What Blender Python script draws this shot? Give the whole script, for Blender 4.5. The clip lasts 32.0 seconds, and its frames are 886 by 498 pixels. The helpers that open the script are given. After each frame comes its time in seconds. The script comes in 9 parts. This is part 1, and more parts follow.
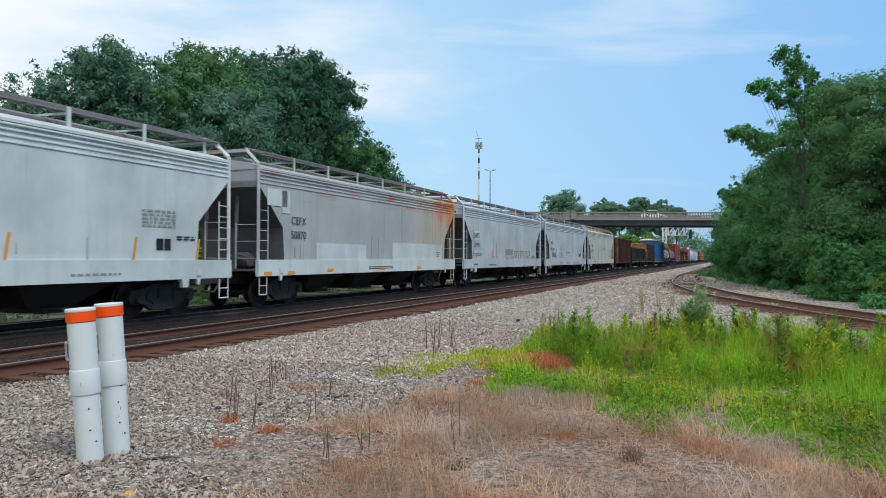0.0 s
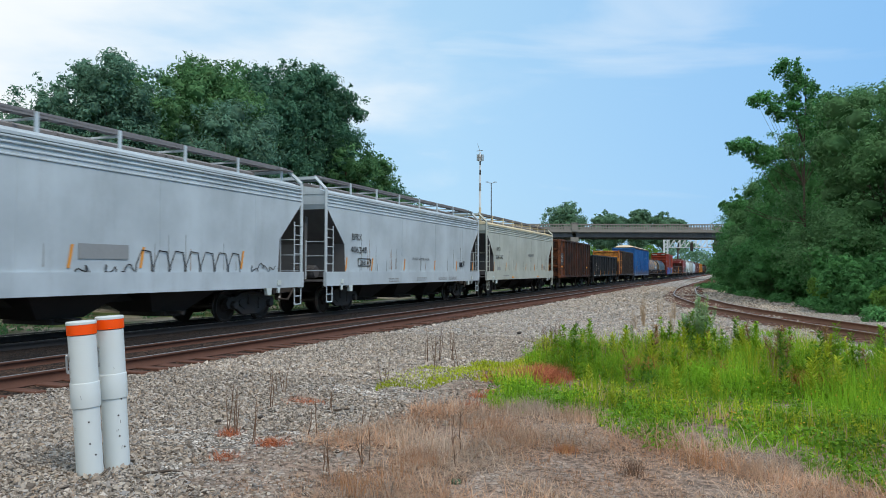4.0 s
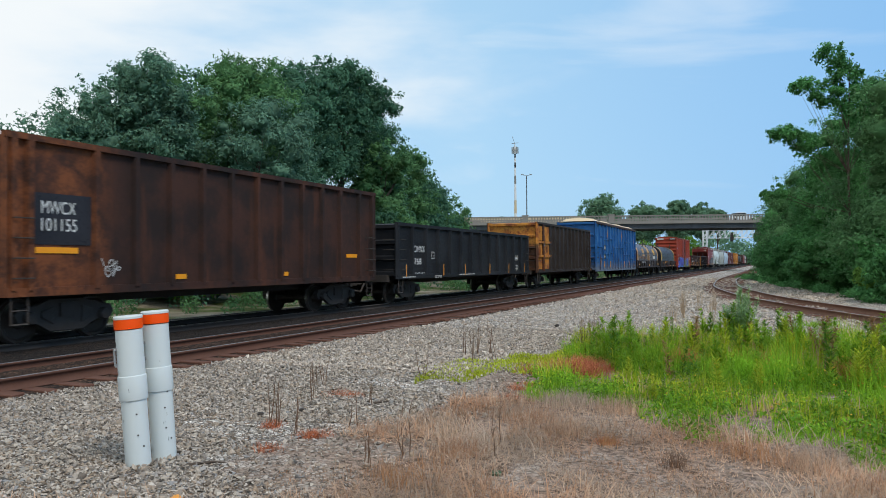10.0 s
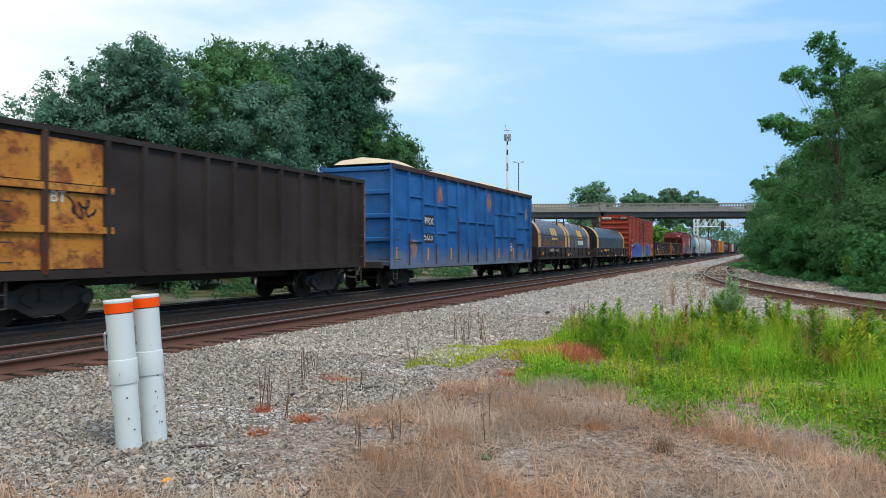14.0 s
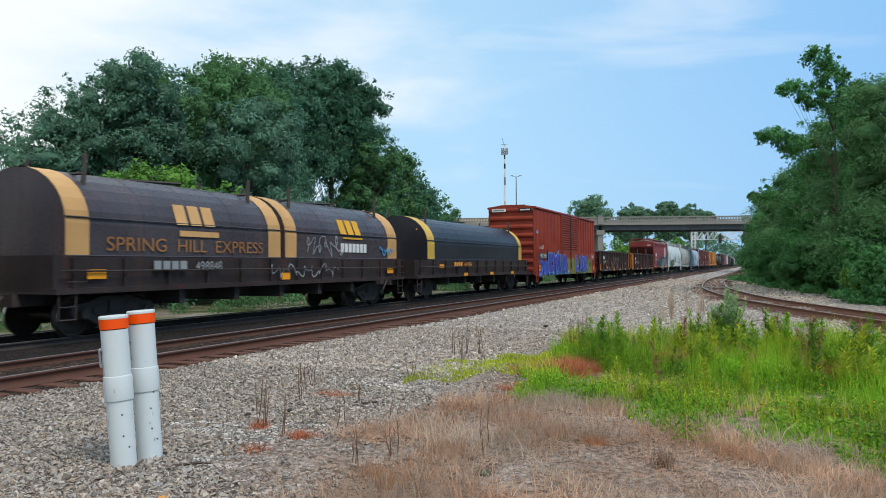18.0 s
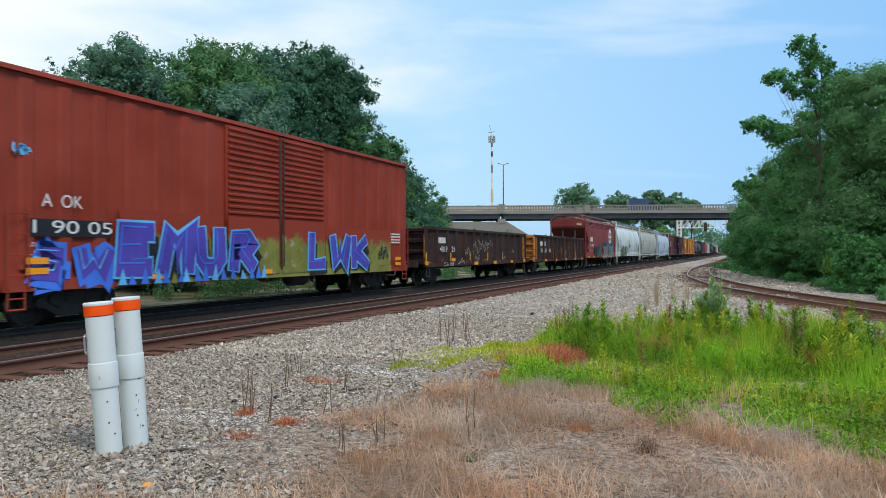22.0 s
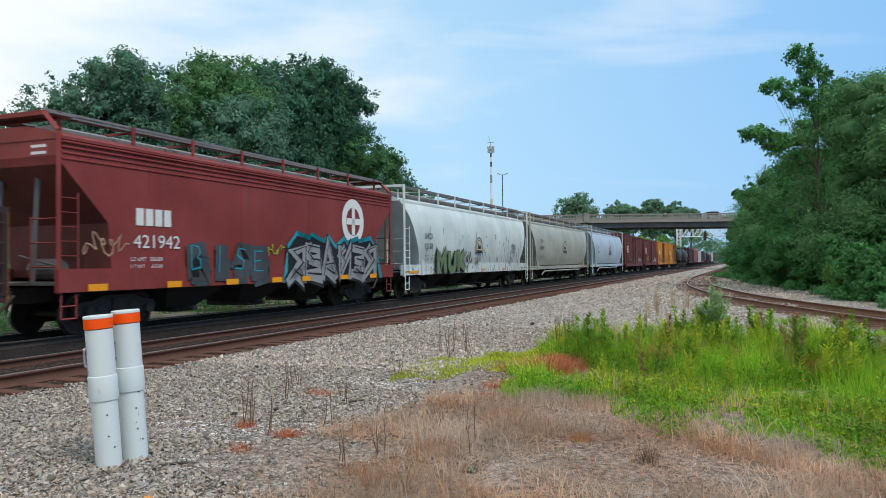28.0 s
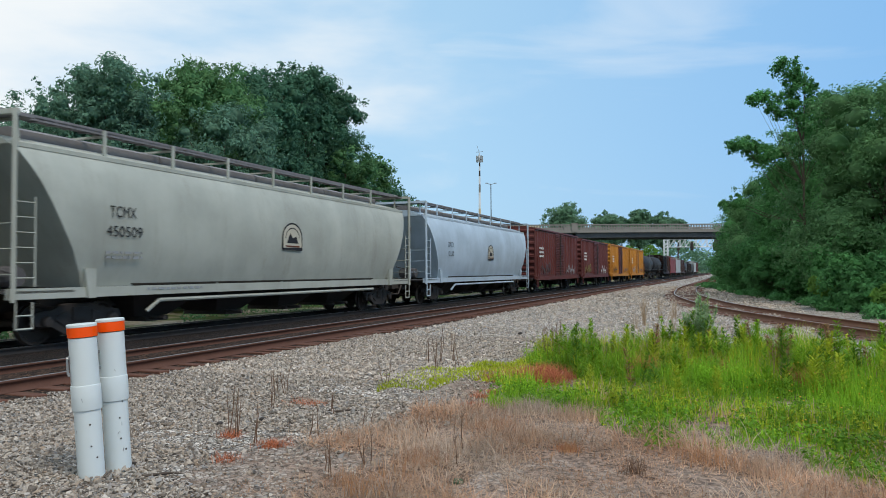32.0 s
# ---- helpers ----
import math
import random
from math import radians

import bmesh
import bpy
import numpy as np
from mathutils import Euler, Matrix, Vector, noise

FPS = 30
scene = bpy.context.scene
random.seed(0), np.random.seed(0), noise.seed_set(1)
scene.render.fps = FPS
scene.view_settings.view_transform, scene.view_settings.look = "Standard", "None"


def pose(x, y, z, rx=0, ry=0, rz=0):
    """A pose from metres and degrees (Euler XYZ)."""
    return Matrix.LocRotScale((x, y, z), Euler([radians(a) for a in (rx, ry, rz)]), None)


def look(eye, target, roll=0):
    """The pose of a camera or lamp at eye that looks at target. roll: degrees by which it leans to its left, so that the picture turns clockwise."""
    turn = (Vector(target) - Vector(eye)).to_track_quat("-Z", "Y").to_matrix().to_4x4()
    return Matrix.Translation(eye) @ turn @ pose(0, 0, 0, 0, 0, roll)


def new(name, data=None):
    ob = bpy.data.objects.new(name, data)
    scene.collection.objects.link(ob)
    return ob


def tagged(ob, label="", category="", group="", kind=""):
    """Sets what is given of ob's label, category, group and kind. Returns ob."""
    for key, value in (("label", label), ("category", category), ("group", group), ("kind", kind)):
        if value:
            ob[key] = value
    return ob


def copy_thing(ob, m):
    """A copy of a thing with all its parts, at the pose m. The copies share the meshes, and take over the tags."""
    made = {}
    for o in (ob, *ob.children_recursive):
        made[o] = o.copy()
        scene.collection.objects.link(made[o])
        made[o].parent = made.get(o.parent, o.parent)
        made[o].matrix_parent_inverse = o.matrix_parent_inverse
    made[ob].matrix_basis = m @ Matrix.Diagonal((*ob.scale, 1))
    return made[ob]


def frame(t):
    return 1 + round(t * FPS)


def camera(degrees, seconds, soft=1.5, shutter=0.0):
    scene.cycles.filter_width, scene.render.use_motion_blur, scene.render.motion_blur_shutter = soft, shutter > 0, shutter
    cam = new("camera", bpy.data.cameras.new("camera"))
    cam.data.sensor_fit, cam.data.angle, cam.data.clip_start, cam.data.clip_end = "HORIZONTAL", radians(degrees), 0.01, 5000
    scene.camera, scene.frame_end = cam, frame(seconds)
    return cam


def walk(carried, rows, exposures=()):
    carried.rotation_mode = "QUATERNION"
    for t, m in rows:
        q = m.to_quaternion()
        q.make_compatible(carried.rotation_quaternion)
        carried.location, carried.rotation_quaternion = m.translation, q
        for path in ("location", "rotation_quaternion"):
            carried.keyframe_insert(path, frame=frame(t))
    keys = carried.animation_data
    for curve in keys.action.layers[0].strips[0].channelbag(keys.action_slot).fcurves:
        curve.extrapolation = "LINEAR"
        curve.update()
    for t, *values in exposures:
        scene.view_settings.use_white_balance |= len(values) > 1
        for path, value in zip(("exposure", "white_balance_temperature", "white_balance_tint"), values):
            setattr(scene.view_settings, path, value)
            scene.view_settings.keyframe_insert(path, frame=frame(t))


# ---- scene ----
cam = camera(60.44, 32.0, soft=0.9, shutter=0.25)
PATH = [
    (0, 0.007, 0.010, 1.524, 90.676, -0.143, -2.459),
    (0.5, 0.002, 0.002, 1.524, 90.669, -0.293, -2.166),
    (1, 0.005, 0.000, 1.520, 90.654, -0.210, -2.289),
    (1.5, 0.001, -0.003, 1.520, 90.636, 0.008, -1.987),
    (2, 0.006, -0.004, 1.517, 90.689, 0.024, -1.926),
    (2.5, 0.003, -0.012, 1.512, 90.316, 0.187, -1.803),
    (3, 0.012, -0.004, 1.522, 90.929, 0.207, -1.822),
    (3.5, 0.016, 0.005, 1.536, 91.628, -0.211, -2.513),
    (5.5, -0.013, -0.017, 1.529, 90.930, 0.286, -0.709),
    (6, -0.009, -0.006, 1.524, 90.735, 0.514, -0.218),
    (6.5, -0.012, -0.005, 1.524, 90.823, 0.542, -0.317),
    (7, -0.014, -0.022, 1.525, 91.003, 0.529, -0.311),
    (7.5, -0.012, -0.008, 1.519, 91.240, 0.730, 0.260),
    (8, -0.011, -0.009, 1.523, 91.019, 0.423, -0.095),
    (8.5, -0.010, -0.011, 1.525, 91.007, 0.415, -0.067),
    (9, -0.007, 0.003, 1.527, 91.170, 0.150, -0.000),
    (9.5, -0.007, -0.011, 1.525, 90.896, 0.322, 0.312),
    (10, -0.009, -0.009, 1.525, 91.104, 0.383, 0.330),
    (10.5, -0.006, -0.014, 1.525, 91.190, 0.548, 0.369),
    (11, -0.001, -0.017, 1.523, 91.271, 0.658, 0.274),
    (11.5, -0.001, -0.015, 1.524, 91.110, 0.596, 0.140),
    (12, -0.001, -0.016, 1.520, 90.668, 0.741, 0.135),
    (12.5, -0.003, -0.012, 1.522, 89.962, 0.516, -0.079),
    (13, -0.010, -0.016, 1.517, 89.750, 0.002, -0.068),
    (13.5, -0.007, -0.013, 1.518, 89.729, -0.042, -0.306),
    (14, -0.004, -0.024, 1.513, 90.121, 0.066, -0.303),
    (14.5, -0.013, 0.015, 1.524, 90.078, -0.413, -0.466),
    (16.5, -0.001, 0.010, 1.518, 90.689, 0.252, -0.341),
    (17, -0.000, 0.008, 1.511, 90.704, -0.000, -0.376),
    (17.5, -0.002, 0.010, 1.517, 90.704, 0.170, -0.523),
    (18, 0.002, 0.007, 1.514, 91.170, 0.322, -0.454),
    (18.5, -0.002, 0.010, 1.515, 91.566, 0.535, -0.518),
    (19, -0.004, 0.009, 1.517, 91.317, 0.377, -0.680),
    (19.5, 0.000, 0.005, 1.520, 90.994, 0.259, -0.577),
    (20, 0.001, 0.004, 1.519, 91.041, 0.182, -0.853),
    (20.5, 0.009, 0.007, 1.519, 90.603, 0.243, -0.927),
    (21, 0.011, 0.011, 1.515, 90.539, 0.463, -1.017),
    (21.5, 0.013, 0.000, 1.513, 90.271, 0.290, -1.300),
    (22, 0.004, 0.000, 1.509, 90.244, 0.181, -1.439),
    (22.5, 0.002, 0.004, 1.506, 90.198, 0.123, -1.568),
    (23, 0.011, 0.007, 1.515, 90.235, 0.296, -1.258),
    (23.5, 0.011, 0.008, 1.512, 90.492, 0.150, -1.370),
    (24, 0.004, 0.009, 1.517, 90.821, 0.230, -1.594),
    (24.5, 0.011, 0.010, 1.514, 90.916, 0.434, -1.523),
    (25, 0.011, 0.009, 1.515, 90.916, 0.423, -1.396),
    (25.5, 0.010, 0.005, 1.521, 90.974, 0.401, -1.402),
    (27.5, 0.011, -0.005, 1.517, 90.847, 0.469, -1.778),
    (28, 0.008, -0.008, 1.513, 91.028, 0.556, -1.451),
    (28.5, 0.003, -0.006, 1.516, 91.318, 0.690, -1.488),
    (29, 0.017, 0.011, 1.518, 91.464, 0.705, -1.614),
    (29.5, 0.009, 0.012, 1.515, 91.287, 0.590, -1.568),
    (30, 0.014, 0.012, 1.520, 91.405, 0.594, -1.885),
    (30.5, 0.008, 0.015, 1.518, 91.236, 0.291, -1.680),
    (31, 0.002, 0.010, 1.520, 91.431, 0.524, -1.815),
    (31.5, 0.005, 0.006, 1.518, 91.615, 0.536, -2.133),
    (32, 0.011, 0.007, 1.518, 91.697, 0.272, -2.344),
]
walk(cam, [(t, pose(x, y, z, rx, ry, rz)) for t, x, y, z, rx, ry, rz in PATH], exposures=((0, 0.02), (2.5, 0.06), (6, -0.04), (9, -0.03), (12, -0.03), (13.5, 0.16), (17, 0.06), (22, 0.1), (25, 0.08), (28, 0.06), (30, -0.04), (32, -0.05)))
# ---- daylight: hazy bright sky, veiled high sun ----
SUN_ELEV, SUN_AZ = 54.0, 138.0      # degrees; azimuth clockwise from +y
world = bpy.data.worlds.new("sky")
scene.world = world
world.use_nodes = True
wn, wl = world.node_tree.nodes, world.node_tree.links
bg = wn["Background"]
sky = wn.new("ShaderNodeTexSky")
sky.sky_type = "NISHITA"
sky.sun_disc = False
sky.sun_elevation, sky.sun_rotation = radians(SUN_ELEV), radians(SUN_AZ)
sky.air_density, sky.dust_density, sky.ozone_density = 1.0, 1.6, 2.2
coord = wn.new("ShaderNodeTexCoord")
stretch = wn.new("ShaderNodeMapping")
stretch.inputs["Scale"].default_value = (1.0, 1.0, 3.2)
wl.new(coord.outputs["Generated"], stretch.inputs["Vector"])
cloud = wn.new("ShaderNodeTexNoise")
cloud.inputs["Scale"].default_value, cloud.inputs["Detail"].default_value = 2.3, 6.0
cloud.inputs["Roughness"].default_value = 0.5
wl.new(stretch.outputs["Vector"], cloud.inputs["Vector"])
sep = wn.new("ShaderNodeSeparateXYZ")
wl.new(coord.outputs["Generated"], sep.inputs[0])
lean = wn.new("ShaderNodeMath")       # the cloud sheet thickens to the west
lean.operation = "MULTIPLY_ADD"
lean.inputs[1].default_value, lean.inputs[2].default_value = -0.72, -0.03
wl.new(sep.outputs["X"], lean.inputs[0])
add = wn.new("ShaderNodeMath")
wl.new(cloud.outputs["Fac"], add.inputs[0])
wl.new(lean.outputs[0], add.inputs[1])
ramp = wn.new("ShaderNodeMapRange")
ramp.interpolation_type = "SMOOTHSTEP"
for k, v in (("From Min", 0.46), ("From Max", 0.82), ("To Min", 0.05), ("To Max", 1.0)):
    ramp.inputs[k].default_value = v
wl.new(add.outputs[0], ramp.inputs["Value"])
mix = wn.new("ShaderNodeMix")
mix.data_type = "RGBA"
haze = wn.new("ShaderNodeMix")          # summer haze over the clear sky
haze.data_type = "RGBA"
haze.inputs["Factor"].default_value = 0.72
wl.new(sky.outputs["Color"], haze.inputs["A"])
tint = wn.new("ShaderNodeMix")          # milky in the middle, clearer blue to the east
tint.data_type = "RGBA"
tint.inputs["A"].default_value, tint.inputs["B"].default_value = (4.7, 8.1, 11.2, 1), (2.2, 5.8, 10.8, 1)
east = wn.new("ShaderNodeMapRange")
for k, v in (("From Min", 0.05), ("From Max", 0.62), ("To Min", 0.0), ("To Max", 1.0)):
    east.inputs[k].default_value = v
wl.new(sep.outputs["X"], east.inputs["Value"])
wl.new(east.outputs["Result"], tint.inputs["Factor"])
wl.new(tint.outputs["Result"], haze.inputs["B"])
wisp = wn.new("ShaderNodeTexNoise")     # thin streaks of high cloud
wisp.inputs["Scale"].default_value, wisp.inputs["Detail"].default_value, wisp.inputs["Distortion"].default_value = 2.6, 7.0, 0.6
streaks = wn.new("ShaderNodeMapping")
streaks.inputs["Scale"].default_value, streaks.inputs["Rotation"].default_value = (1.0, 1.0, 4.5), (0, 0.22, 0)
wl.new(coord.outputs["Generated"], streaks.inputs["Vector"])
wl.new(streaks.outputs["Vector"], wisp.inputs["Vector"])
thin = wn.new("ShaderNodeMapRange")
thin.interpolation_type = "SMOOTHSTEP"
for k, v in (("From Min", 0.48), ("From Max", 0.78), ("To Min", 0.0), ("To Max", 0.36)):
    thin.inputs[k].default_value = v
wl.new(wisp.outputs["Fac"], thin.inputs["Value"])
cover = wn.new("ShaderNodeMath")
cover.operation = "MAXIMUM"
wl.new(ramp.outputs["Result"], cover.inputs[0])
wl.new(thin.outputs["Result"], cover.inputs[1])
wl.new(cover.outputs[0], mix.inputs["Factor"])
wl.new(haze.outputs["Result"], mix.inputs["A"])
mix.inputs["B"].default_value = (9.2, 9.7, 10.0, 1)
wl.new(mix.outputs["Result"], bg.inputs["Color"])
bg.inputs["Strength"].default_value = 0.1

sun = new("sun", bpy.data.lights.new("sun", "SUN"))
sun.data.energy, sun.data.angle, sun.data.color = 2.25, radians(22), (1.0, 0.90, 0.76)
az = radians(SUN_AZ)
far = Vector((math.sin(az), math.cos(az), math.tan(radians(SUN_ELEV))))
sun.matrix_world = look(far * 100, (0, 0, 0))

# ---- materials ----
TURN = radians(23.2)                 # the line's heading, clockwise from +y


class Nodes:
    """A small writer for node materials."""

    def __init__(self, name, rough=0.7, metal=0.0, spec=0.3):
        self.m = bpy.data.materials.new(name)
        self.m.use_nodes = True
        self.n, self.l = self.m.node_tree.nodes, self.m.node_tree.links
        self.b = self.n["Principled BSDF"]
        self.b.inputs["Roughness"].default_value = rough
        self.b.inputs["Metallic"].default_value = metal
        self.b.inputs["Specular IOR Level"].default_value = spec
        self.tc = self.n.new("ShaderNodeTexCoord").outputs["Object"]

    def put(self, kind, **inputs):
        node = self.n.new(kind)
        for key, v in inputs.items():
            s = node.inputs[key]
            if isinstance(v, bpy.types.NodeSocket):
                self.l.new(v, s)
            else:
                s.default_value = v
        return node

    def mapped(self, scale=(1, 1, 1), turn=0.0, src=None):
        return self.put("ShaderNodeMapping", Vector=src or self.tc, Scale=scale, Rotation=(0, 0, turn)).outputs[0]

    def noise(self, scale, detail=3.0, rough=0.55, vec=None):
        return self.put("ShaderNodeTexNoise", Vector=vec or self.tc, Scale=scale, Detail=detail, Roughness=rough).outputs["Fac"]

    def rng(self, v, lo, hi, a=0.0, b=1.0):
        node = self.put("ShaderNodeMapRange", Value=v)
        node.interpolation_type = "SMOOTHSTEP"
        for k, x in zip(("From Min", "From Max", "To Min", "To Max"), (lo, hi, a, b)):
            node.inputs[k].default_value = x
        return node.outputs["Result"]

    def math(self, op, a, b=0.0):
        node = self.n.new("ShaderNodeMath")
        node.operation = op
        for s, v in zip(node.inputs, (a, b)):
            if isinstance(v, bpy.types.NodeSocket):
                self.l.new(v, s)
            else:
                s.default_value = v
        return node.outputs[0]

    def mix(self, fac, a, b, blend="MIX"):
        node = self.n.new("ShaderNodeMix")
        node.data_type, node.blend_type = "RGBA", blend
        for key, v in (("Factor", fac), ("A", a), ("B", b)):
            s = [i for i in node.inputs if i.name == key and (i.type == "RGBA" or key == "Factor")][0]
            if isinstance(v, bpy.types.NodeSocket):
                self.l.new(v, s)
            else:
                s.default_value = v if key == "Factor" else (*v, 1)
        return [o for o in node.outputs if o.type == "RGBA"][0]

    def colour(self, sock):
        self.l.new(sock, self.b.inputs["Base Color"])

    def bump(self, h, strength=0.3, dist=0.01):
        node = self.put("ShaderNodeBump", Height=h, Strength=strength, Distance=dist)
        self.l.new(node.outputs[0], self.b.inputs["Normal"])


def dim(c, k):
    return tuple(x * k for x in c)


def painted(name, col, dirt=(0.07, 0.06, 0.05), amount=0.5, rust=0.0, rust_col=(0.16, 0.055, 0.022), rough=0.5, fade=0.12, spot=2.6):
    """Weathered vehicle paint: faded in patches, streaked downwards, sprinkled with rust."""
    k = Nodes(name, rough, spec=0.2)
    big = k.noise(0.55, 4)
    grain = k.noise(14, 5, 0.65)
    base = k.mix(k.rng(big, 0.3, 0.7), dim(col, 1 - fade), tuple(min(0.9, x * (1 + fade) + 0.01) for x in col))
    streak = k.noise(1.0, 5, 0.6, k.mapped((2.3, 2.3, 0.22)))
    soil = k.math("MULTIPLY", k.rng(streak, 0.45, 0.8), k.rng(grain, 0.25, 0.75, 0.4, 1.0))
    c = k.mix(k.math("MULTIPLY", soil, amount), base, dirt)
    if rust:
        spots = k.noise(spot, 7, 0.68)
        c = k.mix(k.rng(spots, 0.72 - 0.3 * rust, 0.8 - 0.3 * rust), c, k.mix(grain, rust_col, dim(rust_col, 0.45)))
    k.colour(c)
    k.l.new(k.rng(grain, 0.2, 0.8, rough - 0.1, rough + 0.2), k.b.inputs["Roughness"])
    k.bump(k.math("ADD", grain, k.math("MULTIPLY", big, 3.0)), 0.25, 0.004)
    return k.m


def plain(name, col, rough=0.6, metal=0.0, var=0.25, scale=9.0, bump=0.2):
    """A small-scale material: one colour with grain and blotches."""
    k = Nodes(name, rough, metal)
    g = k.noise(scale, 5, 0.65)
    h = k.noise(scale * 0.13, 3)
    k.colour(k.mix(k.math("MULTIPLY", k.math("ADD", g, h), 0.5), dim(col, 1 - var), tuple(min(0.95, x * (1 + var)) for x in col)))
    k.bump(g, bump, 0.005)
    return k.m


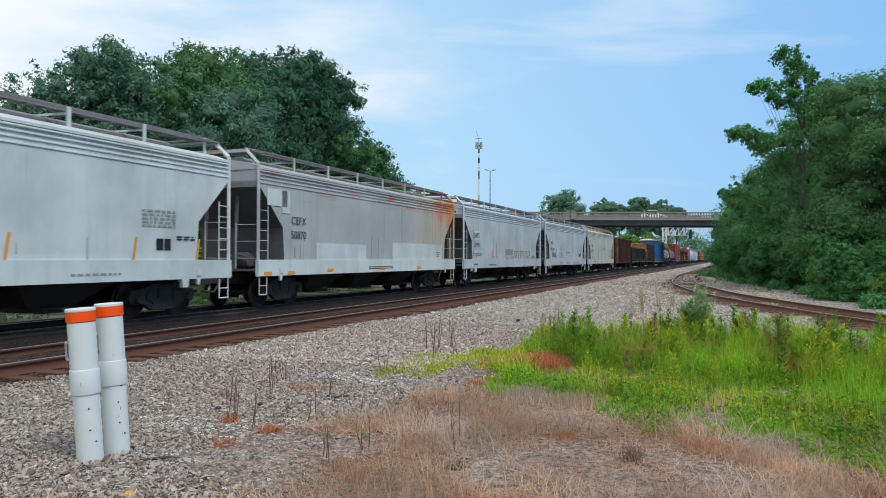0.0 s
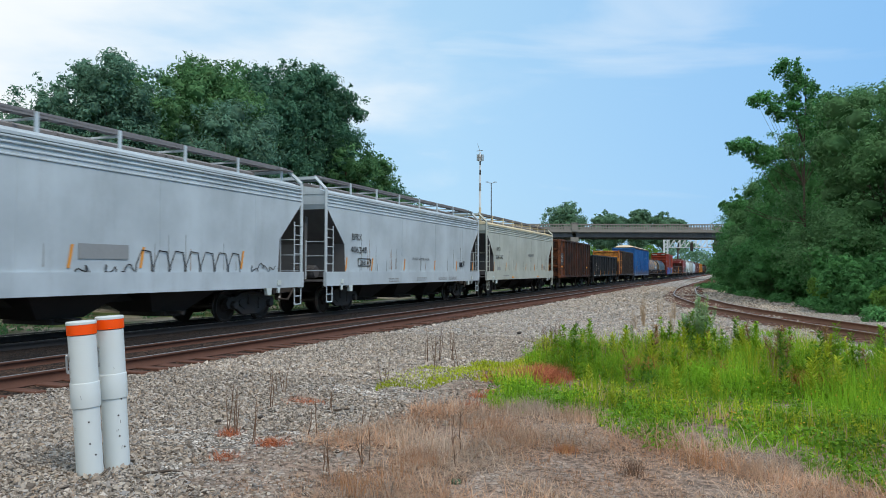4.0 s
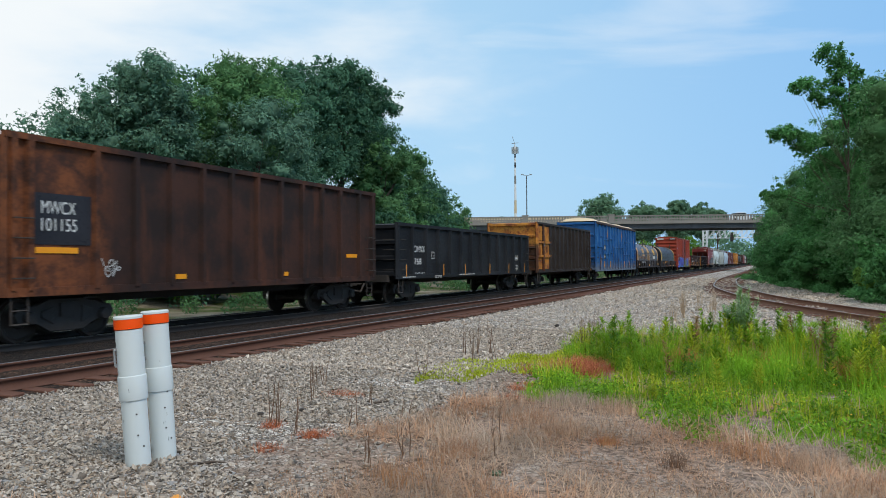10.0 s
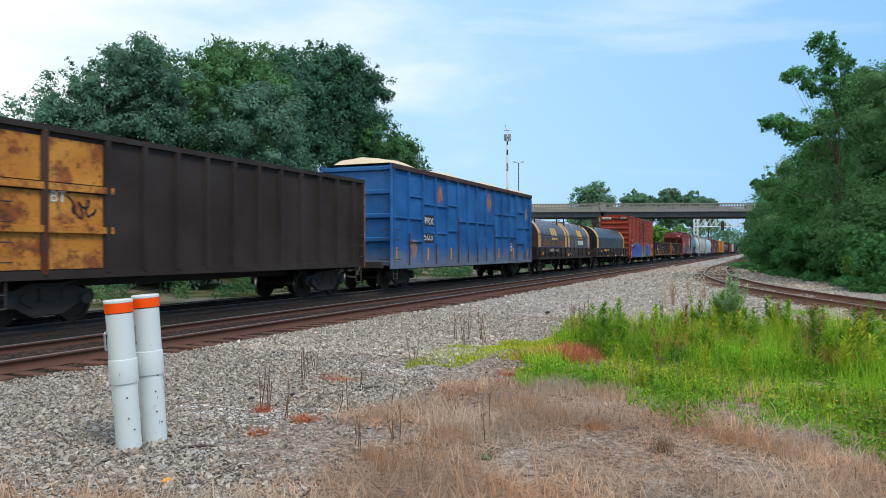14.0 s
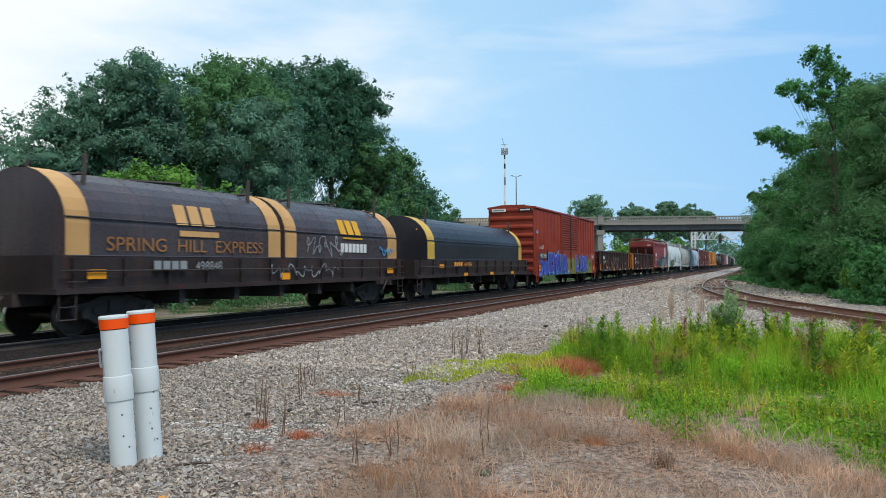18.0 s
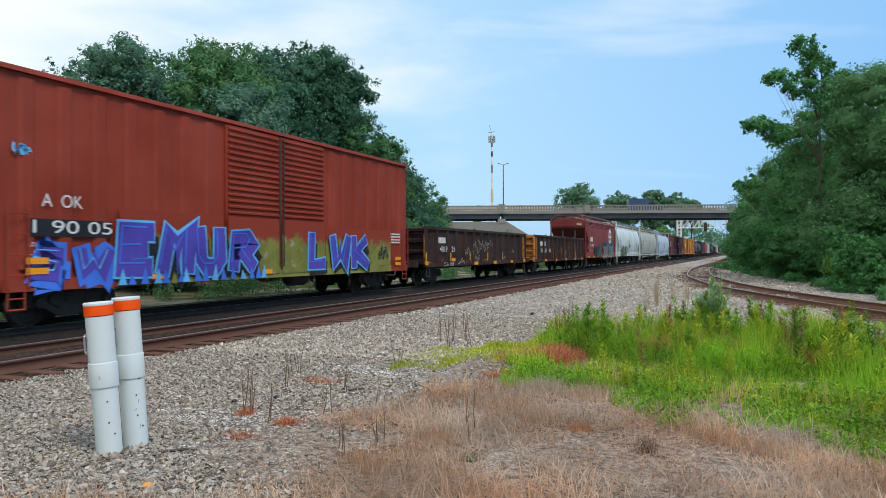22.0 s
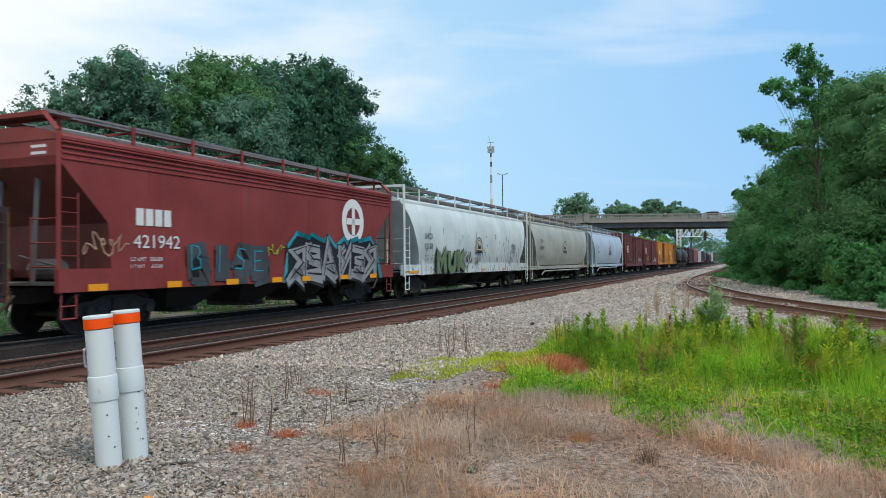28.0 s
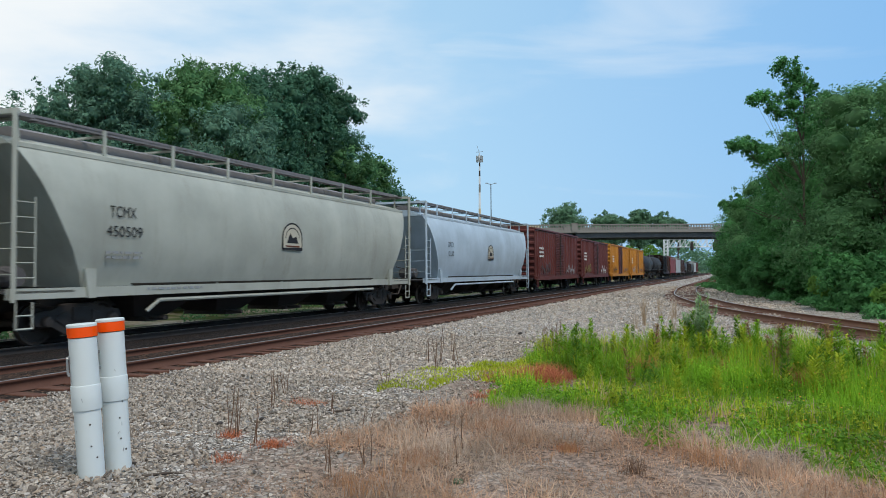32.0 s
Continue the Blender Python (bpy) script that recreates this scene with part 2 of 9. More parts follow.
M = dict(
    hop_white=painted("hopper_white_paint", (0.54, 0.595, 0.585), (0.20, 0.18, 0.15), 0.28, 0.05),
    hop_grey=painted("hopper_grey_paint", (0.40, 0.415, 0.40), (0.16, 0.14, 0.12), 0.35, 0.10),
    hop_pale=painted("hopper_pale_blue_paint", (0.455, 0.515, 0.545), (0.2, 0.2, 0.2), 0.25, 0.03),
    hop_cream=painted("hopper_cream_paint", (0.448, 0.480, 0.432), (0.25, 0.2, 0.12), 0.3, 0.06),
    hop_blue=painted("hopper_light_blue_paint", (0.410, 0.492, 0.558), (0.2, 0.2, 0.2), 0.2, 0.02),
    hop_red=painted("hopper_oxide_red_paint", (0.225, 0.038, 0.034), (0.07, 0.04, 0.035), 0.45, 0.04),
    hop_dusty=painted("hopper_dusty_grey_paint", (0.57, 0.63, 0.61), (0.2, 0.2, 0.2), 0.28, 0.04),
    hop_stone=painted("hopper_stone_grey_paint", (0.378, 0.387, 0.333), (0.18, 0.15, 0.1), 0.35, 0.03),
    roof_cream=painted("roof_cream_paint", (0.66, 0.56, 0.36), (0.3, 0.22, 0.12), 0.4, 0.04),
    dark_grey=painted("slope_sheet_dark_grey", (0.115, 0.11, 0.11), (0.06, 0.05, 0.05), 0.5, 0.15),
    steel=plain("galvanised_steel", (0.30, 0.30, 0.29), 0.5, 0.55, 0.3),
    dark_steel=plain("sooty_cast_steel", (0.058, 0.049, 0.043), 0.75, 0.2, 0.5),
    wheel=plain("wheel_steel", (0.07, 0.055, 0.045), 0.55, 0.6, 0.4),
    tread=plain("polished_wheel_tread", (0.45, 0.44, 0.42), 0.28, 1.0, 0.1),
    gon_brown=painted("gondola_brown_paint", (0.060, 0.028, 0.020), (0.022, 0.016, 0.014), 0.6, 0.56, (0.14, 0.038, 0.017), spot=1.1),
    rust_orange=painted("orange_rust", (0.15, 0.046, 0.020), (0.05, 0.022, 0.015), 0.7, 0.6, (0.08, 0.026, 0.015), spot=1.4),
    gon_black=painted("gondola_black_paint", (0.013, 0.014, 0.017), (0.03, 0.026, 0.024), 0.3, 0.05),
    gon_dark=painted("gondola_umber_paint", (0.032, 0.022, 0.018), (0.02, 0.017, 0.015), 0.6, 0.25, (0.07, 0.035, 0.022)),
    gon_low=painted("gondola_weathered_black", (0.042, 0.022, 0.019), (0.015, 0.012, 0.011), 0.5, 0.5, (0.10, 0.032, 0.018), spot=1.3),
    orange=painted("rusty_orange_paint", (0.52, 0.20, 0.035), (0.10, 0.035, 0.018), 0.6, 0.68, (0.15, 0.04, 0.016)),
    blue_faded=painted("faded_blue_paint", (0.12, 0.19, 0.30), (0.2, 0.12, 0.08), 0.5, 0.3),
    box_red=painted("boxcar_red_paint", (0.265, 0.036, 0.016), (0.09, 0.04, 0.03), 0.4, 0.06),
    box_dark=painted("boxcar_dark_red_paint", (0.13, 0.035, 0.03), (0.05, 0.03, 0.025), 0.5, 0.12),
    box_yellow=painted("boxcar_yellow_paint", (0.50, 0.20, 0.02), (0.13, 0.06, 0.03), 0.6, 0.35),
    coil_hood=painted("coil_hood_grey_paint", (0.062, 0.054, 0.060), (0.17, 0.085, 0.06), 0.55, 0.3, (0.12, 0.045, 0.028), rough=0.27),
    faded_gold=painted("faded_gold_paint", (0.33, 0.15, 0.05), (0.1, 0.05, 0.04), 0.6, 0.35),
    coil_black=painted("coil_hood_black_paint", (0.022, 0.022, 0.028), (0.05, 0.045, 0.045), 0.25, 0.02, rough=0.3),
    coil_frame=painted("coil_frame_black_paint", (0.030, 0.022, 0.021), (0.11, 0.042, 0.027), 0.6, 0.36, (0.11, 0.036, 0.022)),
    peach=painted("hood_end_peach_paint", (0.60, 0.34, 0.13), (0.2, 0.1, 0.05), 0.35, 0.1),
    yellow=painted("hood_end_yellow_paint", (0.62, 0.40, 0.08), (0.2, 0.1, 0.05), 0.35, 0.05),
    tank=painted("tank_black_paint", (0.028, 0.028, 0.03), (0.1, 0.09, 0.08), 0.35, 0.03),
    reflect=plain("orange_reflective_tape", (0.85, 0.33, 0.02), 0.35, 0, 0.12),
    amber=plain("faded_orange_stripe", (0.72, 0.30, 0.05), 0.5, 0, 0.2),
    ink=plain("black_lettering", (0.02, 0.02, 0.022), 0.6, 0, 0.2),
    chalk=plain("white_lettering", (0.70, 0.70, 0.67), 0.6, 0, 0.15),
    greylet=plain("faded_grey_lettering", (0.28, 0.29, 0.29), 0.6, 0, 0.2),
    gold=plain("gold_lettering", (0.70, 0.36, 0.02), 0.5, 0, 0.15),
    rail=plain("rusty_rail_steel", (0.118, 0.054, 0.035), 0.75, 0.1, 0.4, 25),
    rail_tan=plain("tan_rusted_rail_steel", (0.20, 0.105, 0.068), 0.8, 0.1, 0.4, 25),
    shine=plain("worn_rail_head", (0.50, 0.47, 0.45), 0.3, 0.9, 0.2, 40),
    tie=plain("creosoted_timber", (0.115, 0.052, 0.034), 0.9, 0, 0.65, 5, 0.7),
    concrete=plain("weathered_concrete", (0.25, 0.235, 0.215), 0.85, 0, 0.25, 1.5),
    sand_wall=plain("buff_concrete", (0.62, 0.50, 0.34), 0.85, 0, 0.15, 1.5),
    girder=painted("bridge_girder_paint", (0.085, 0.092, 0.105), (0.06, 0.06, 0.06), 0.4, 0.08),
    walk=plain("rusty_grating", (0.21, 0.20, 0.20), 0.75, 0.2, 0.4),
    pvc=plain("white_plastic_pipe", (0.63, 0.68, 0.67), 0.36, 0, 0.05, 4, 0.05),
    band=plain("orange_band", (1.0, 0.085, 0.0), 0.4, 0, 0.08),
    galv=plain("galvanised_hasp", (0.4, 0.41, 0.42), 0.4, 0.8, 0.2),
    white=plain("white_gantry_paint", (0.72, 0.74, 0.76), 0.5, 0, 0.1),
    glass=plain("dark_vehicle_glass", (0.02, 0.025, 0.03), 0.1, 0, 0.1),
    tyre=plain("tyre_rubber", (0.02, 0.02, 0.02), 0.85, 0, 0.2),
    bark=plain("grey_brown_bark", (0.09, 0.07, 0.055), 0.9, 0, 0.45, 5, 0.8),
    twig=plain("dry_weed_stem", (0.16, 0.095, 0.06), 0.9, 0, 0.4),
    redleaf=plain("withered_red_leaves", (0.46, 0.15, 0.07), 0.85, 0, 0.4),
)


def leafy(name, col, var=0.5):
    """Leaves: each leaf its own shade, a little light let through."""
    k = Nodes(name, 0.7, 0, 0.15)
    isl = k.n.new("ShaderNodeNewGeometry").outputs["Random Per Island"]
    patch = k.noise(0.5, 5, 0.7)
    f = k.math("ADD", k.math("MULTIPLY", isl, 0.3), k.math("MULTIPLY", k.rng(patch, 0.3, 0.7), 0.7))
    c = k.mix(f, dim(col, 1 - var), tuple(min(0.9, x * (1 + var)) for x in col))
    k.colour(c)
    tr = k.put("ShaderNodeBsdfTranslucent", Color=c)
    mx = k.n.new("ShaderNodeMixShader")
    mx.inputs[0].default_value = 0.35
    k.l.new(k.b.outputs[0], mx.inputs[1])
    k.l.new(tr.outputs[0], mx.inputs[2])
    k.l.new(mx.outputs[0], k.n["Material Output"].inputs["Surface"])
    return k.m


M.update(
    # next three: extra blue in the colour imitates haze over the western grove
    leaf_mid=leafy("green_foliage", (0.112, 0.245, 0.098), 0.35),
    leaf_dark=leafy("dark_green_foliage", (0.080, 0.192, 0.115), 0.35),
    leaf_grey=leafy("grey_green_foliage", (0.125, 0.245, 0.165), 0.35),
    leaf_bright=leafy("bright_green_foliage", (0.135, 0.285, 0.05)),
    leaf_right=leafy("lush_green_foliage", (0.092, 0.265, 0.085), 0.5),
    # leaf_far: the pale haze of distance is put into the leaf colour
    leaf_far=leafy("hazed_distant_foliage", (0.15, 0.28, 0.17)),
    grass=leafy("green_weed_leaves", (0.235, 0.435, 0.03), 0.55),
    grass2=leafy("yellow_green_weed_leaves", (0.46, 0.53, 0.04), 0.45),
    straw=leafy("dry_grass", (0.57, 0.385, 0.265), 0.6),
    sage=leafy("grey_green_weed_leaves", (0.36, 0.52, 0.27), 0.3),
    weed_dark=leafy("deep_green_weed_leaves", (0.13, 0.275, 0.025), 0.5),
    straw_grey=leafy("grey_dead_grass", (0.53, 0.415, 0.32), 0.55),
    straw_red=leafy("reddish_dead_grass", (0.48, 0.28, 0.17), 0.5),
    straw_orange=leafy("orange_dead_grass", (0.52, 0.28, 0.14), 0.5),
    seed_brown=leafy("brown_seed_heads", (0.38, 0.22, 0.11), 0.5),
    tan=leafy("tall_dry_grass", (0.55, 0.42, 0.28), 0.25),
)


def ballast(name, a, b, c, scale=19.0, strength=0.9):
    """Crushed stone: cells in three tones, dark joints between, relief."""
    k = Nodes(name, 0.9, 0, 0.2)
    v = k.put("ShaderNodeTexVoronoi", Vector=k.tc, Scale=scale)
    e = k.put("ShaderNodeTexVoronoi", Vector=k.tc, Scale=scale)
    e.feature = "DISTANCE_TO_EDGE"
    tone = k.n.new("ShaderNodeSeparateColor")
    k.l.new(v.outputs["Color"], tone.inputs[0])
    col = k.mix(k.rng(tone.outputs[0], 0.2, 0.8), a, b)
    col = k.mix(k.rng(tone.outputs[1], 0.72, 0.8), col, c)
    col = k.mix(k.rng(k.noise(0.6, 4), 0.3, 0.75, 0.0, 0.35), col, dim(a, 0.6))
    gap = k.rng(e.outputs["Distance"], 0.0, 0.12)
    k.colour(k.mix(gap, dim(a, 0.35), col))
    k.bump(k.math("ADD", gap, k.math("MULTIPLY", tone.outputs[2], 0.8)), strength, 0.03)
    return k.m


def ground_mat():
    """Ground: pale crushed stone along the tracks, brown earth with dead grass nearer, green turf, buff dirt beyond the line."""
    k = Nodes("stony_ground", 0.92, 0, 0.15)
    tr = k.mapped((1, 1, 1), TURN)           # x across to the right, y along the line
    sp = k.put("ShaderNodeSeparateXYZ", Vector=tr)
    across = k.math("MULTIPLY", sp.outputs[0], -1.0)     # metres left of the eye's own line
    wob = k.math("MULTIPLY", k.math("SUBTRACT", k.noise(0.45, 5, 0.6), 0.5), 4.0)
    edge = k.math("ADD", across, wob)
    v = k.put("ShaderNodeTexVoronoi", Vector=k.tc, Scale=22.0)
    e = k.put("ShaderNodeTexVoronoi", Vector=k.tc, Scale=22.0)
    e.feature = "DISTANCE_TO_EDGE"
    tone = k.n.new("ShaderNodeSeparateColor")
    k.l.new(v.outputs["Color"], tone.inputs[0])
    st = k.mix(k.rng(tone.outputs[0], 0.1, 0.9), (0.47, 0.42, 0.365), (0.94, 0.87, 0.78))
    st = k.mix(k.rng(tone.outputs[1], 0.8, 0.86), st, (0.36, 0.25, 0.17))
    gap = k.rng(e.outputs["Distance"], 0.0, 0.15)
    st = k.mix(gap, (0.05, 0.045, 0.04), st)
    st = k.mix(k.rng(k.noise(0.9, 5, 0.65), 0.4, 0.7, 0.0, 0.3), st, (0.25, 0.22, 0.19))
    st = k.mix(k.rng(k.noise(6.5, 6, 0.75), 0.34, 0.56, 0.5, 0.0), st, (0.13, 0.115, 0.10))
    st = k.mix(k.rng(k.noise(2.3, 6, 0.7), 0.45, 0.66, 0.0, 0.4), st, (0.17, 0.15, 0.13))
    st = k.mix(k.rng(k.noise(0.5, 6, 0.75), 0.45, 0.7, 0.0, 0.4), st, (0.24, 0.20, 0.17))
    earth = k.mix(k.rng(k.noise(16.0, 8, 0.8), 0.4, 0.6), (0.085, 0.058, 0.044), (0.37, 0.265, 0.20))
    earth = k.mix(k.rng(k.noise(1.3, 4), 0.42, 0.66, 0.0, 0.45), earth, st)
    turf = k.mix(k.rng(k.noise(2.0, 6, 0.7), 0.35, 0.65), (0.05, 0.085, 0.02), (0.12, 0.15, 0.045))
    buff = k.mix(k.rng(k.noise(1.2, 6, 0.7), 0.35, 0.65), (0.20, 0.17, 0.12), (0.40, 0.35, 0.27))
    along = k.math("ADD", sp.outputs[1], k.math("MULTIPLY", wob, 0.8))
    apart = k.math("MAXIMUM", k.rng(edge, 3.6, 4.6), k.rng(along, 12.5, 15.0))
    near = k.mix(apart, earth, st)
    rim = k.math("SUBTRACT", edge, k.math("MULTIPLY", k.rng(sp.outputs[1], 14.0, 80.0), 6.5))
    right = k.mix(k.rng(rim, -7.6, -6.0), turf, near)
    beyond = k.mix(k.rng(k.noise(0.3, 4), 0.44, 0.55), buff, turf)
    full = k.mix(k.rng(edge, 17.2, 18.6), right, beyond)
    k.colour(full)
    stony = apart
    k.bump(k.math("ADD", k.math("MULTIPLY", k.math("ADD", gap, tone.outputs[2]), k.math("ADD", stony, 0.15)), k.noise(30, 4)), 0.8, 0.02)
    return k.m


def stained_hopper():
    """Grey hopper paint with a scorched orange corner, cream fading towards it and red primer lines along the eaves."""
    k = Nodes("stained_hopper_paint", 0.55)
    sp = k.put("ShaderNodeSeparateXYZ", Vector=k.tc)
    x, z = sp.outputs[0], sp.outputs[2]
    big, grain = k.noise(0.5, 4), k.noise(14, 5, 0.65)
    base = k.mix(k.rng(big, 0.3, 0.7), (0.355, 0.375, 0.37), (0.44, 0.46, 0.455))
    wob = k.math("MULTIPLY", k.math("SUBTRACT", k.noise(0.9, 5, 0.6), 0.5), 2.4)
    base = k.mix(k.rng(k.math("ADD", x, wob), 1.5, 6.0, 0.0, 0.75), base, (0.47, 0.42, 0.31))
    drip = k.noise(1.0, 5, 0.6, k.mapped((2.6, 2.6, 0.16)))
    hot = k.math("MULTIPLY", k.rng(k.math("ADD", x, wob), 5.2, 7.2), k.rng(k.math("ADD", z, k.math("MULTIPLY", k.math("SUBTRACT", drip, 0.5), 3.4)), 2.5, 4.0))
    base = k.mix(k.math("MULTIPLY", hot, 0.85), base, k.mix(k.rng(k.noise(2.4, 6, 0.7), 0.35, 0.62), (0.62, 0.30, 0.10), (0.60, 0.11, 0.025)))
    lines = k.noise(1.0, 6, 0.65, k.mapped((0.55, 0.55, 6.5)))
    red = k.math("MULTIPLY", k.rng(lines, 0.55, 0.64), k.rng(z, 3.1, 4.0))
    base = k.mix(k.math("MULTIPLY", red, 0.8), base, (0.55, 0.10, 0.06))
    soil = k.math("MULTIPLY", k.rng(drip, 0.5, 0.8, 0.0, 0.5), k.rng(grain, 0.25, 0.75, 0.4, 1.0))
    k.colour(k.mix(soil, base, (0.15, 0.13, 0.12)))
    k.bump(k.math("ADD", grain, k.math("MULTIPLY", big, 3.0)), 0.25, 0.004)
    return k.m


def rusted_sides():
    """Bare wagon steel: near-black scale with orange rust that gathers at one end and runs down in streaks."""
    k = Nodes("scaled_rusty_steel", 0.75)
    sp = k.put("ShaderNodeSeparateXYZ", Vector=k.tc)
    streak = k.noise(1.0, 6, 0.65, k.mapped((1.7, 1.7, 0.2)))
    blot, grain = k.noise(0.75, 6, 0.68), k.noise(11, 6, 0.7)
    c = k.mix(k.rng(blot, 0.38, 0.62), (0.020, 0.012, 0.010), (0.055, 0.022, 0.014))
    c = k.mix(k.rng(streak, 0.52, 0.7, 0.0, 0.6), c, (0.105, 0.035, 0.016))
    end = k.rng(k.math("ADD", sp.outputs[0], k.math("MULTIPLY", blot, 3.0)), -2.6, -4.2)
    c = k.mix(k.math("MULTIPLY", end, k.rng(k.noise(1.6, 6, 0.7), 0.36, 0.62, 0.05, 0.85)), c, (0.225, 0.070, 0.023))
    k.colour(k.mix(k.rng(grain, 0.45, 0.75, 0.0, 0.5), c, (0.028, 0.014, 0.011)))
    k.bump(k.math("ADD", grain, k.math("MULTIPLY", blot, 2.0)), 0.45, 0.006)
    return k.m


def weathered_blue():
    """Blue wagon paint: chalked in patches, tan dust towards the foot, two scorched orange spots, rust spots and runs."""
    k = Nodes("chalky_blue_paint", 0.5)
    sp = k.put("ShaderNodeSeparateXYZ", Vector=k.tc)
    x, z = sp.outputs[0], sp.outputs[2]
    big, mid, grain = k.noise(0.6, 5, 0.6), k.noise(2.2, 6, 0.7), k.noise(13, 5, 0.65)
    c = k.mix(k.rng(big, 0.3, 0.7), (0.010, 0.078, 0.245), (0.024, 0.14, 0.385))
    c = k.mix(k.rng(mid, 0.5, 0.75, 0.0, 0.35), c, (0.11, 0.19, 0.29))
    c = k.mix(k.rng(k.math("ADD", z, k.math("MULTIPLY", k.math("SUBTRACT", mid, 0.5), 1.6)), 1.75, 0.95, 0.0, 0.6), c, (0.20, 0.19, 0.16))
    for cx, cz, r in ((1.85, 4.0, 0.62), (8.45, 3.6, 0.4), (-4.6, 3.9, 0.5), (-7.2, 1.6, 0.4)):
        dx, dz = k.math("SUBTRACT", x, cx), k.math("SUBTRACT", z, cz)
        d = k.math("SQRT", k.math("ADD", k.math("MULTIPLY", dx, dx), k.math("MULTIPLY", dz, dz)))
        m = k.rng(k.math("ADD", d, k.math("MULTIPLY", k.math("SUBTRACT", mid, 0.5), 1.1)), r, r * 0.3, 0.0, 0.9)
        c = k.mix(m, c, k.mix(k.rng(mid, 0.45, 0.6), (0.33, 0.20, 0.10), (0.36, 0.07, 0.03)))
    run = k.noise(1.0, 6, 0.65, k.mapped((3.2, 3.2, 0.18)))
    c = k.mix(k.math("MULTIPLY", k.rng(run, 0.6, 0.74), k.rng(z, 2.9, 1.4, 0.0, 0.75)), c, (0.10, 0.045, 0.035))
    c = k.mix(k.rng(k.noise(5, 6, 0.7), 0.66, 0.72, 0.0, 0.8), c, (0.14, 0.06, 0.04))
    k.colour(c)
    k.bump(k.math("ADD", grain, k.math("MULTIPLY", big, 4.0)), 0.3, 0.006)
    return k.m


def peeling_orange():
    """Orange paint eaten by red-brown rust in clouds and specks; shadow and rust painted dark brown low on the end
    wall.
    """
    k = Nodes("peeling_orange_paint", 0.65)
    sp = k.put("ShaderNodeSeparateXYZ", Vector=k.tc)
    cloud, fine, grain = k.noise(1.7, 7, 0.72), k.noise(7.0, 7, 0.72), k.noise(24, 5, 0.7)
    c = k.mix(k.rng(k.noise(0.8, 4), 0.35, 0.65), (0.50, 0.19, 0.028), (0.60, 0.27, 0.05))
    c = k.mix(k.rng(cloud, 0.46, 0.60, 0.0, 0.85), c, k.mix(k.rng(fine, 0.4, 0.6), (0.26, 0.062, 0.02), (0.11, 0.032, 0.017)))
    c = k.mix(k.rng(fine, 0.56, 0.63, 0.0, 0.8), c, (0.13, 0.036, 0.017))
    c = k.mix(k.rng(grain, 0.6, 0.72, 0.0, 0.5), c, (0.17, 0.06, 0.025))
    # low: the end wall's lower shadow, put into the colour with its rust
    low = k.math("MULTIPLY", k.rng(k.math("ADD", sp.outputs[2], k.math("MULTIPLY", k.math("SUBTRACT", cloud, 0.5), 0.8)), 2.75, 2.5), k.rng(sp.outputs[0], -6.96, -7.0))
    k.colour(k.mix(k.math("MULTIPLY", low, 0.9), c, (0.055, 0.025, 0.017)))
    k.bump(k.math("ADD", fine, grain), 0.4, 0.005)
    return k.m


M["orange_peel"] = peeling_orange()
M["blue_chalk"] = weathered_blue()
M["hop_stained"], M["gon_scaled"] = stained_hopper(), rusted_sides()
M["ground"] = ground_mat()
# bed: dark ballast whose colour also holds the shade under the train
M["bed"] = ballast("sooty_shaded_ballast", (0.024, 0.020, 0.018), (0.045, 0.036, 0.031), (0.07, 0.05, 0.04))
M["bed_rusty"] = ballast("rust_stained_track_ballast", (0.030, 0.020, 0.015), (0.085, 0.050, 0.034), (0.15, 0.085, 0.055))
M["bed_pale"] = ballast("pale_track_ballast", (0.16, 0.13, 0.11), (0.33, 0.29, 0.25), (0.25, 0.14, 0.09))


def stone_mat(name, gain=1.0):
    k = Nodes(name, 0.9, 0, 0.2)
    isl = k.n.new("ShaderNodeNewGeometry").outputs["Random Per Island"]
    c = k.put("ShaderNodeValToRGB", Fac=isl)
    r = c.color_ramp
    r.elements[0].color, r.elements[1].color = (0.155, 0.125, 0.10, 1), (0.68, 0.595, 0.505, 1)
    for pos, col in ((0.3, (0.38, 0.33, 0.275, 1)), (0.55, (0.54, 0.475, 0.40, 1)), (0.8, (0.36, 0.27, 0.19, 1)), (0.86, (0.27, 0.265, 0.26, 1))):
        r.elements.new(pos).color = col
    for e in r.elements:
        e.color = (*(min(0.9, x * gain) for x in e.color[:3]), 1)
    g = k.noise(60, 4)
    k.colour(k.mix(k.rng(g, 0.2, 0.8, 0.0, 0.35), c.outputs[0], (0.12, 0.11, 0.1)))
    k.bump(g, 0.4, 0.004)
    return k.m


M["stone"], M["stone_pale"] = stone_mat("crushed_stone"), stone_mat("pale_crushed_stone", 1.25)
# ---- building blocks ----
ALONG = Vector((math.sin(TURN), math.cos(TURN), 0))     # along the line, away from the viewer
ACROSS = Vector((-math.cos(TURN), math.sin(TURN), 0))   # to the left of it
LINE_TURN = 90 - 23.2


def spot(s, a, z=0.0):
    """A place s metres along the line and a metres across to its left."""
    return ALONG * s + ACROSS * a + Vector((0, 0, z))


def box(bm, x0, x1, y0, y1, z0, z1):
    v = [bm.verts.new((x, y, z)) for x in (x0, x1) for y in (y0, y1) for z in (z0, z1)]
    for f in ((0, 1, 3, 2), (4, 6, 7, 5), (0, 4, 5, 1), (2, 3, 7, 6), (0, 2, 6, 4), (1, 5, 7, 3)):
        bm.faces.new([v[i] for i in f])
    return v


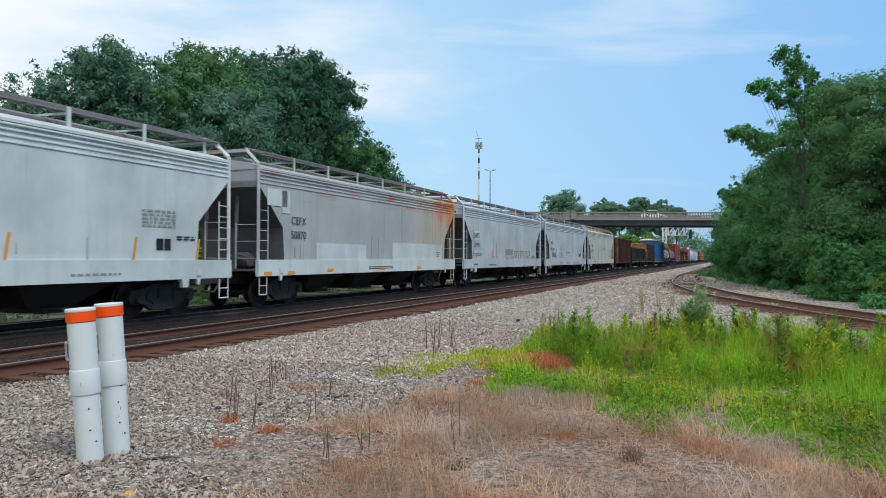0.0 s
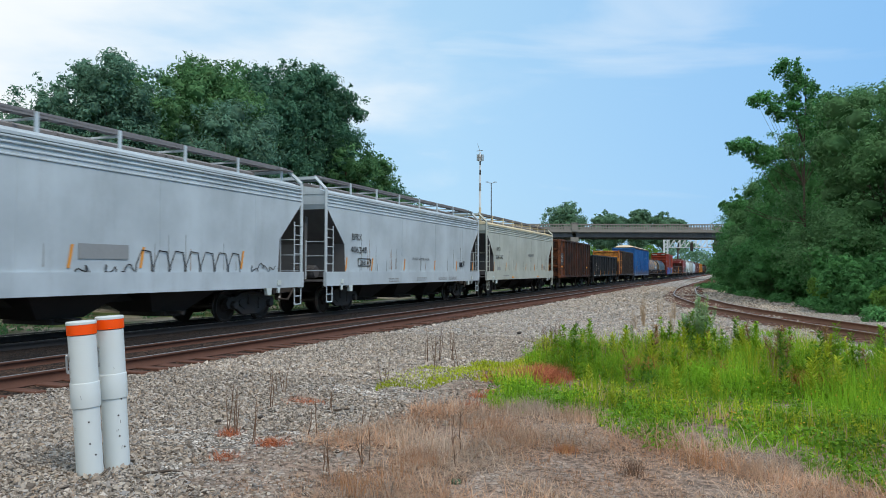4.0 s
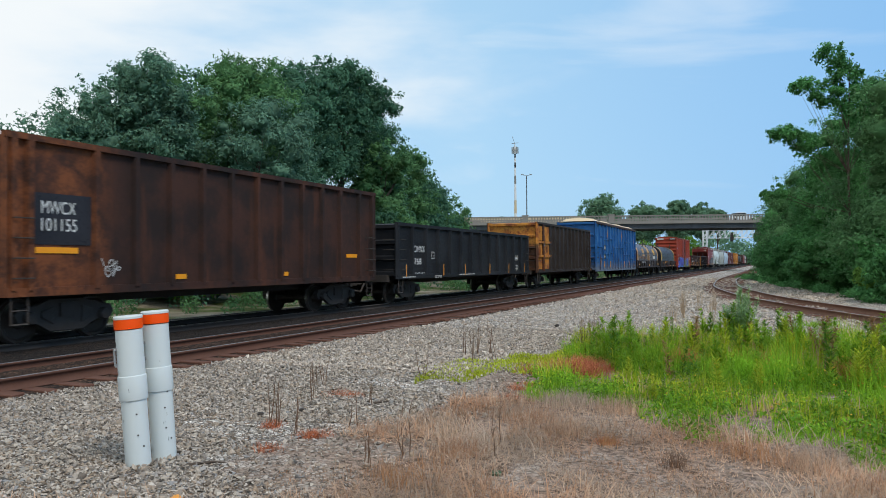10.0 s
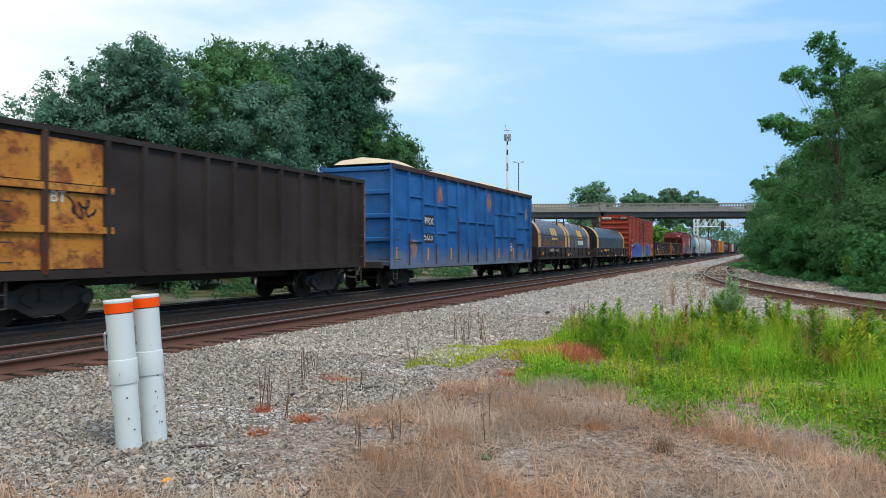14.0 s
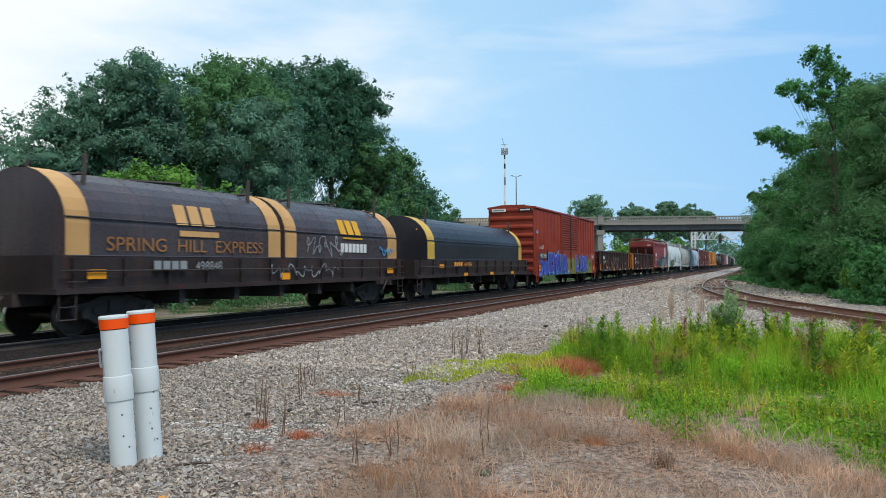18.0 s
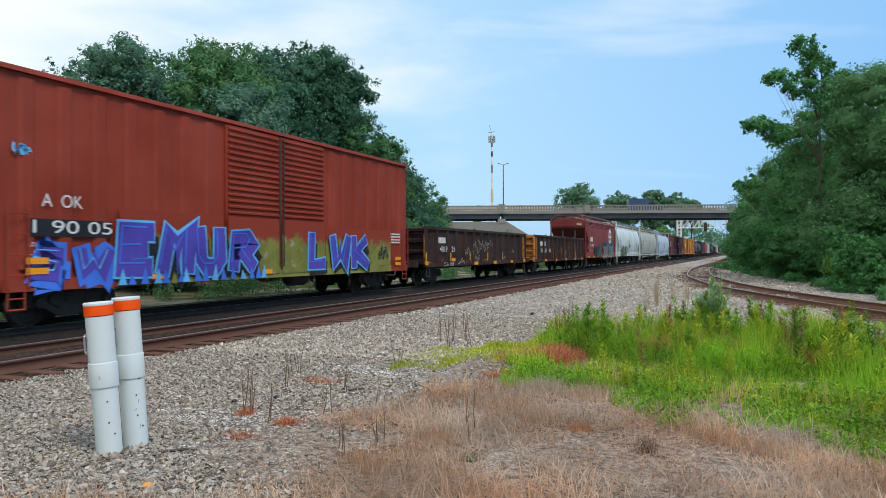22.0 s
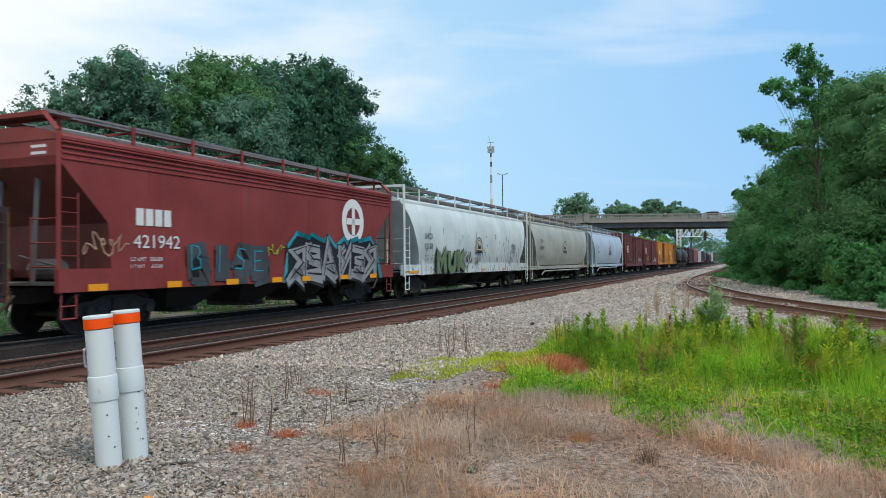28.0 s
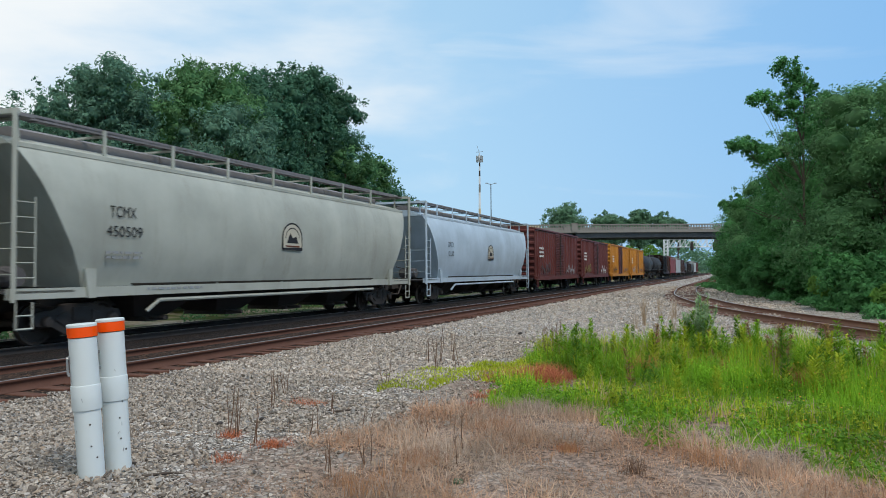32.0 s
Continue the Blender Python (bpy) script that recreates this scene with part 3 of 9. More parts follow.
def prism(bm, poly, y0, y1):
    """A plate with its outline poly in x, z, from y0 to y1."""
    a = [bm.verts.new((x, y0, z)) for x, z in poly]
    b = [bm.verts.new((x, y1, z)) for x, z in poly]
    bm.faces.new(a)
    bm.faces.new(b[::-1])
    for i in range(len(poly)):
        j = (i + 1) % len(poly)
        bm.faces.new((a[j], a[i], b[i], b[j]))


def extrude_x(bm, poly, x0, x1, caps=True):
    """A bar with its cross-section poly in y, z, from x0 to x1."""
    a = [bm.verts.new((x0, y, z)) for y, z in poly]
    b = [bm.verts.new((x1, y, z)) for y, z in poly]
    for i in range(len(poly)):
        j = (i + 1) % len(poly)
        bm.faces.new((a[i], a[j], b[j], b[i]))
    if caps:
        bm.faces.new(a[::-1])
        bm.faces.new(b)


def rod(bm, p, q, r, n=6, r2=None):
    """A round bar from p to q."""
    p, q = Vector(p), Vector(q)
    t = (q - p).to_track_quat("Z", "Y").to_matrix()
    rings = []
    for c, rr in ((p, r), (q, r if r2 is None else r2)):
        rings.append([bm.verts.new(c + t @ Vector((math.cos(k * math.tau / n) * rr, math.sin(k * math.tau / n) * rr, 0))) for k in range(n)])
    for i in range(n):
        j = (i + 1) % n
        bm.faces.new((rings[0][i], rings[0][j], rings[1][j], rings[1][i]))
    bm.faces.new(rings[0][::-1])
    bm.faces.new(rings[1])


def bar(bm, p, q, w):
    rod(bm, p, q, w * 0.7071, 4)


def lathe(bm, prof, n=20, axis="z", at=(0, 0, 0)):
    """A turned body: prof is radius, height."""
    rings = []
    for r, h in prof:
        ring = []
        for k in range(n):
            c, s = math.cos(k * math.tau / n) * r, math.sin(k * math.tau / n) * r
            p = {"z": (c, s, h), "y": (c, h, s), "x": (h, c, s)}[axis]
            ring.append(bm.verts.new(Vector(p) + Vector(at)))
        rings.append(ring)
    for a, b in zip(rings, rings[1:]):
        for i in range(n):
            j = (i + 1) % n
            bm.faces.new((a[i], a[j], b[j], b[i]))
    bm.faces.new(rings[0][::-1])
    bm.faces.new(rings[-1])


def finish(name, bm, mat, smooth=False):
    bmesh.ops.recalc_face_normals(bm, faces=bm.faces)
    me = bpy.data.meshes.new(name)
    bm.to_mesh(me)
    bm.free()
    me.materials.append(mat)
    if smooth:
        me.shade_smooth()
        me.set_sharp_from_angle(angle=radians(35))
    return me


def part(name, bm, mat, parent, label="", at=None, smooth=False):
    """ONE mesh object under a thing or a part. bm: a bmesh, or a mesh that others share."""
    me = bm if isinstance(bm, bpy.types.Mesh) else finish(name, bm, mat, smooth)
    ob = new(name, me)
    ob.parent = parent
    if at is not None:
        ob.matrix_basis = at if isinstance(at, Matrix) else Matrix.Translation(at)
    if label:
        ob["label"] = label
    return ob


def thing(name, label, category, at, group="", kind="", size=1.0):
    ob = new(name)
    ob.empty_display_size = size
    ob.matrix_basis = at
    return tagged(ob, label, category, group, kind)


def solid(name, bm, mat, label="", category="", group="", kind="", at=None, smooth=False):
    """A thing of one mesh."""
    me = bm if isinstance(bm, bpy.types.Mesh) else finish(name, bm, mat, smooth)
    ob = new(name, me)
    if at is not None:
        ob.matrix_basis = at
    return tagged(ob, label, category, group, kind)


def raw_mesh(name, verts, faces, mat):
    """A mesh from arrays; faces all of one size."""
    me = bpy.data.meshes.new(name)
    n, k = faces.shape
    me.vertices.add(len(verts))
    me.vertices.foreach_set("co", np.ascontiguousarray(verts, dtype=np.float32).ravel())
    me.loops.add(n * k)
    me.loops.foreach_set("vertex_index", np.ascontiguousarray(faces, dtype=np.int32).ravel())
    me.polygons.add(n)
    me.polygons.foreach_set("loop_start", np.arange(0, n * k, k, dtype=np.int32))
    me.update(calc_edges=True)
    me.materials.append(mat)
    return me


# ---- ground: one sheet to the horizon ----
def ground_height(s, a):
    """Metres: level by the tracks, gentle swells nearer, a low bank under the grove."""
    z = np.full_like(s, -0.22)
    z += 0.025 * np.sin(s * 0.9 + 1.3) * np.sin(a * 0.8) * np.clip((8.2 - a) / 3, 0, 1)
    z += 0.9 * np.clip((a - 20) / 9, 0, 1) ** 1.5
    return z


def build_ground():
    def steps(*runs):
        out = [np.arange(a, b, d) for a, b, d in runs]
        return np.concatenate(out)
    ss = steps((-3000, -200, 400), (-200, -20, 20), (-20, 60, 0.6), (60, 300, 8), (300, 4500, 300))
    aa = steps((-3000, -200, 400), (-200, -20, 12), (-20, 40, 0.6), (40, 200, 12), (200, 3001, 400))
    s, a = np.meshgrid(ss, aa, indexing="ij")
    z = ground_height(s, a)
    xy = s[..., None] * np.array(ALONG[:2]) + a[..., None] * np.array(ACROSS[:2])
    verts = np.concatenate([xy, z[..., None]], -1).reshape(-1, 3)
    i, j = np.meshgrid(np.arange(len(ss) - 1), np.arange(len(aa) - 1), indexing="ij")
    k = (i * len(aa) + j).ravel()
    faces = np.stack([k, k + len(aa), k + len(aa) + 1, k + 1], -1)[:, ::-1]
    me = raw_mesh("ground", verts, faces, M["ground"])
    me.shade_smooth()
    solid("ground", me, None, "stony railway ground with dead grass and turf", "ground", kind="structure")


build_ground()

# ---- tracks ----
RAIL = [(-0.075, -0.18), (0.075, -0.18), (0.075, -0.165), (0.012, -0.15), (0.012, -0.045), (0.036, -0.035), (0.036, -0.006), (0.028, 0.0),
        (-0.028, 0.0), (-0.036, -0.006), (-0.036, -0.035), (-0.012, -0.045), (-0.012, -0.15), (-0.075, -0.165)]
TIE_TOP = -0.175


def tie_mesh():
    bm = bmesh.new()
    v = box(bm, -0.115, 0.115, -1.3, 1.3, -0.17, 0.0)
    for p in v:
        p.co += Vector((random.uniform(-0.012, 0.012), random.uniform(-0.03, 0.03), random.uniform(-0.012, 0.01)))
    bmesh.ops.bevel(bm, geom=bm.edges[:], offset=0.012, segments=1, affect="EDGES")
    return finish("tie", bm, M["tie"])


TIES = [tie_mesh() for _ in range(5)]


def swept(pts, poly, shift):
    """Verts and faces of the profile poly carried along pts (x, y), shift metres to the left."""
    pts = np.array(pts, float)
    d = np.gradient(pts, axis=0)
    d /= np.linalg.norm(d, axis=1)[:, None]
    left = np.stack([-d[:, 1], d[:, 0]], -1)
    poly = np.array(poly)
    n = len(poly)
    vs = np.concatenate([pts[:, None, :] + left[:, None, :] * (shift + poly[None, :, 0:1]),
                         np.broadcast_to(poly[None, :, 1:2], (len(pts), n, 1))], -1).reshape(-1, 3)
    i, j = np.meshgrid(np.arange(len(pts) - 1), np.arange(n), indexing="ij")
    a, b = i * n + j, i * n + (j + 1) % n
    return vs, np.stack([a, b, b + n, a + n], -1).reshape(-1, 4)


def track(name, label, pts, bed, z=0.0, bed_half=1.5, near=0.0, ties_from=0, pale=False, edge_z=-0.19, rail="rail"):
    """A track along pts: ballast bed, two rails with worn heads, ties."""
    root = thing(name, label, "railway track", Matrix.Translation((0, 0, z)), kind="structure")
    crest = [(bed_half, -0.19), (0.84, -0.185), (-0.84, -0.185), (-bed_half, -0.205)] if pale else [(bed_half, -0.14), (0.84, -0.14), (0.7, -0.125), (-0.68, -0.125), (-0.70, edge_z + 0.005), (-1.08, edge_z - 0.01), (-bed_half, edge_z - 0.03)]
    vs, fs = swept(pts, [(-bed_half - 0.25, -0.32), (bed_half + 0.25, -0.32), *crest], 0)
    part("ballast_bed", raw_mesh("ballast_bed", vs, fs, bed), None, root, "dark crushed-stone bed" if not pale else "pale crushed-stone bed")
    for sh in (0.755, -0.755):
        vs, fs = swept(pts, RAIL, sh)
        r = part("rail", raw_mesh("rail", vs, fs, M[rail]), None, root, "steel rail darkened for the train's shade" if rail == "dark_steel" else "rust-brown steel rail")
        vs, fs = swept(pts, [(-0.026, -0.002), (0.026, -0.002), (0.024, 0.002), (-0.024, 0.002)], sh)
        part("rail_head", raw_mesh("rail_head", vs, fs, M["shine"]), None, r, "worn shiny running surface")
    p = np.array(pts, float)
    seg = np.linalg.norm(np.diff(p, axis=0), axis=1)
    run = np.concatenate([[0], np.cumsum(seg)])
    rng = random.Random(len(pts))
    far_v, far_f, d, count = [], [], ties_from, 0
    base = np.array([(x, y, h) for x in (-0.115, 0.115) for y in (-1.3, 1.3) for h in (-0.17, 0.0)])
    quads = np.array(((0, 1, 3, 2), (4, 6, 7, 5), (0, 4, 5, 1), (2, 3, 7, 6), (0, 2, 6, 4), (1, 5, 7, 3)))
    while d < run[-1] - 1:
        x, y = np.interp(d, run, p[:, 0]), np.interp(d, run, p[:, 1])
        x2, y2 = np.interp(d + 0.3, run, p[:, 0]), np.interp(d + 0.3, run, p[:, 1])
        m = Matrix.Translation((x, y, TIE_TOP + rng.uniform(-0.012, 0.018))) @ Matrix.Rotation(math.atan2(y2 - y, x2 - x) + rng.uniform(-0.03, 0.03), 4, "Z")
        m = m @ Matrix.Translation((0, rng.uniform(-0.06, 0.06), 0))
        if count < near:
            part("tie", TIES[rng.randrange(5)], None, root, at=m)
        else:
            far_v.append(base @ np.array(m.to_3x3()).T + np.array(m.translation))
            far_f.append(quads + 8 * len(far_f))
        d += 0.5 + rng.uniform(-0.03, 0.03)
        count += 1
    if far_v:
        tagged(part("far_ties", raw_mesh("far_ties", np.concatenate(far_v), np.concatenate(far_f), M["tie"]), None, root), "distant timber ties", kind="stuff")
    return root


def straight(a, s0=-30, s1=900, step=30):
    return [tuple(spot(s, a)[:2]) for s in np.arange(s0, s1, step)]


NEAR_A, TRAIN_A = 10.42, 14.55
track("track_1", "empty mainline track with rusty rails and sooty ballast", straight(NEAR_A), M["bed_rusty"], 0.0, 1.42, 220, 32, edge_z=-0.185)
# wide dark bed and darker rails imitate the shade under the cars
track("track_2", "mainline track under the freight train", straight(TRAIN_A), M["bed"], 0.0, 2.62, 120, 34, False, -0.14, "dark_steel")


def smooth_curve(knots, n=8):
    """A Catmull-Rom curve through knots."""
    k = [np.array(p, float) for p in knots]
    out = []
    for a, b, c, d in zip(k, k[1:], k[2:], k[3:]):
        for t in np.arange(n) / n:
            out.append(0.5 * (2 * b + (c - a) * t + (2 * a - 5 * b + 4 * c - d) * t * t + (3 * b - a - 3 * c + d) * t ** 3))
    out.append(k[-2])
    return [tuple(p) for p in out]


SIDING = smooth_curve([(12.1, -26), (12.1, -12), (12.1, 2), (12.15, 11), (12.4, 18.6), (12.9, 25.5), (13.85, 33), (15.35, 39.8), (17.6, 48), (20.8, 57),
                       (25.2, 68.5), (33.5, 88), (48, 121.5), (65, 161), (82, 200.6), (100, 242.6), (140, 336)])
track("track_3", "rusty siding curving away to join the main line", SIDING, M["bed_pale"], -0.02, 1.45, 170, 26, True, rail="rail_tan")
# ---- the freight train: cars run along local x, away from the viewer; near side is -y; rail tops at z = 0 ----
WHEEL_R = 0.44


def truck_meshes():
    """Shared meshes of one two-axle truck."""
    out = {}
    bm = bmesh.new()
    poly = [(-1.2, 0.56), (-1.12, 0.70), (-0.72, 0.72), (-0.42, 0.86), (0.42, 0.86), (0.72, 0.72), (1.12, 0.70), (1.2, 0.56), (1.12, 0.40), (0.72, 0.40),
            (0.40, 0.20), (-0.40, 0.20), (-0.72, 0.40), (-1.12, 0.40)]
    prism(bm, poly, -0.07, 0.07)
    for k in (-1, 1):
        prism(bm, [(k * 0.34, 0.34), (k * 0.62, 0.50), (k * 0.62, 0.62), (k * 0.34, 0.72)][:: k], -0.1, 0.1)
    for x in (-0.89, 0.89):
        lathe(bm, [(0.05, -0.2), (0.11, -0.19), (0.13, -0.12), (0.13, 0.05)], 12, "y", (x, 0, 0.5))
    bmesh.ops.bevel(bm, geom=[e for e in bm.edges if e.calc_length() > 0.2], offset=0.015, segments=1, affect="EDGES")
    out["side_frame"] = finish("side_frame", bm, M["dark_steel"])
    bm = bmesh.new()
    for i in range(5):
        x = -0.24 + 0.12 * i
        lathe(bm, [(0.05, 0.27), (0.055, 0.33), (0.045, 0.36), (0.055, 0.40), (0.045, 0.43), (0.055, 0.47), (0.05, 0.52)], 8, "z", (x, 0, 0))
    out["spring_nest"] = finish("spring_nest", bm, M["dark_steel"])
    bm = bmesh.new()
    box(bm, -0.2, 0.2, -1.12, 1.12, 0.5, 0.78)
    lathe(bm, [(0.3, 0.78), (0.3, 0.9), (0.2, 0.93)], 14)
    out["bolster"] = finish("bolster", bm, M["dark_steel"])
    bm = bmesh.new()
    rod(bm, (0, -1.0, 0), (0, 1.0, 0), 0.085, 10)
    for k in (-1, 1):
        lathe(bm, [(0.12, k * 0.60), (0.16, k * 0.66), (0.34, k * 0.68), (0.40, k * 0.67), (0.475, k * 0.68), (0.475, k * 0.71), (WHEEL_R + 0.01, k * 0.725),
                   (WHEEL_R, k * 0.81), (0.39, k * 0.815), (0.35, k * 0.76), (0.17, k * 0.77), (0.13, k * 0.83)], 28, "y")
    me = finish("wheelset", bm, M["wheel"])
    me.materials.append(M["tread"])
    for p in me.polygons:
        r = math.hypot(p.center[0], p.center[2])
        if WHEEL_R - 0.02 < r < WHEEL_R + 0.02 and abs(p.normal[1]) < 0.5:
            p.material_index = 1
    out["wheelset"] = me
    return out


TRUCK = truck_meshes()
WHEELSETS = []


def add_truck(car, x):
    t = part("bolster", TRUCK["bolster"], None, car, "sooty cast-steel truck bolster", at=(x, 0, 0))
    for y in (-1.0, 1.0):
        part("side_frame", TRUCK["side_frame"], None, t, "sooty cast side frame", at=(0, y, 0))
        part("spring_nest", TRUCK["spring_nest"], None, t, at=(0, y, 0))
    for dx in (-0.89, 0.89):
        w = part("wheelset", TRUCK["wheelset"], None, t, "steel wheels on their axle", at=(dx, 0, WHEEL_R))
        WHEELSETS.append((w, dx))


def coupler_mesh():
    bm = bmesh.new()
    box(bm, 0, 0.55, -0.12, 0.12, 0.76, 1.0)
    prism(bm, [(0.5, 0.72), (0.78, 0.74), (0.82, 0.9), (0.78, 1.04), (0.5, 1.06)], -0.2, 0.16)
    rod(bm, (0.1, 0.3, 0.9), (0.55, 0.34, 0.5), 0.035, 8)
    rod(bm, (0.55, 0.34, 0.5), (0.78, 0.1, 0.55), 0.035, 8)
    rod(bm, (0.2, -1.3, 1.02), (0.2, 0.1, 1.02), 0.018, 6)
    return finish("coupler", bm, M["dark_steel"])


COUPLER = coupler_mesh()


def running_gear(car, length, inset=2.1):
    for k in (-1, 1):
        add_truck(car, k * (length / 2 - inset))
        m = Matrix.Translation((k * (length / 2 - 0.12), 0, 0))
        part("coupler", COUPLER, None, car, "coupler and air hose", at=m if k > 0 else m @ Matrix.Rotation(math.pi, 4, "Z"))


def ladder(x0, x1, y, z0, z1, n, bm=None, w=0.022):
    """Two stiles and n rungs, in the plane y."""
    bm = bm or bmesh.new()
    for x in (x0, x1):
        bar(bm, (x, y, z0), (x, y, z1), w * 1.4)
    for i in range(n):
        z = z0 + (z1 - z0) * (i + 0.6) / n
        rod(bm, (x0, y, z), (x1, y, z), w * 0.6, 5)
    return bm


def stirrup(bm, x0, x1, y, top=0.95, low=0.42):
    for x in (x0, x1):
        bar(bm, (x, y, low), (x, y, top), 0.03)
    bar(bm, (x0, y, low), (x1, y, low), 0.035)
    bar(bm, (x0, y, (low + top) / 2), (x1, y, (low + top) / 2), 0.025)


def lettering(parent, text, x, z, height, mat, y, space=1.0, name="lettering", squeeze=0.85):
    """Lettering on the near side, its left end at x and its foot at z."""
    cu = bpy.data.curves.new("lettering", "FONT")
    cu.body, cu.size, cu.space_character, cu.extrude = text, height / 0.72, space, 0.0
    ob = bpy.data.objects.new("lettering", cu)
    me = bpy.data.meshes.new_from_object(ob)
    bpy.data.objects.remove(ob)
    bpy.data.curves.remove(cu)
    me.materials.clear()
    me.materials.append(mat)
    m = Matrix.Translation((x, y, z)) @ Matrix.Rotation(math.pi / 2, 4, "X") @ Matrix.Diagonal((squeeze, 1, 1, 1))
    me.transform(m)
    return part(name, me, mat, parent)


def decal(parent, name, mat, rects, y, label=""):
    """Thin painted rectangles (x0, x1, z0, z1) on the near side."""
    bm = bmesh.new()
    for x0, x1, z0, z1 in rects:
        box(bm, x0, x1, y - 0.004, y + 0.004, z0, z1)
    return part(name, bm, mat, parent, label)


def small_print(parent, x0, z0, rows, mat, y, seed, width=0.7, h=0.05):
    """Lines of print too small to read, as bars."""
    rng = random.Random(seed)
    rects = []
    for r in range(rows):
        x = x0
        while x < x0 + width:
            w = rng.uniform(0.08, 0.22)
            rects.append((x, min(x + w, x0 + width), z0 - r * h * 1.8, z0 - r * h * 1.8 + h))
            x += w + 0.06
    decal(parent, "small_print", mat, rects, y)


def blob_poly(rng, cx, cz, w, h, n=14):
    """A lumpy letter-like outline."""
    k = [rng.uniform(0.72, 1.12) for _ in range(n)]
    e = rng.uniform(2.6, 4.5)
    tilt = rng.uniform(-0.25, 0.25)
    pts = []
    for i in range(n):
        a = i * math.tau / n
        c, s = math.cos(a), math.sin(a)
        px = math.copysign(abs(c) ** (2 / e), c) * w / 2 * k[i]
        pz = math.copysign(abs(s) ** (2 / e), s) * h / 2 * k[(i * 3) % n]
        pts.append((cx + px + pz * tilt, cz + pz))
    return pts


def sheet_poly(bm, pts, y):
    c = bm.verts.new((sum(p[0] for p in pts) / len(pts), y, sum(p[1] for p in pts) / len(pts)))
    vs = [bm.verts.new((x, y, z)) for x, z in pts]
    for i in range(len(vs)):
        bm.faces.new((c, vs[i], vs[(i + 1) % len(vs)]))


def stroke(bm, pts, w, y):
    """A painted line of width w through pts (x, z), as one joined ribbon."""
    q = [pts[0]] + [b for a, b in zip(pts, pts[1:]) if abs(a[0] - b[0]) + abs(a[1] - b[1]) > 1e-4]
    if len(q) < 2:
        return
    last = None
    for i, (x, z) in enumerate(q):
        a, b = q[max(0, i - 1)], q[min(len(q) - 1, i + 1)]
        d = Vector((b[0] - a[0], b[1] - a[1]))
        if d.length < 1e-4:
            d = Vector((x - a[0], z - a[1]))
        d.normalize()
        e = w * 0.3 * (-1 if i == 0 else 1 if i == len(q) - 1 else 0)
        k = w / 2
        if 0 < i < len(q) - 1:              # widen the mitre at a bend
            f = Vector((x - a[0], z - a[1])).normalized()
            k /= max(0.45, abs(f.dot(d)))
        v = [bm.verts.new((x + d[0] * e - d[1] * k, y, z + d[1] * e + d[0] * k)), bm.verts.new((x + d[0] * e + d[1] * k, y, z + d[1] * e - d[0] * k))]
        if last:
            bm.faces.new((last[0], last[1], v[1], v[0]))
        last = v


def spray(name, col, rough=0.5):
    return painted(name, col, (0.05, 0.04, 0.04), 0.2, 0.02, rough=rough, fade=0.25)


SPRAY = dict(purple=spray("purple_spray_paint", (0.075, 0.055, 0.36)), moss=spray("moss_green_spray_paint", (0.14, 0.20, 0.11)), slate=spray("dark_slate_spray_paint", (0.055, 0.075, 0.085)), blue=spray("blue_spray_paint", (0.05, 0.16, 0.62)), sky=spray("light_blue_spray_paint", (0.12, 0.42, 0.78)),
             black=spray("black_spray_paint", (0.015, 0.015, 0.02)), olive=spray("olive_spray_paint", (0.22, 0.22, 0.05)), silver=spray("silver_spray_paint", (0.33, 0.35, 0.36)),
             teal=spray("teal_spray_paint", (0.02, 0.27, 0.33)), green=spray("green_spray_paint", (0.15, 0.24, 0.06)), white=spray("white_spray_paint", (0.6, 0.6, 0.58)),
             lime=spray("lime_spray_paint", (0.35, 0.5, 0.06)), peach=spray("peach_spray_paint", (0.45, 0.28, 0.18)), char=spray("charcoal_spray_paint", (0.06, 0.065, 0.07)))


GLYPHS = (
    (((0, 0), (0.08, 1), (0.85, 0.08), (0.98, 1.05)),),
    (((0.95, 1.0), (0.1, 0.92), (0.04, 0.5), (0.72, 0.56)), ((0.04, 0.5), (0.0, 0.02), (1.0, 0.08))),
    (((0, -0.05), (0.5, 1.08), (1.0, -0.05)), ((0.2, 0.38), (0.85, 0.33))),
    (((0.02, -0.05), (0.1, 1.0), (0.92, 0.84), (0.2, 0.48), (1.05, -0.08)),),
    (((1.0, 0.9), (0.2, 1.02), (0.1, 0.62), (0.92, 0.42), (0.8, 0.02), (-0.05, 0.06)),),
    (((0.05, 1.0), (0.0, 0.1), (0.5, 0.6), (1.0, 0.1), (0.95, 1.05)),),
    (((0.1, 1.05), (0.05, -0.05)), ((1.0, 1.0), (0.15, 0.45), (1.05, -0.05))))


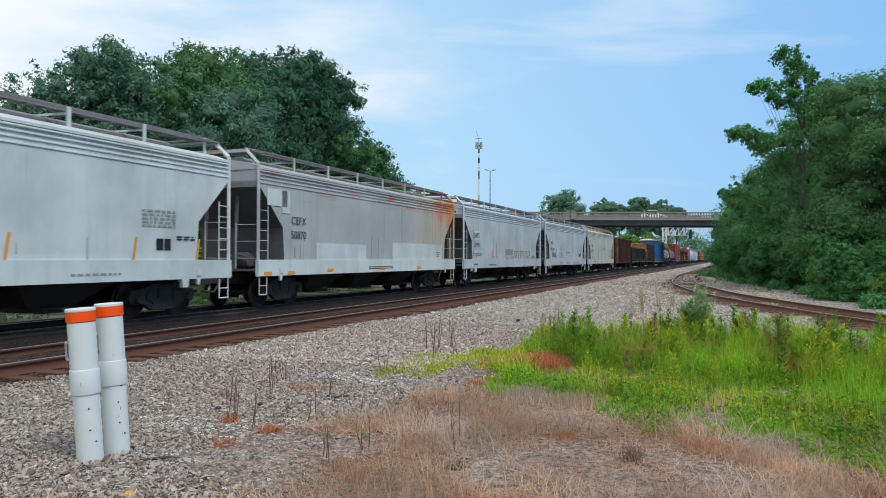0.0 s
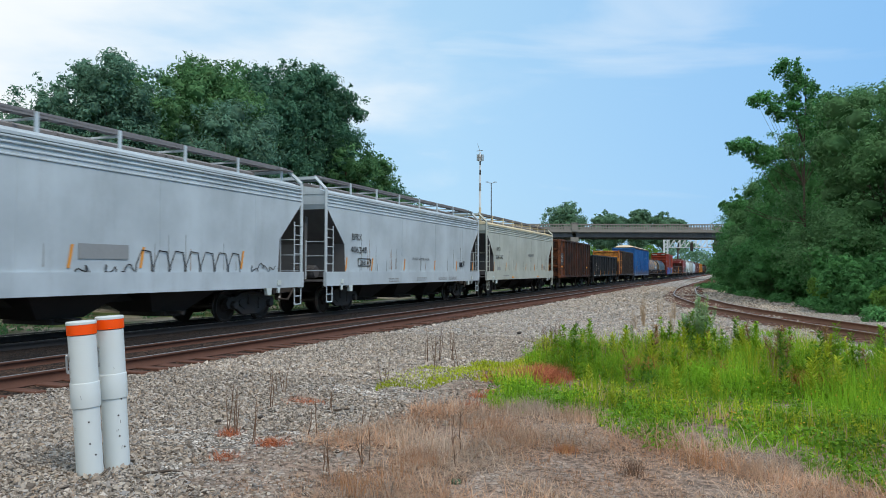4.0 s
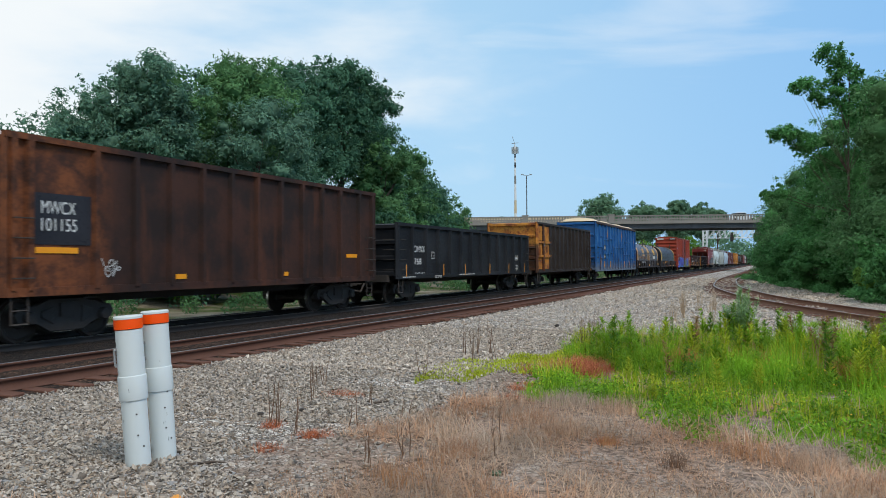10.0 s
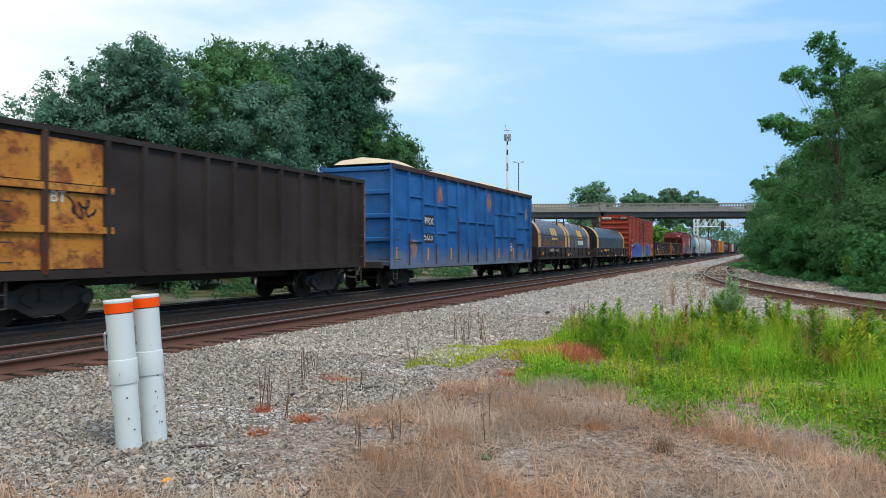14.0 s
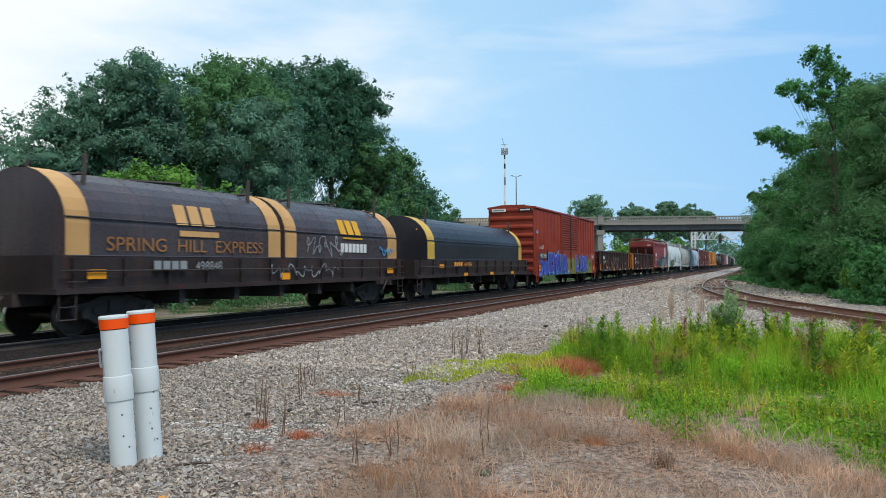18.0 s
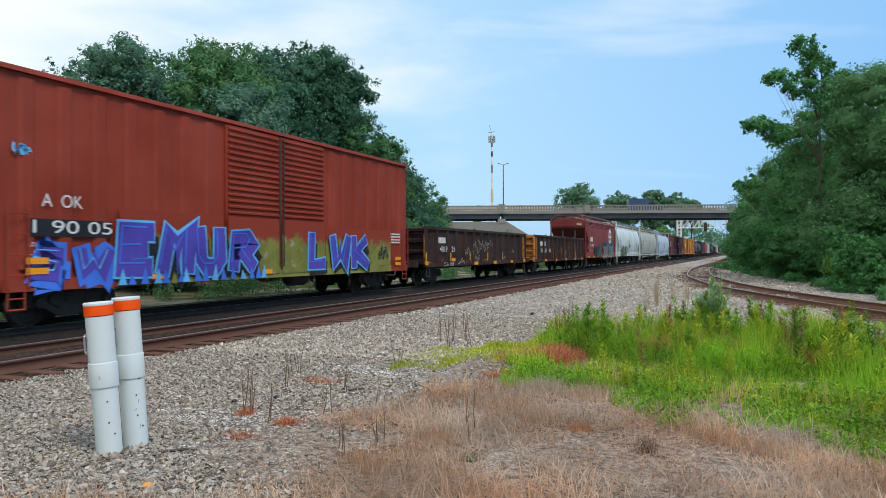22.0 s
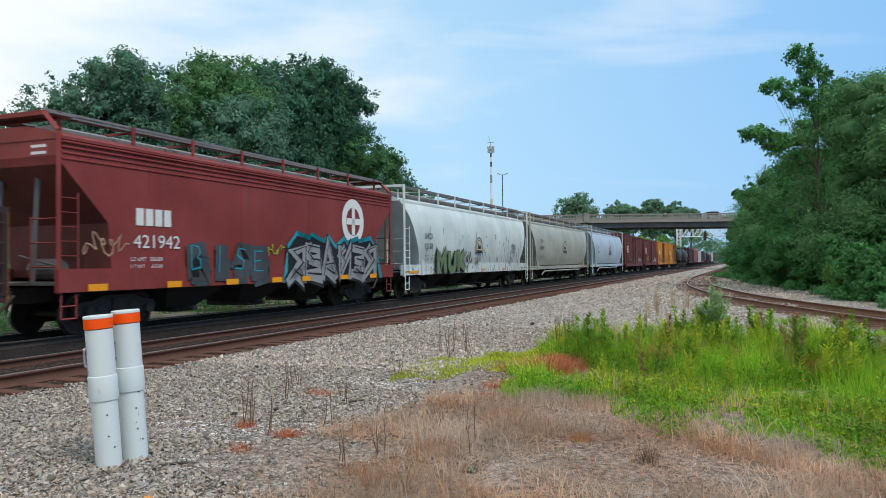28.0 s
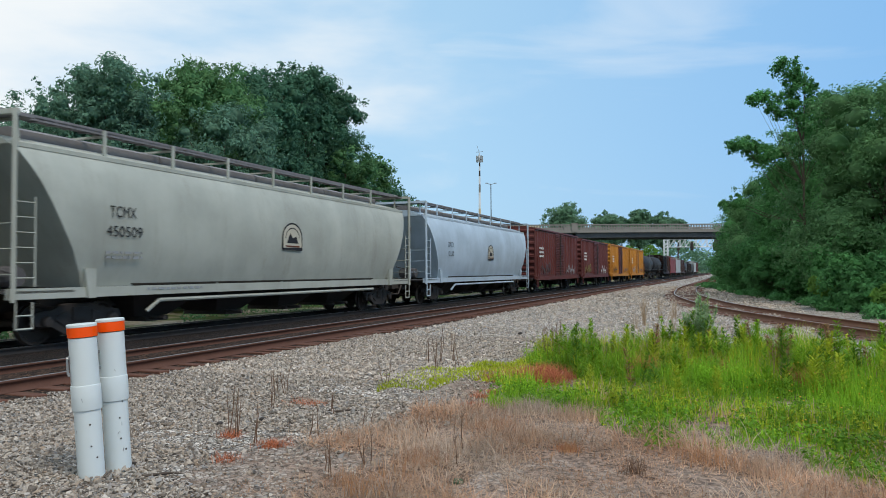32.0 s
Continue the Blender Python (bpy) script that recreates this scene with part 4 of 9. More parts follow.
def jagged_piece(parent, x0, x1, z0, z1, order, glow, edge, fill, accent, y, seed, lw=0.2, label="angular graffiti piece", spikes=0.35):
    """A sprayed piece of angular letters on a spiky backing. order: which glyph comes where."""
    rng = random.Random(seed)
    n = len(order)
    w = (x1 - x0) / n
    if glow:
        for k, (m, grow, dy) in enumerate(((glow, 0.16, 0.0), (edge, 0.0, 0.006))):
            rs = random.Random(seed + 1)
            pts = [(x0 - grow * 1.6, z0 - 0.02)]
            for i in range(n * 2 + 1):
                pts.append((x0 + (x1 - x0) * i / (n * 2) + rs.uniform(-0.1, 0.1), z1 + grow + (spikes * rs.uniform(0.5, 1) if i % 2 else -0.12)))
            pts.append((x1 + 0.3 + grow * 1.6, z0 - 0.02))
            bm = bmesh.new()
            sheet_poly(bm, pts, y - dy)
            part("graffiti_backing", bm, m, parent, label if not k else "")
    for i, g in enumerate(order):
        bms = [bmesh.new() for _ in range(3)]
        px, h = x0 + w * (i + 0.08), z1 - z0
        tilt, up = rng.uniform(-0.1, 0.18), rng.uniform(-0.04, 0.06)
        barb = ((0.5, 0.5), (0.95, 0.78), (0.62, 1.02)) if i % 2 else ((0.4, 0.3), (0.1, -0.02), (0.75, 0.2))
        for line in (*GLYPHS[g], barb):
            pts = [(px + (1 - u) * w * 0.86 + v * tilt * h, z0 + 0.1 + up + v * (h - 0.16)) for u, v in line]
            stroke(bms[0], pts, lw * 1.5, y - 0.010 - 0.0007 * i)
            stroke(bms[1], pts, lw, y - 0.018 - 0.0007 * i)
            stroke(bms[2], [(a + lw * 0.22, b + lw * 0.2) for a, b in pts], lw * 0.14, y - 0.026 - 0.0007 * i)
        letter = part("graffiti_letter", bms[0], edge, parent, label)
        part("letter_fill", bms[1], fill, letter)
        part("letter_line", bms[2], accent, letter)


BLOCKS = {
    "E": (((0.95, 0.95), (0.1, 0.95), (0.08, 0.05), (0.95, 0.05)), ((0.1, 0.5), (0.75, 0.52))),
    "M": (((0.0, 0.0), (0.1, 0.95), (0.5, 0.35), (0.9, 0.95), (1.0, 0.0)),),
    "U": (((0.05, 1.0), (0.08, 0.25), (0.3, 0.03), (0.7, 0.03), (0.92, 0.25), (0.95, 1.0)),),
    "R": (((0.05, 0.0), (0.08, 0.95), (0.7, 0.95), (0.9, 0.75), (0.7, 0.5), (0.15, 0.47)), ((0.45, 0.48), (1.0, 0.0))),
    "L": (((0.1, 1.0), (0.1, 0.05), (0.8, 0.08)),),
    "W": (((0.0, 1.0), (0.2, 0.05), (0.5, 0.6), (0.75, 0.05), (1.0, 1.0)),),
    "K": (((0.08, 1.0), (0.08, 0.0)), ((0.9, 0.95), (0.2, 0.48), (1.0, 0.0))),
    "B": (((0.1, 0.03), (0.1, 0.97), (0.7, 0.93), (0.8, 0.7), (0.55, 0.52), (0.85, 0.4), (0.85, 0.12), (0.1, 0.03)),),
    "I": (((0.5, 0.0), (0.5, 1.0)),),
    "S": (((0.9, 0.9), (0.25, 0.95), (0.12, 0.65), (0.85, 0.4), (0.75, 0.06), (0.05, 0.08)),),
    "A": (((0.05, 0.0), (0.4, 1.0), (0.6, 1.0), (0.95, 0.0)), ((0.25, 0.35), (0.75, 0.35))),
}


def block_piece(parent, text, x0, x1, z0, z1, edge, fill, shine, y, seed, lw=0.3, rim=0.1, label="block graffiti letters", shadow=None):
    """A sprayed piece of fat letters: rim, body, a shine along each stroke, and a dropped shadow."""
    rng = random.Random(seed)
    w, h = (x1 - x0) / len(text), z1 - z0
    for i, ch in enumerate(text):
        bms = [bmesh.new() for _ in range(4)]
        tilt, up, grow = rng.uniform(-0.05, 0.12), rng.uniform(-0.06, 0.05), rng.uniform(0.92, 1.08)
        for j, line in enumerate(BLOCKS[ch]):
            m = lw / 2 + rim
            pts = [(x0 + w * i + m + u * (w - 2 * m + 0.08) + v * tilt * h, z0 + m + up + v * grow * (h - 2 * m)) for u, v in line]
            d = 0.0005 * j
            if shadow:
                stroke(bms[3], [(a + 0.14, max(z0 + lw * 0.5, b - 0.34)) for a, b in pts], lw + rim, y - 0.002 - 0.0008 * i - d)
            stroke(bms[0], pts, lw + 2 * rim, y - 0.010 - 0.0008 * i - d)
            stroke(bms[1], pts, lw, y - 0.018 - 0.0008 * i - d)
            stroke(bms[2], [(a - lw * 0.28, b + lw * 0.26) for a, b in pts], lw * 0.1, y - 0.026 - 0.0008 * i - d)
        letter = part("graffiti_letter", bms[0], edge, parent, label)
        part("letter_fill", bms[1], fill, letter)
        part("letter_line", bms[2], shine, letter)
        if shadow:
            part("letter_shadow", bms[3], shadow, letter)
        else:
            bms[3].free()


def overspray(name, col):
    """Sprayed paint that thins out in a ragged cloud towards its upper edge over red sides."""
    k = Nodes(name, 0.6)
    sp = k.put("ShaderNodeSeparateXYZ", Vector=k.tc)
    h = k.math("ADD", sp.outputs[2], k.math("MULTIPLY", k.math("SUBTRACT", k.noise(2.2, 6, 0.7), 0.5), 1.3))
    pale = k.mix(k.rng(k.noise(3.0, 5, 0.6), 0.55, 0.68, 0.0, 0.7), col, (0.42, 0.38, 0.30))
    k.colour(k.mix(k.rng(h, 1.7, 2.05), k.mix(k.rng(k.noise(1.2, 5), 0.35, 0.65, 0.0, 0.5), pale, dim(col, 0.45)), (0.265, 0.036, 0.016)))
    return k.m


def scribble(parent, x0, z0, w, h, mat, y, seed, n=5, lw=0.03):
    """A thin sprayed tag."""
    rng = random.Random(seed)
    bm = bmesh.new()
    pts = []
    for i in range(n * 7):
        t = i / 7
        pts.append((x0 + w * (t / n) + 0.18 * h * math.sin(t * 6.3 + seed), z0 + h * (0.5 + 0.45 * math.sin(t * 5.1 + seed * 1.7) * math.cos(t * 2.3 + rng.uniform(-0.2, 0.2)))))
    stroke(bm, pts, lw, y)
    part("sprayed_tag", bm, mat, parent, "thin sprayed tag")


# ---- covered hopper ----
def lofted(length, levels, bm):
    """Rings (z, half width, end offset) joined into one closed body."""
    rings = []
    for z, w, off in levels:
        e = length / 2 - off
        rings.append([bm.verts.new(p) for p in ((-e, -w, z), (e, -w, z), (e, w, z), (-e, w, z))])
    for a, b in zip(rings, rings[1:]):
        for i in range(4):
            j = (i + 1) % 4
            bm.faces.new((a[i], a[j], b[j], b[i]))
    bm.faces.new(rings[0][::-1])
    bm.faces.new(rings[-1])


def hopper_car(label, length, paint, trim=None, roof=None, curved=False, post=None, at=None, bays=3, slope=None, sill_top=1.22):
    """A covered hopper: sloped ends, roof with running boards, end platforms with ladders, discharge bays."""
    trim, roof, post = trim or paint, roof or paint, post or paint
    car = thing("covered_hopper_car", label, "hopper car", at or Matrix(), "cars of the freight train")
    h = length / 2
    bm = bmesh.new()
    if curved:
        levels = [(1.22, 1.36, 1.85), (1.5, 1.46, 1.72), (2.05, 1.58, 1.42), (2.5, 1.61, 1.15), (3.0, 1.60, 0.87), (3.4, 1.54, 0.65), (3.7, 1.46, 0.46), (3.95, 1.36, 0.30), (4.1, 1.25, 0.2)]
    else:
        levels = [(1.26, 1.55, 1.45), (2.45, 1.55, 1.35), (3.62, 1.55, 0.12), (3.8, 1.55, 0.07), (4.2, 1.50, 0.07)]
    lofted(length, levels, bm)
    me = finish("body", bm, paint)
    if curved:
        me.shade_smooth()
        me.set_sharp_from_angle(angle=radians(32))
    # flat-sided cars: sloped end sheets get a darker colour than the sides
    me.materials.append(slope or (paint if curved else M["dark_grey"]))
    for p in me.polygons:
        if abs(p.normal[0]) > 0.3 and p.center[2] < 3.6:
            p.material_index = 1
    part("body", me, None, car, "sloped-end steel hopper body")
    bm = bmesh.new()
    if curved:
        extrude_x(bm, [(-1.25, 4.1), (-1.0, 4.24), (-0.6, 4.36), (0, 4.4), (0.6, 4.36), (1.0, 4.24), (1.25, 4.1), (0, 4.05)], -h + 0.16, h - 0.16)
    else:
        extrude_x(bm, [(-1.56, 4.14), (-1.56, 4.2), (-1.1, 4.36), (-0.5, 4.45), (0.5, 4.45), (1.1, 4.36), (1.56, 4.2), (1.56, 4.14)], -h + 0.05, h - 0.05)
    part("roof", bm, roof, car, "arched roof")
    bm = bmesh.new()
    if not curved:
        for z in (3.74, 3.86, 3.98, 4.09):
            for y in (-1, 1):
                extrude_x(bm, [(y * 1.545, z - 0.03), (y * 1.575, z - 0.012), (y * 1.575, z + 0.012), (y * 1.545, z + 0.03)][::-y], -h + 0.12, h - 0.12)
        part("side_ribs", bm, paint, car, "horizontal ribs under the eaves")
        for k in (-1, 1):
            for i in range(4):
                x = -h + 2.6 + (length - 5.2) * i / 3
                bm = bmesh.new()
                y0, y1 = sorted((k * 1.549, k * 1.5555))
                box(bm, x - 0.022, x + 0.022, y0, y1, 1.46, 3.68)
                part("weld_seam", bm, paint, car)
    else:
        for y in (-1, 1):
            box(bm, -h + 0.2, h - 0.2, min(y * 1.22, y * 1.30), max(y * 1.22, y * 1.30), 4.06, 4.15)
        part("eave_rail", bm, paint, car)
    bm = bmesh.new()
    lo, hi, yy = (1.0, sill_top, 1.5) if curved else (0.97, 1.46, 1.6)
    for k in (-1, 1):
        y0, y1 = sorted((k * yy, k * (yy - 0.12)))
        box(bm, -h, h, y0, y1, lo, hi)
    part("side_sill", bm, trim, car, "side sill")
    bm = bmesh.new()
    box(bm, -h + 0.25, h - 0.25, -0.3, 0.3, 0.72, 1.05)
    part("centre_sill", bm, M["dark_steel"], car)
    bay = (length - 6.6) / bays
    for i in range(bays):
        bm = bmesh.new()
        c = -length / 2 + 3.3 + bay * (i + 0.5)
        top = [bm.verts.new((c + x * bay * 0.5, y * 1.42, 1.28)) for x, y in ((-1, -1), (1, -1), (1, 1), (-1, 1))]
        low = [bm.verts.new((c + x * bay * 0.18, y * 0.55, 0.42)) for x, y in ((-1, -1), (1, -1), (1, 1), (-1, 1))]
        for a in range(4):
            bm.faces.new((top[a], top[(a + 1) % 4], low[(a + 1) % 4], low[a]))
        bm.faces.new(low)
        bm.faces.new(top[::-1])
        box(bm, c - 0.4, c + 0.4, -0.75, 0.75, 0.3, 0.42)
        rod(bm, (c - 0.3, -1.25, 0.4), (c - 0.3, -0.7, 0.4), 0.05, 8)
        part("discharge_bay", bm, M["dark_steel"], car, "sooty discharge hopper")
    if curved and sill_top < 1.3:
        bm = bmesh.new()
        for a, b in (((-h + 4.2, -1.42, 0.86), (h - 3.4, -1.42, 0.86)), ((-h + 4.2, -1.42, 0.86), (-h + 3.9, -1.3, 0.6))):
            rod(bm, a, b, 0.05, 8)
        part("side_pipe", bm, trim, car)
    if curved:
        for k in (-1, 1):
            bm = bmesh.new()
            prism(bm, [(k * (h - 1.9), 0.98), (k * (h - 2.1), 0.98), (k * (h - 2.1), 1.62), (k * (h - 1.78), 1.62)][::k], -1.55, -1.42)
            part("jacking_bracket", bm, paint, car)
    # roof walkways: two gratings on brackets, a hatch trough between them
    for y in (-1.02, 0.62):
        bm = bmesh.new()
        box(bm, -h + 0.12, h - 0.12, y, y + 0.40, 4.74, 4.77)
        edge = y if y < 0 else y + 0.38
        box(bm, -h + 0.12, h - 0.12, edge, edge + 0.02, 4.70, 4.82)
        for i in range(int(length / 0.45)):
            x = -h + 0.2 + 0.45 * i
            box(bm, x, x + 0.03, y, y + 0.40, 4.71, 4.738)
        part("running_board", bm, M["walk"], car, "dull grating walkway")
    for k in (-1, 1):
        bm = bmesh.new()
        x0, x1 = sorted((k * (h - 0.12), k * (h - 0.75)))
        box(bm, x0, x1, -1.25, 1.25, 4.69, 4.73)
        part("end_walkway", bm, M["walk"], car)
    n = max(6, int(length / 1.95))
    for i in range(n):
        bm = bmesh.new()
        x = -h + 0.5 + (length - 1.0) * i / (n - 1)
        for k in (-1, 1):
            box(bm, x - 0.045, x + 0.045, min(k * 1.03, k * 1.07), max(k * 1.03, k * 1.07), 4.34 if not curved else 4.2, 4.80)
        box(bm, x - 0.03, x + 0.03, -1.03, 1.03, 4.64, 4.69)
        part("walkway_bracket", bm, roof if not curved else paint, car)
    bm = bmesh.new()
    for i in range(4):
        x0 = -h + 1.0 + (length - 2.0) * i / 4
        extrude_x(bm, [(-0.42, 4.38), (-0.4, 4.58), (-0.2, 4.66), (0.2, 4.66), (0.4, 4.58), (0.42, 4.38)], x0, x0 + (length - 2) / 4 - 0.06)
    part("hatch_cover", bm, M["walk"], car, "dull trough hatch covers")
    # end structures
    for k in (-1, 1):
        e = k * (h - 0.06)
        bm = bmesh.new()
        for y in (-1.53, 1.53):
            bar(bm, (e, y, 0.95), (e, y, 4.30 if not curved else 4.74), 0.085)
            if not curved:
                bar(bm, (e, y, 4.3), (e - k * 0.05, math.copysign(1.05, y), 4.74), 0.085)
        box(bm, min(e, e - k * 0.12), max(e, e - k * 0.12), -1.1 if not curved else -1.53, 1.1 if not curved else 1.53, 4.66, 4.76)
        part("end_post", bm, post, car, "corner posts and end frame")
        bm = bmesh.new()
        x0, x1 = sorted((e, e - k * 0.46))
        ladder(x0, x1, -1.56, 1.25, 3.05, 6, bm)
        stirrup(bm, x0 + 0.04, x1 - 0.04, -1.55)
        for z in (1.5, 2.0, 2.5):
            rod(bm, (e, -1.5, z), (e, -0.75, z), 0.016, 5)
        bar(bm, (e, -0.75, 1.2), (e, -0.75, 2.55), 0.035)
        part("ladder", bm, post, car, "side and end ladder")
        bm = bmesh.new()
        box(bm, min(e, e - k * 1.5), max(e, e - k * 1.5), -1.5, 1.5, 1.12, 1.17)
        part("end_platform", bm, M["dark_grey"], car)
        bm = bmesh.new()
        for y in (-0.55, 0.55):
            bar(bm, (e - k * 0.2, y, 1.15), (e - k * 0.35, y, 3.6), 0.1)
        rod(bm, (e - k * 0.5, -1.0, 1.5), (e - k * 0.5, 0.2, 1.75), 0.025, 6)
        lathe(bm, [(0.2, -0.4), (0.24, -0.3), (0.24, 0.3), (0.2, 0.4)], 14, "y", (e - k * 0.8, -0.3, 1.45))
        part("brake_gear", bm, M["dark_grey"], car, "end braces and brake reservoir")
    running_gear(car, length)
    return car


def stripes(car, xs, y, z0=1.42, z1=1.95, w=0.075, mat=None, lean=0.1):
    for x in xs:
        bm = bmesh.new()
        vs = [(x, z0), (x + w, z0), (x + w + lean, z1), (x + lean, z1)]
        prism(bm, vs, y - 0.004, y + 0.004)
        part("safety_stripe", bm, mat or M["amber"], car, "orange safety stripe")


# ---- gondola ----
def gondola_car(label, length, top, paint, ribs, end_paint=None, low=0.95, rib_w=0.1, at=None, name="gondola_car", corner=0.0, rib_x=None):
    """An open wagon: ribbed sides with a top chord, banded ends, a floor."""
    end_paint = end_paint or paint
    car = thing(name, label, "gondola car", at or Matrix(), "cars of the freight train")
    h = length / 2
    for k in (-1, 1):
        bm = bmesh.new()
        y0, y1 = sorted((k * 1.5, k * 1.47))
        box(bm, -h + 0.28, h - 0.28, y0, y1, low + 0.1, top)
        part("side_sheet", bm, paint, car, "steel side sheet")
        bm = bmesh.new()
        y0, y1 = sorted((k * 1.46, k * 1.6))
        extrude_x(bm, [(y0, top - 0.02), (y1, top - 0.02), (y1, top + 0.1), (y0, top + 0.1)], -h + 0.2, h - 0.2)
        part("top_chord", bm, paint, car)
        bm = bmesh.new()
        y0, y1 = sorted((k * 1.46, k * 1.585))
        box(bm, -h + 0.2, h - 0.2, y0, y1, low, low + 0.17)
        part("side_sill", bm, paint, car)
        xs = rib_x or [-h + 0.3 + (length - 0.6) * i / (ribs - 1) for i in range(ribs)]
        for i, x in enumerate(xs):
            bm = bmesh.new()
            y0, y1 = (1.5, 1.61)
            a = [(x - rib_w, k * y0), (x - rib_w * 0.55, k * y1), (x + rib_w * 0.55, k * y1), (x + rib_w, k * y0)]
            lo_v = [bm.verts.new((px, py, low + 0.12)) for px, py in a]
            hi_v = [bm.verts.new((px, py, top - 0.02)) for px, py in a]
            for j in range(4):
                bm.faces.new((lo_v[j], lo_v[(j + 1) % 4], hi_v[(j + 1) % 4], hi_v[j]))
            bm.faces.new(lo_v)
            bm.faces.new(hi_v[::-1])
            part("side_rib", bm, end_paint if corner and i == 0 else paint, car)
        e = k * (h - 0.3)
        bm = bmesh.new()
        box(bm, min(e, e - k * 0.04), max(e, e - k * 0.04), -1.47, 1.47, low + 0.1, top + 0.02)
        n = 3 if top < 3.2 else 4
        for i in range(n + 1):
            z = low + 0.2 + (top - low - 0.25) * i / n
            a = [(e, z - 0.11), (e + k * 0.1, z - 0.06), (e + k * 0.1, z + 0.06), (e, z + 0.11)]
            bm2 = bmesh.new()
            prism(bm2, a[::k], -1.5, 1.5)
            part("end_rib", bm2, end_paint, car)
        part("end_wall", bm, end_paint, car, "flat end sheet")
        for y in (-1.52, 1.52):
            bm = bmesh.new()
            bar(bm, (e + k * 0.06, y, low), (e + k * 0.06, y, top + 0.08), 0.12)
            part("corner_post", bm, end_paint, car)
        x0, x1 = sorted((e - k * 0.05, e - k * 0.48))
        for i in range(4):
            z = low + 0.35 + 0.38 * i
            bm = bmesh.new()
            rod(bm, (x0, -1.66, z), (x1, -1.66, z), 0.014, 5)
            for x in (x0, x1):
                rod(bm, (x, -1.5, z), (x, -1.66, z), 0.012, 5)
            part("grab_iron", bm, M["dark_steel"], car)
            bm = bmesh.new()
            rod(bm, (e + k * 0.13, -1.45, z), (e + k * 0.13, -1.0, z), 0.014, 5)
            part("grab_iron", bm, M["dark_steel"], car)
        bm = bmesh.new()
        stirrup(bm, x0 + 0.04, x1 - 0.04, -1.52, low, 0.42)
        part("step_stirrup", bm, M["dark_steel"], car)
        bm = bmesh.new()
        box(bm, min(k * h - k * 0.28, k * (h - 0.02)), max(k * h - k * 0.28, k * (h - 0.02)), -1.2, 1.2, 0.85, 1.1)
        part("end_sill", bm, M["dark_steel"], car)
    if corner:
        for z0, z1 in ((low + 0.2, low + 0.95), (low + 1.05, low + 1.75), (low + 1.95, top - 0.12)):
            decal(car, "corner_panel", end_paint, [(-h + 0.4, -h + 0.4 + corner, z0, z1)], -1.512, "rust-eaten orange corner panel")
        bm = bmesh.new()
        bar(bm, (-h + 0.4 + corner * 0.42, -1.56, low + 0.1), (-h + 0.4 + corner * 0.42, -1.56, top), 0.13)
        part("corner_rib", bm, M["gon_brown"], car, "rusted post")
        bm = bmesh.new()
        for z in (low + 1.0, low + 1.85):
            box(bm, -h + 0.3, -h + 0.5 + corner, -1.6, -1.5, z - 0.07, z + 0.07)
        part("corner_stiffener", bm, end_paint, car)
    bm = bmesh.new()
    box(bm, -h + 0.3, h - 0.3, -1.47, 1.47, low + 0.1, low + 0.18)
    box(bm, -h + 0.3, h - 0.3, -0.3, 0.3, 0.72, low + 0.1)
    part("floor", bm, M["dark_steel"], car)
    running_gear(car, length, 2.0)
    return car


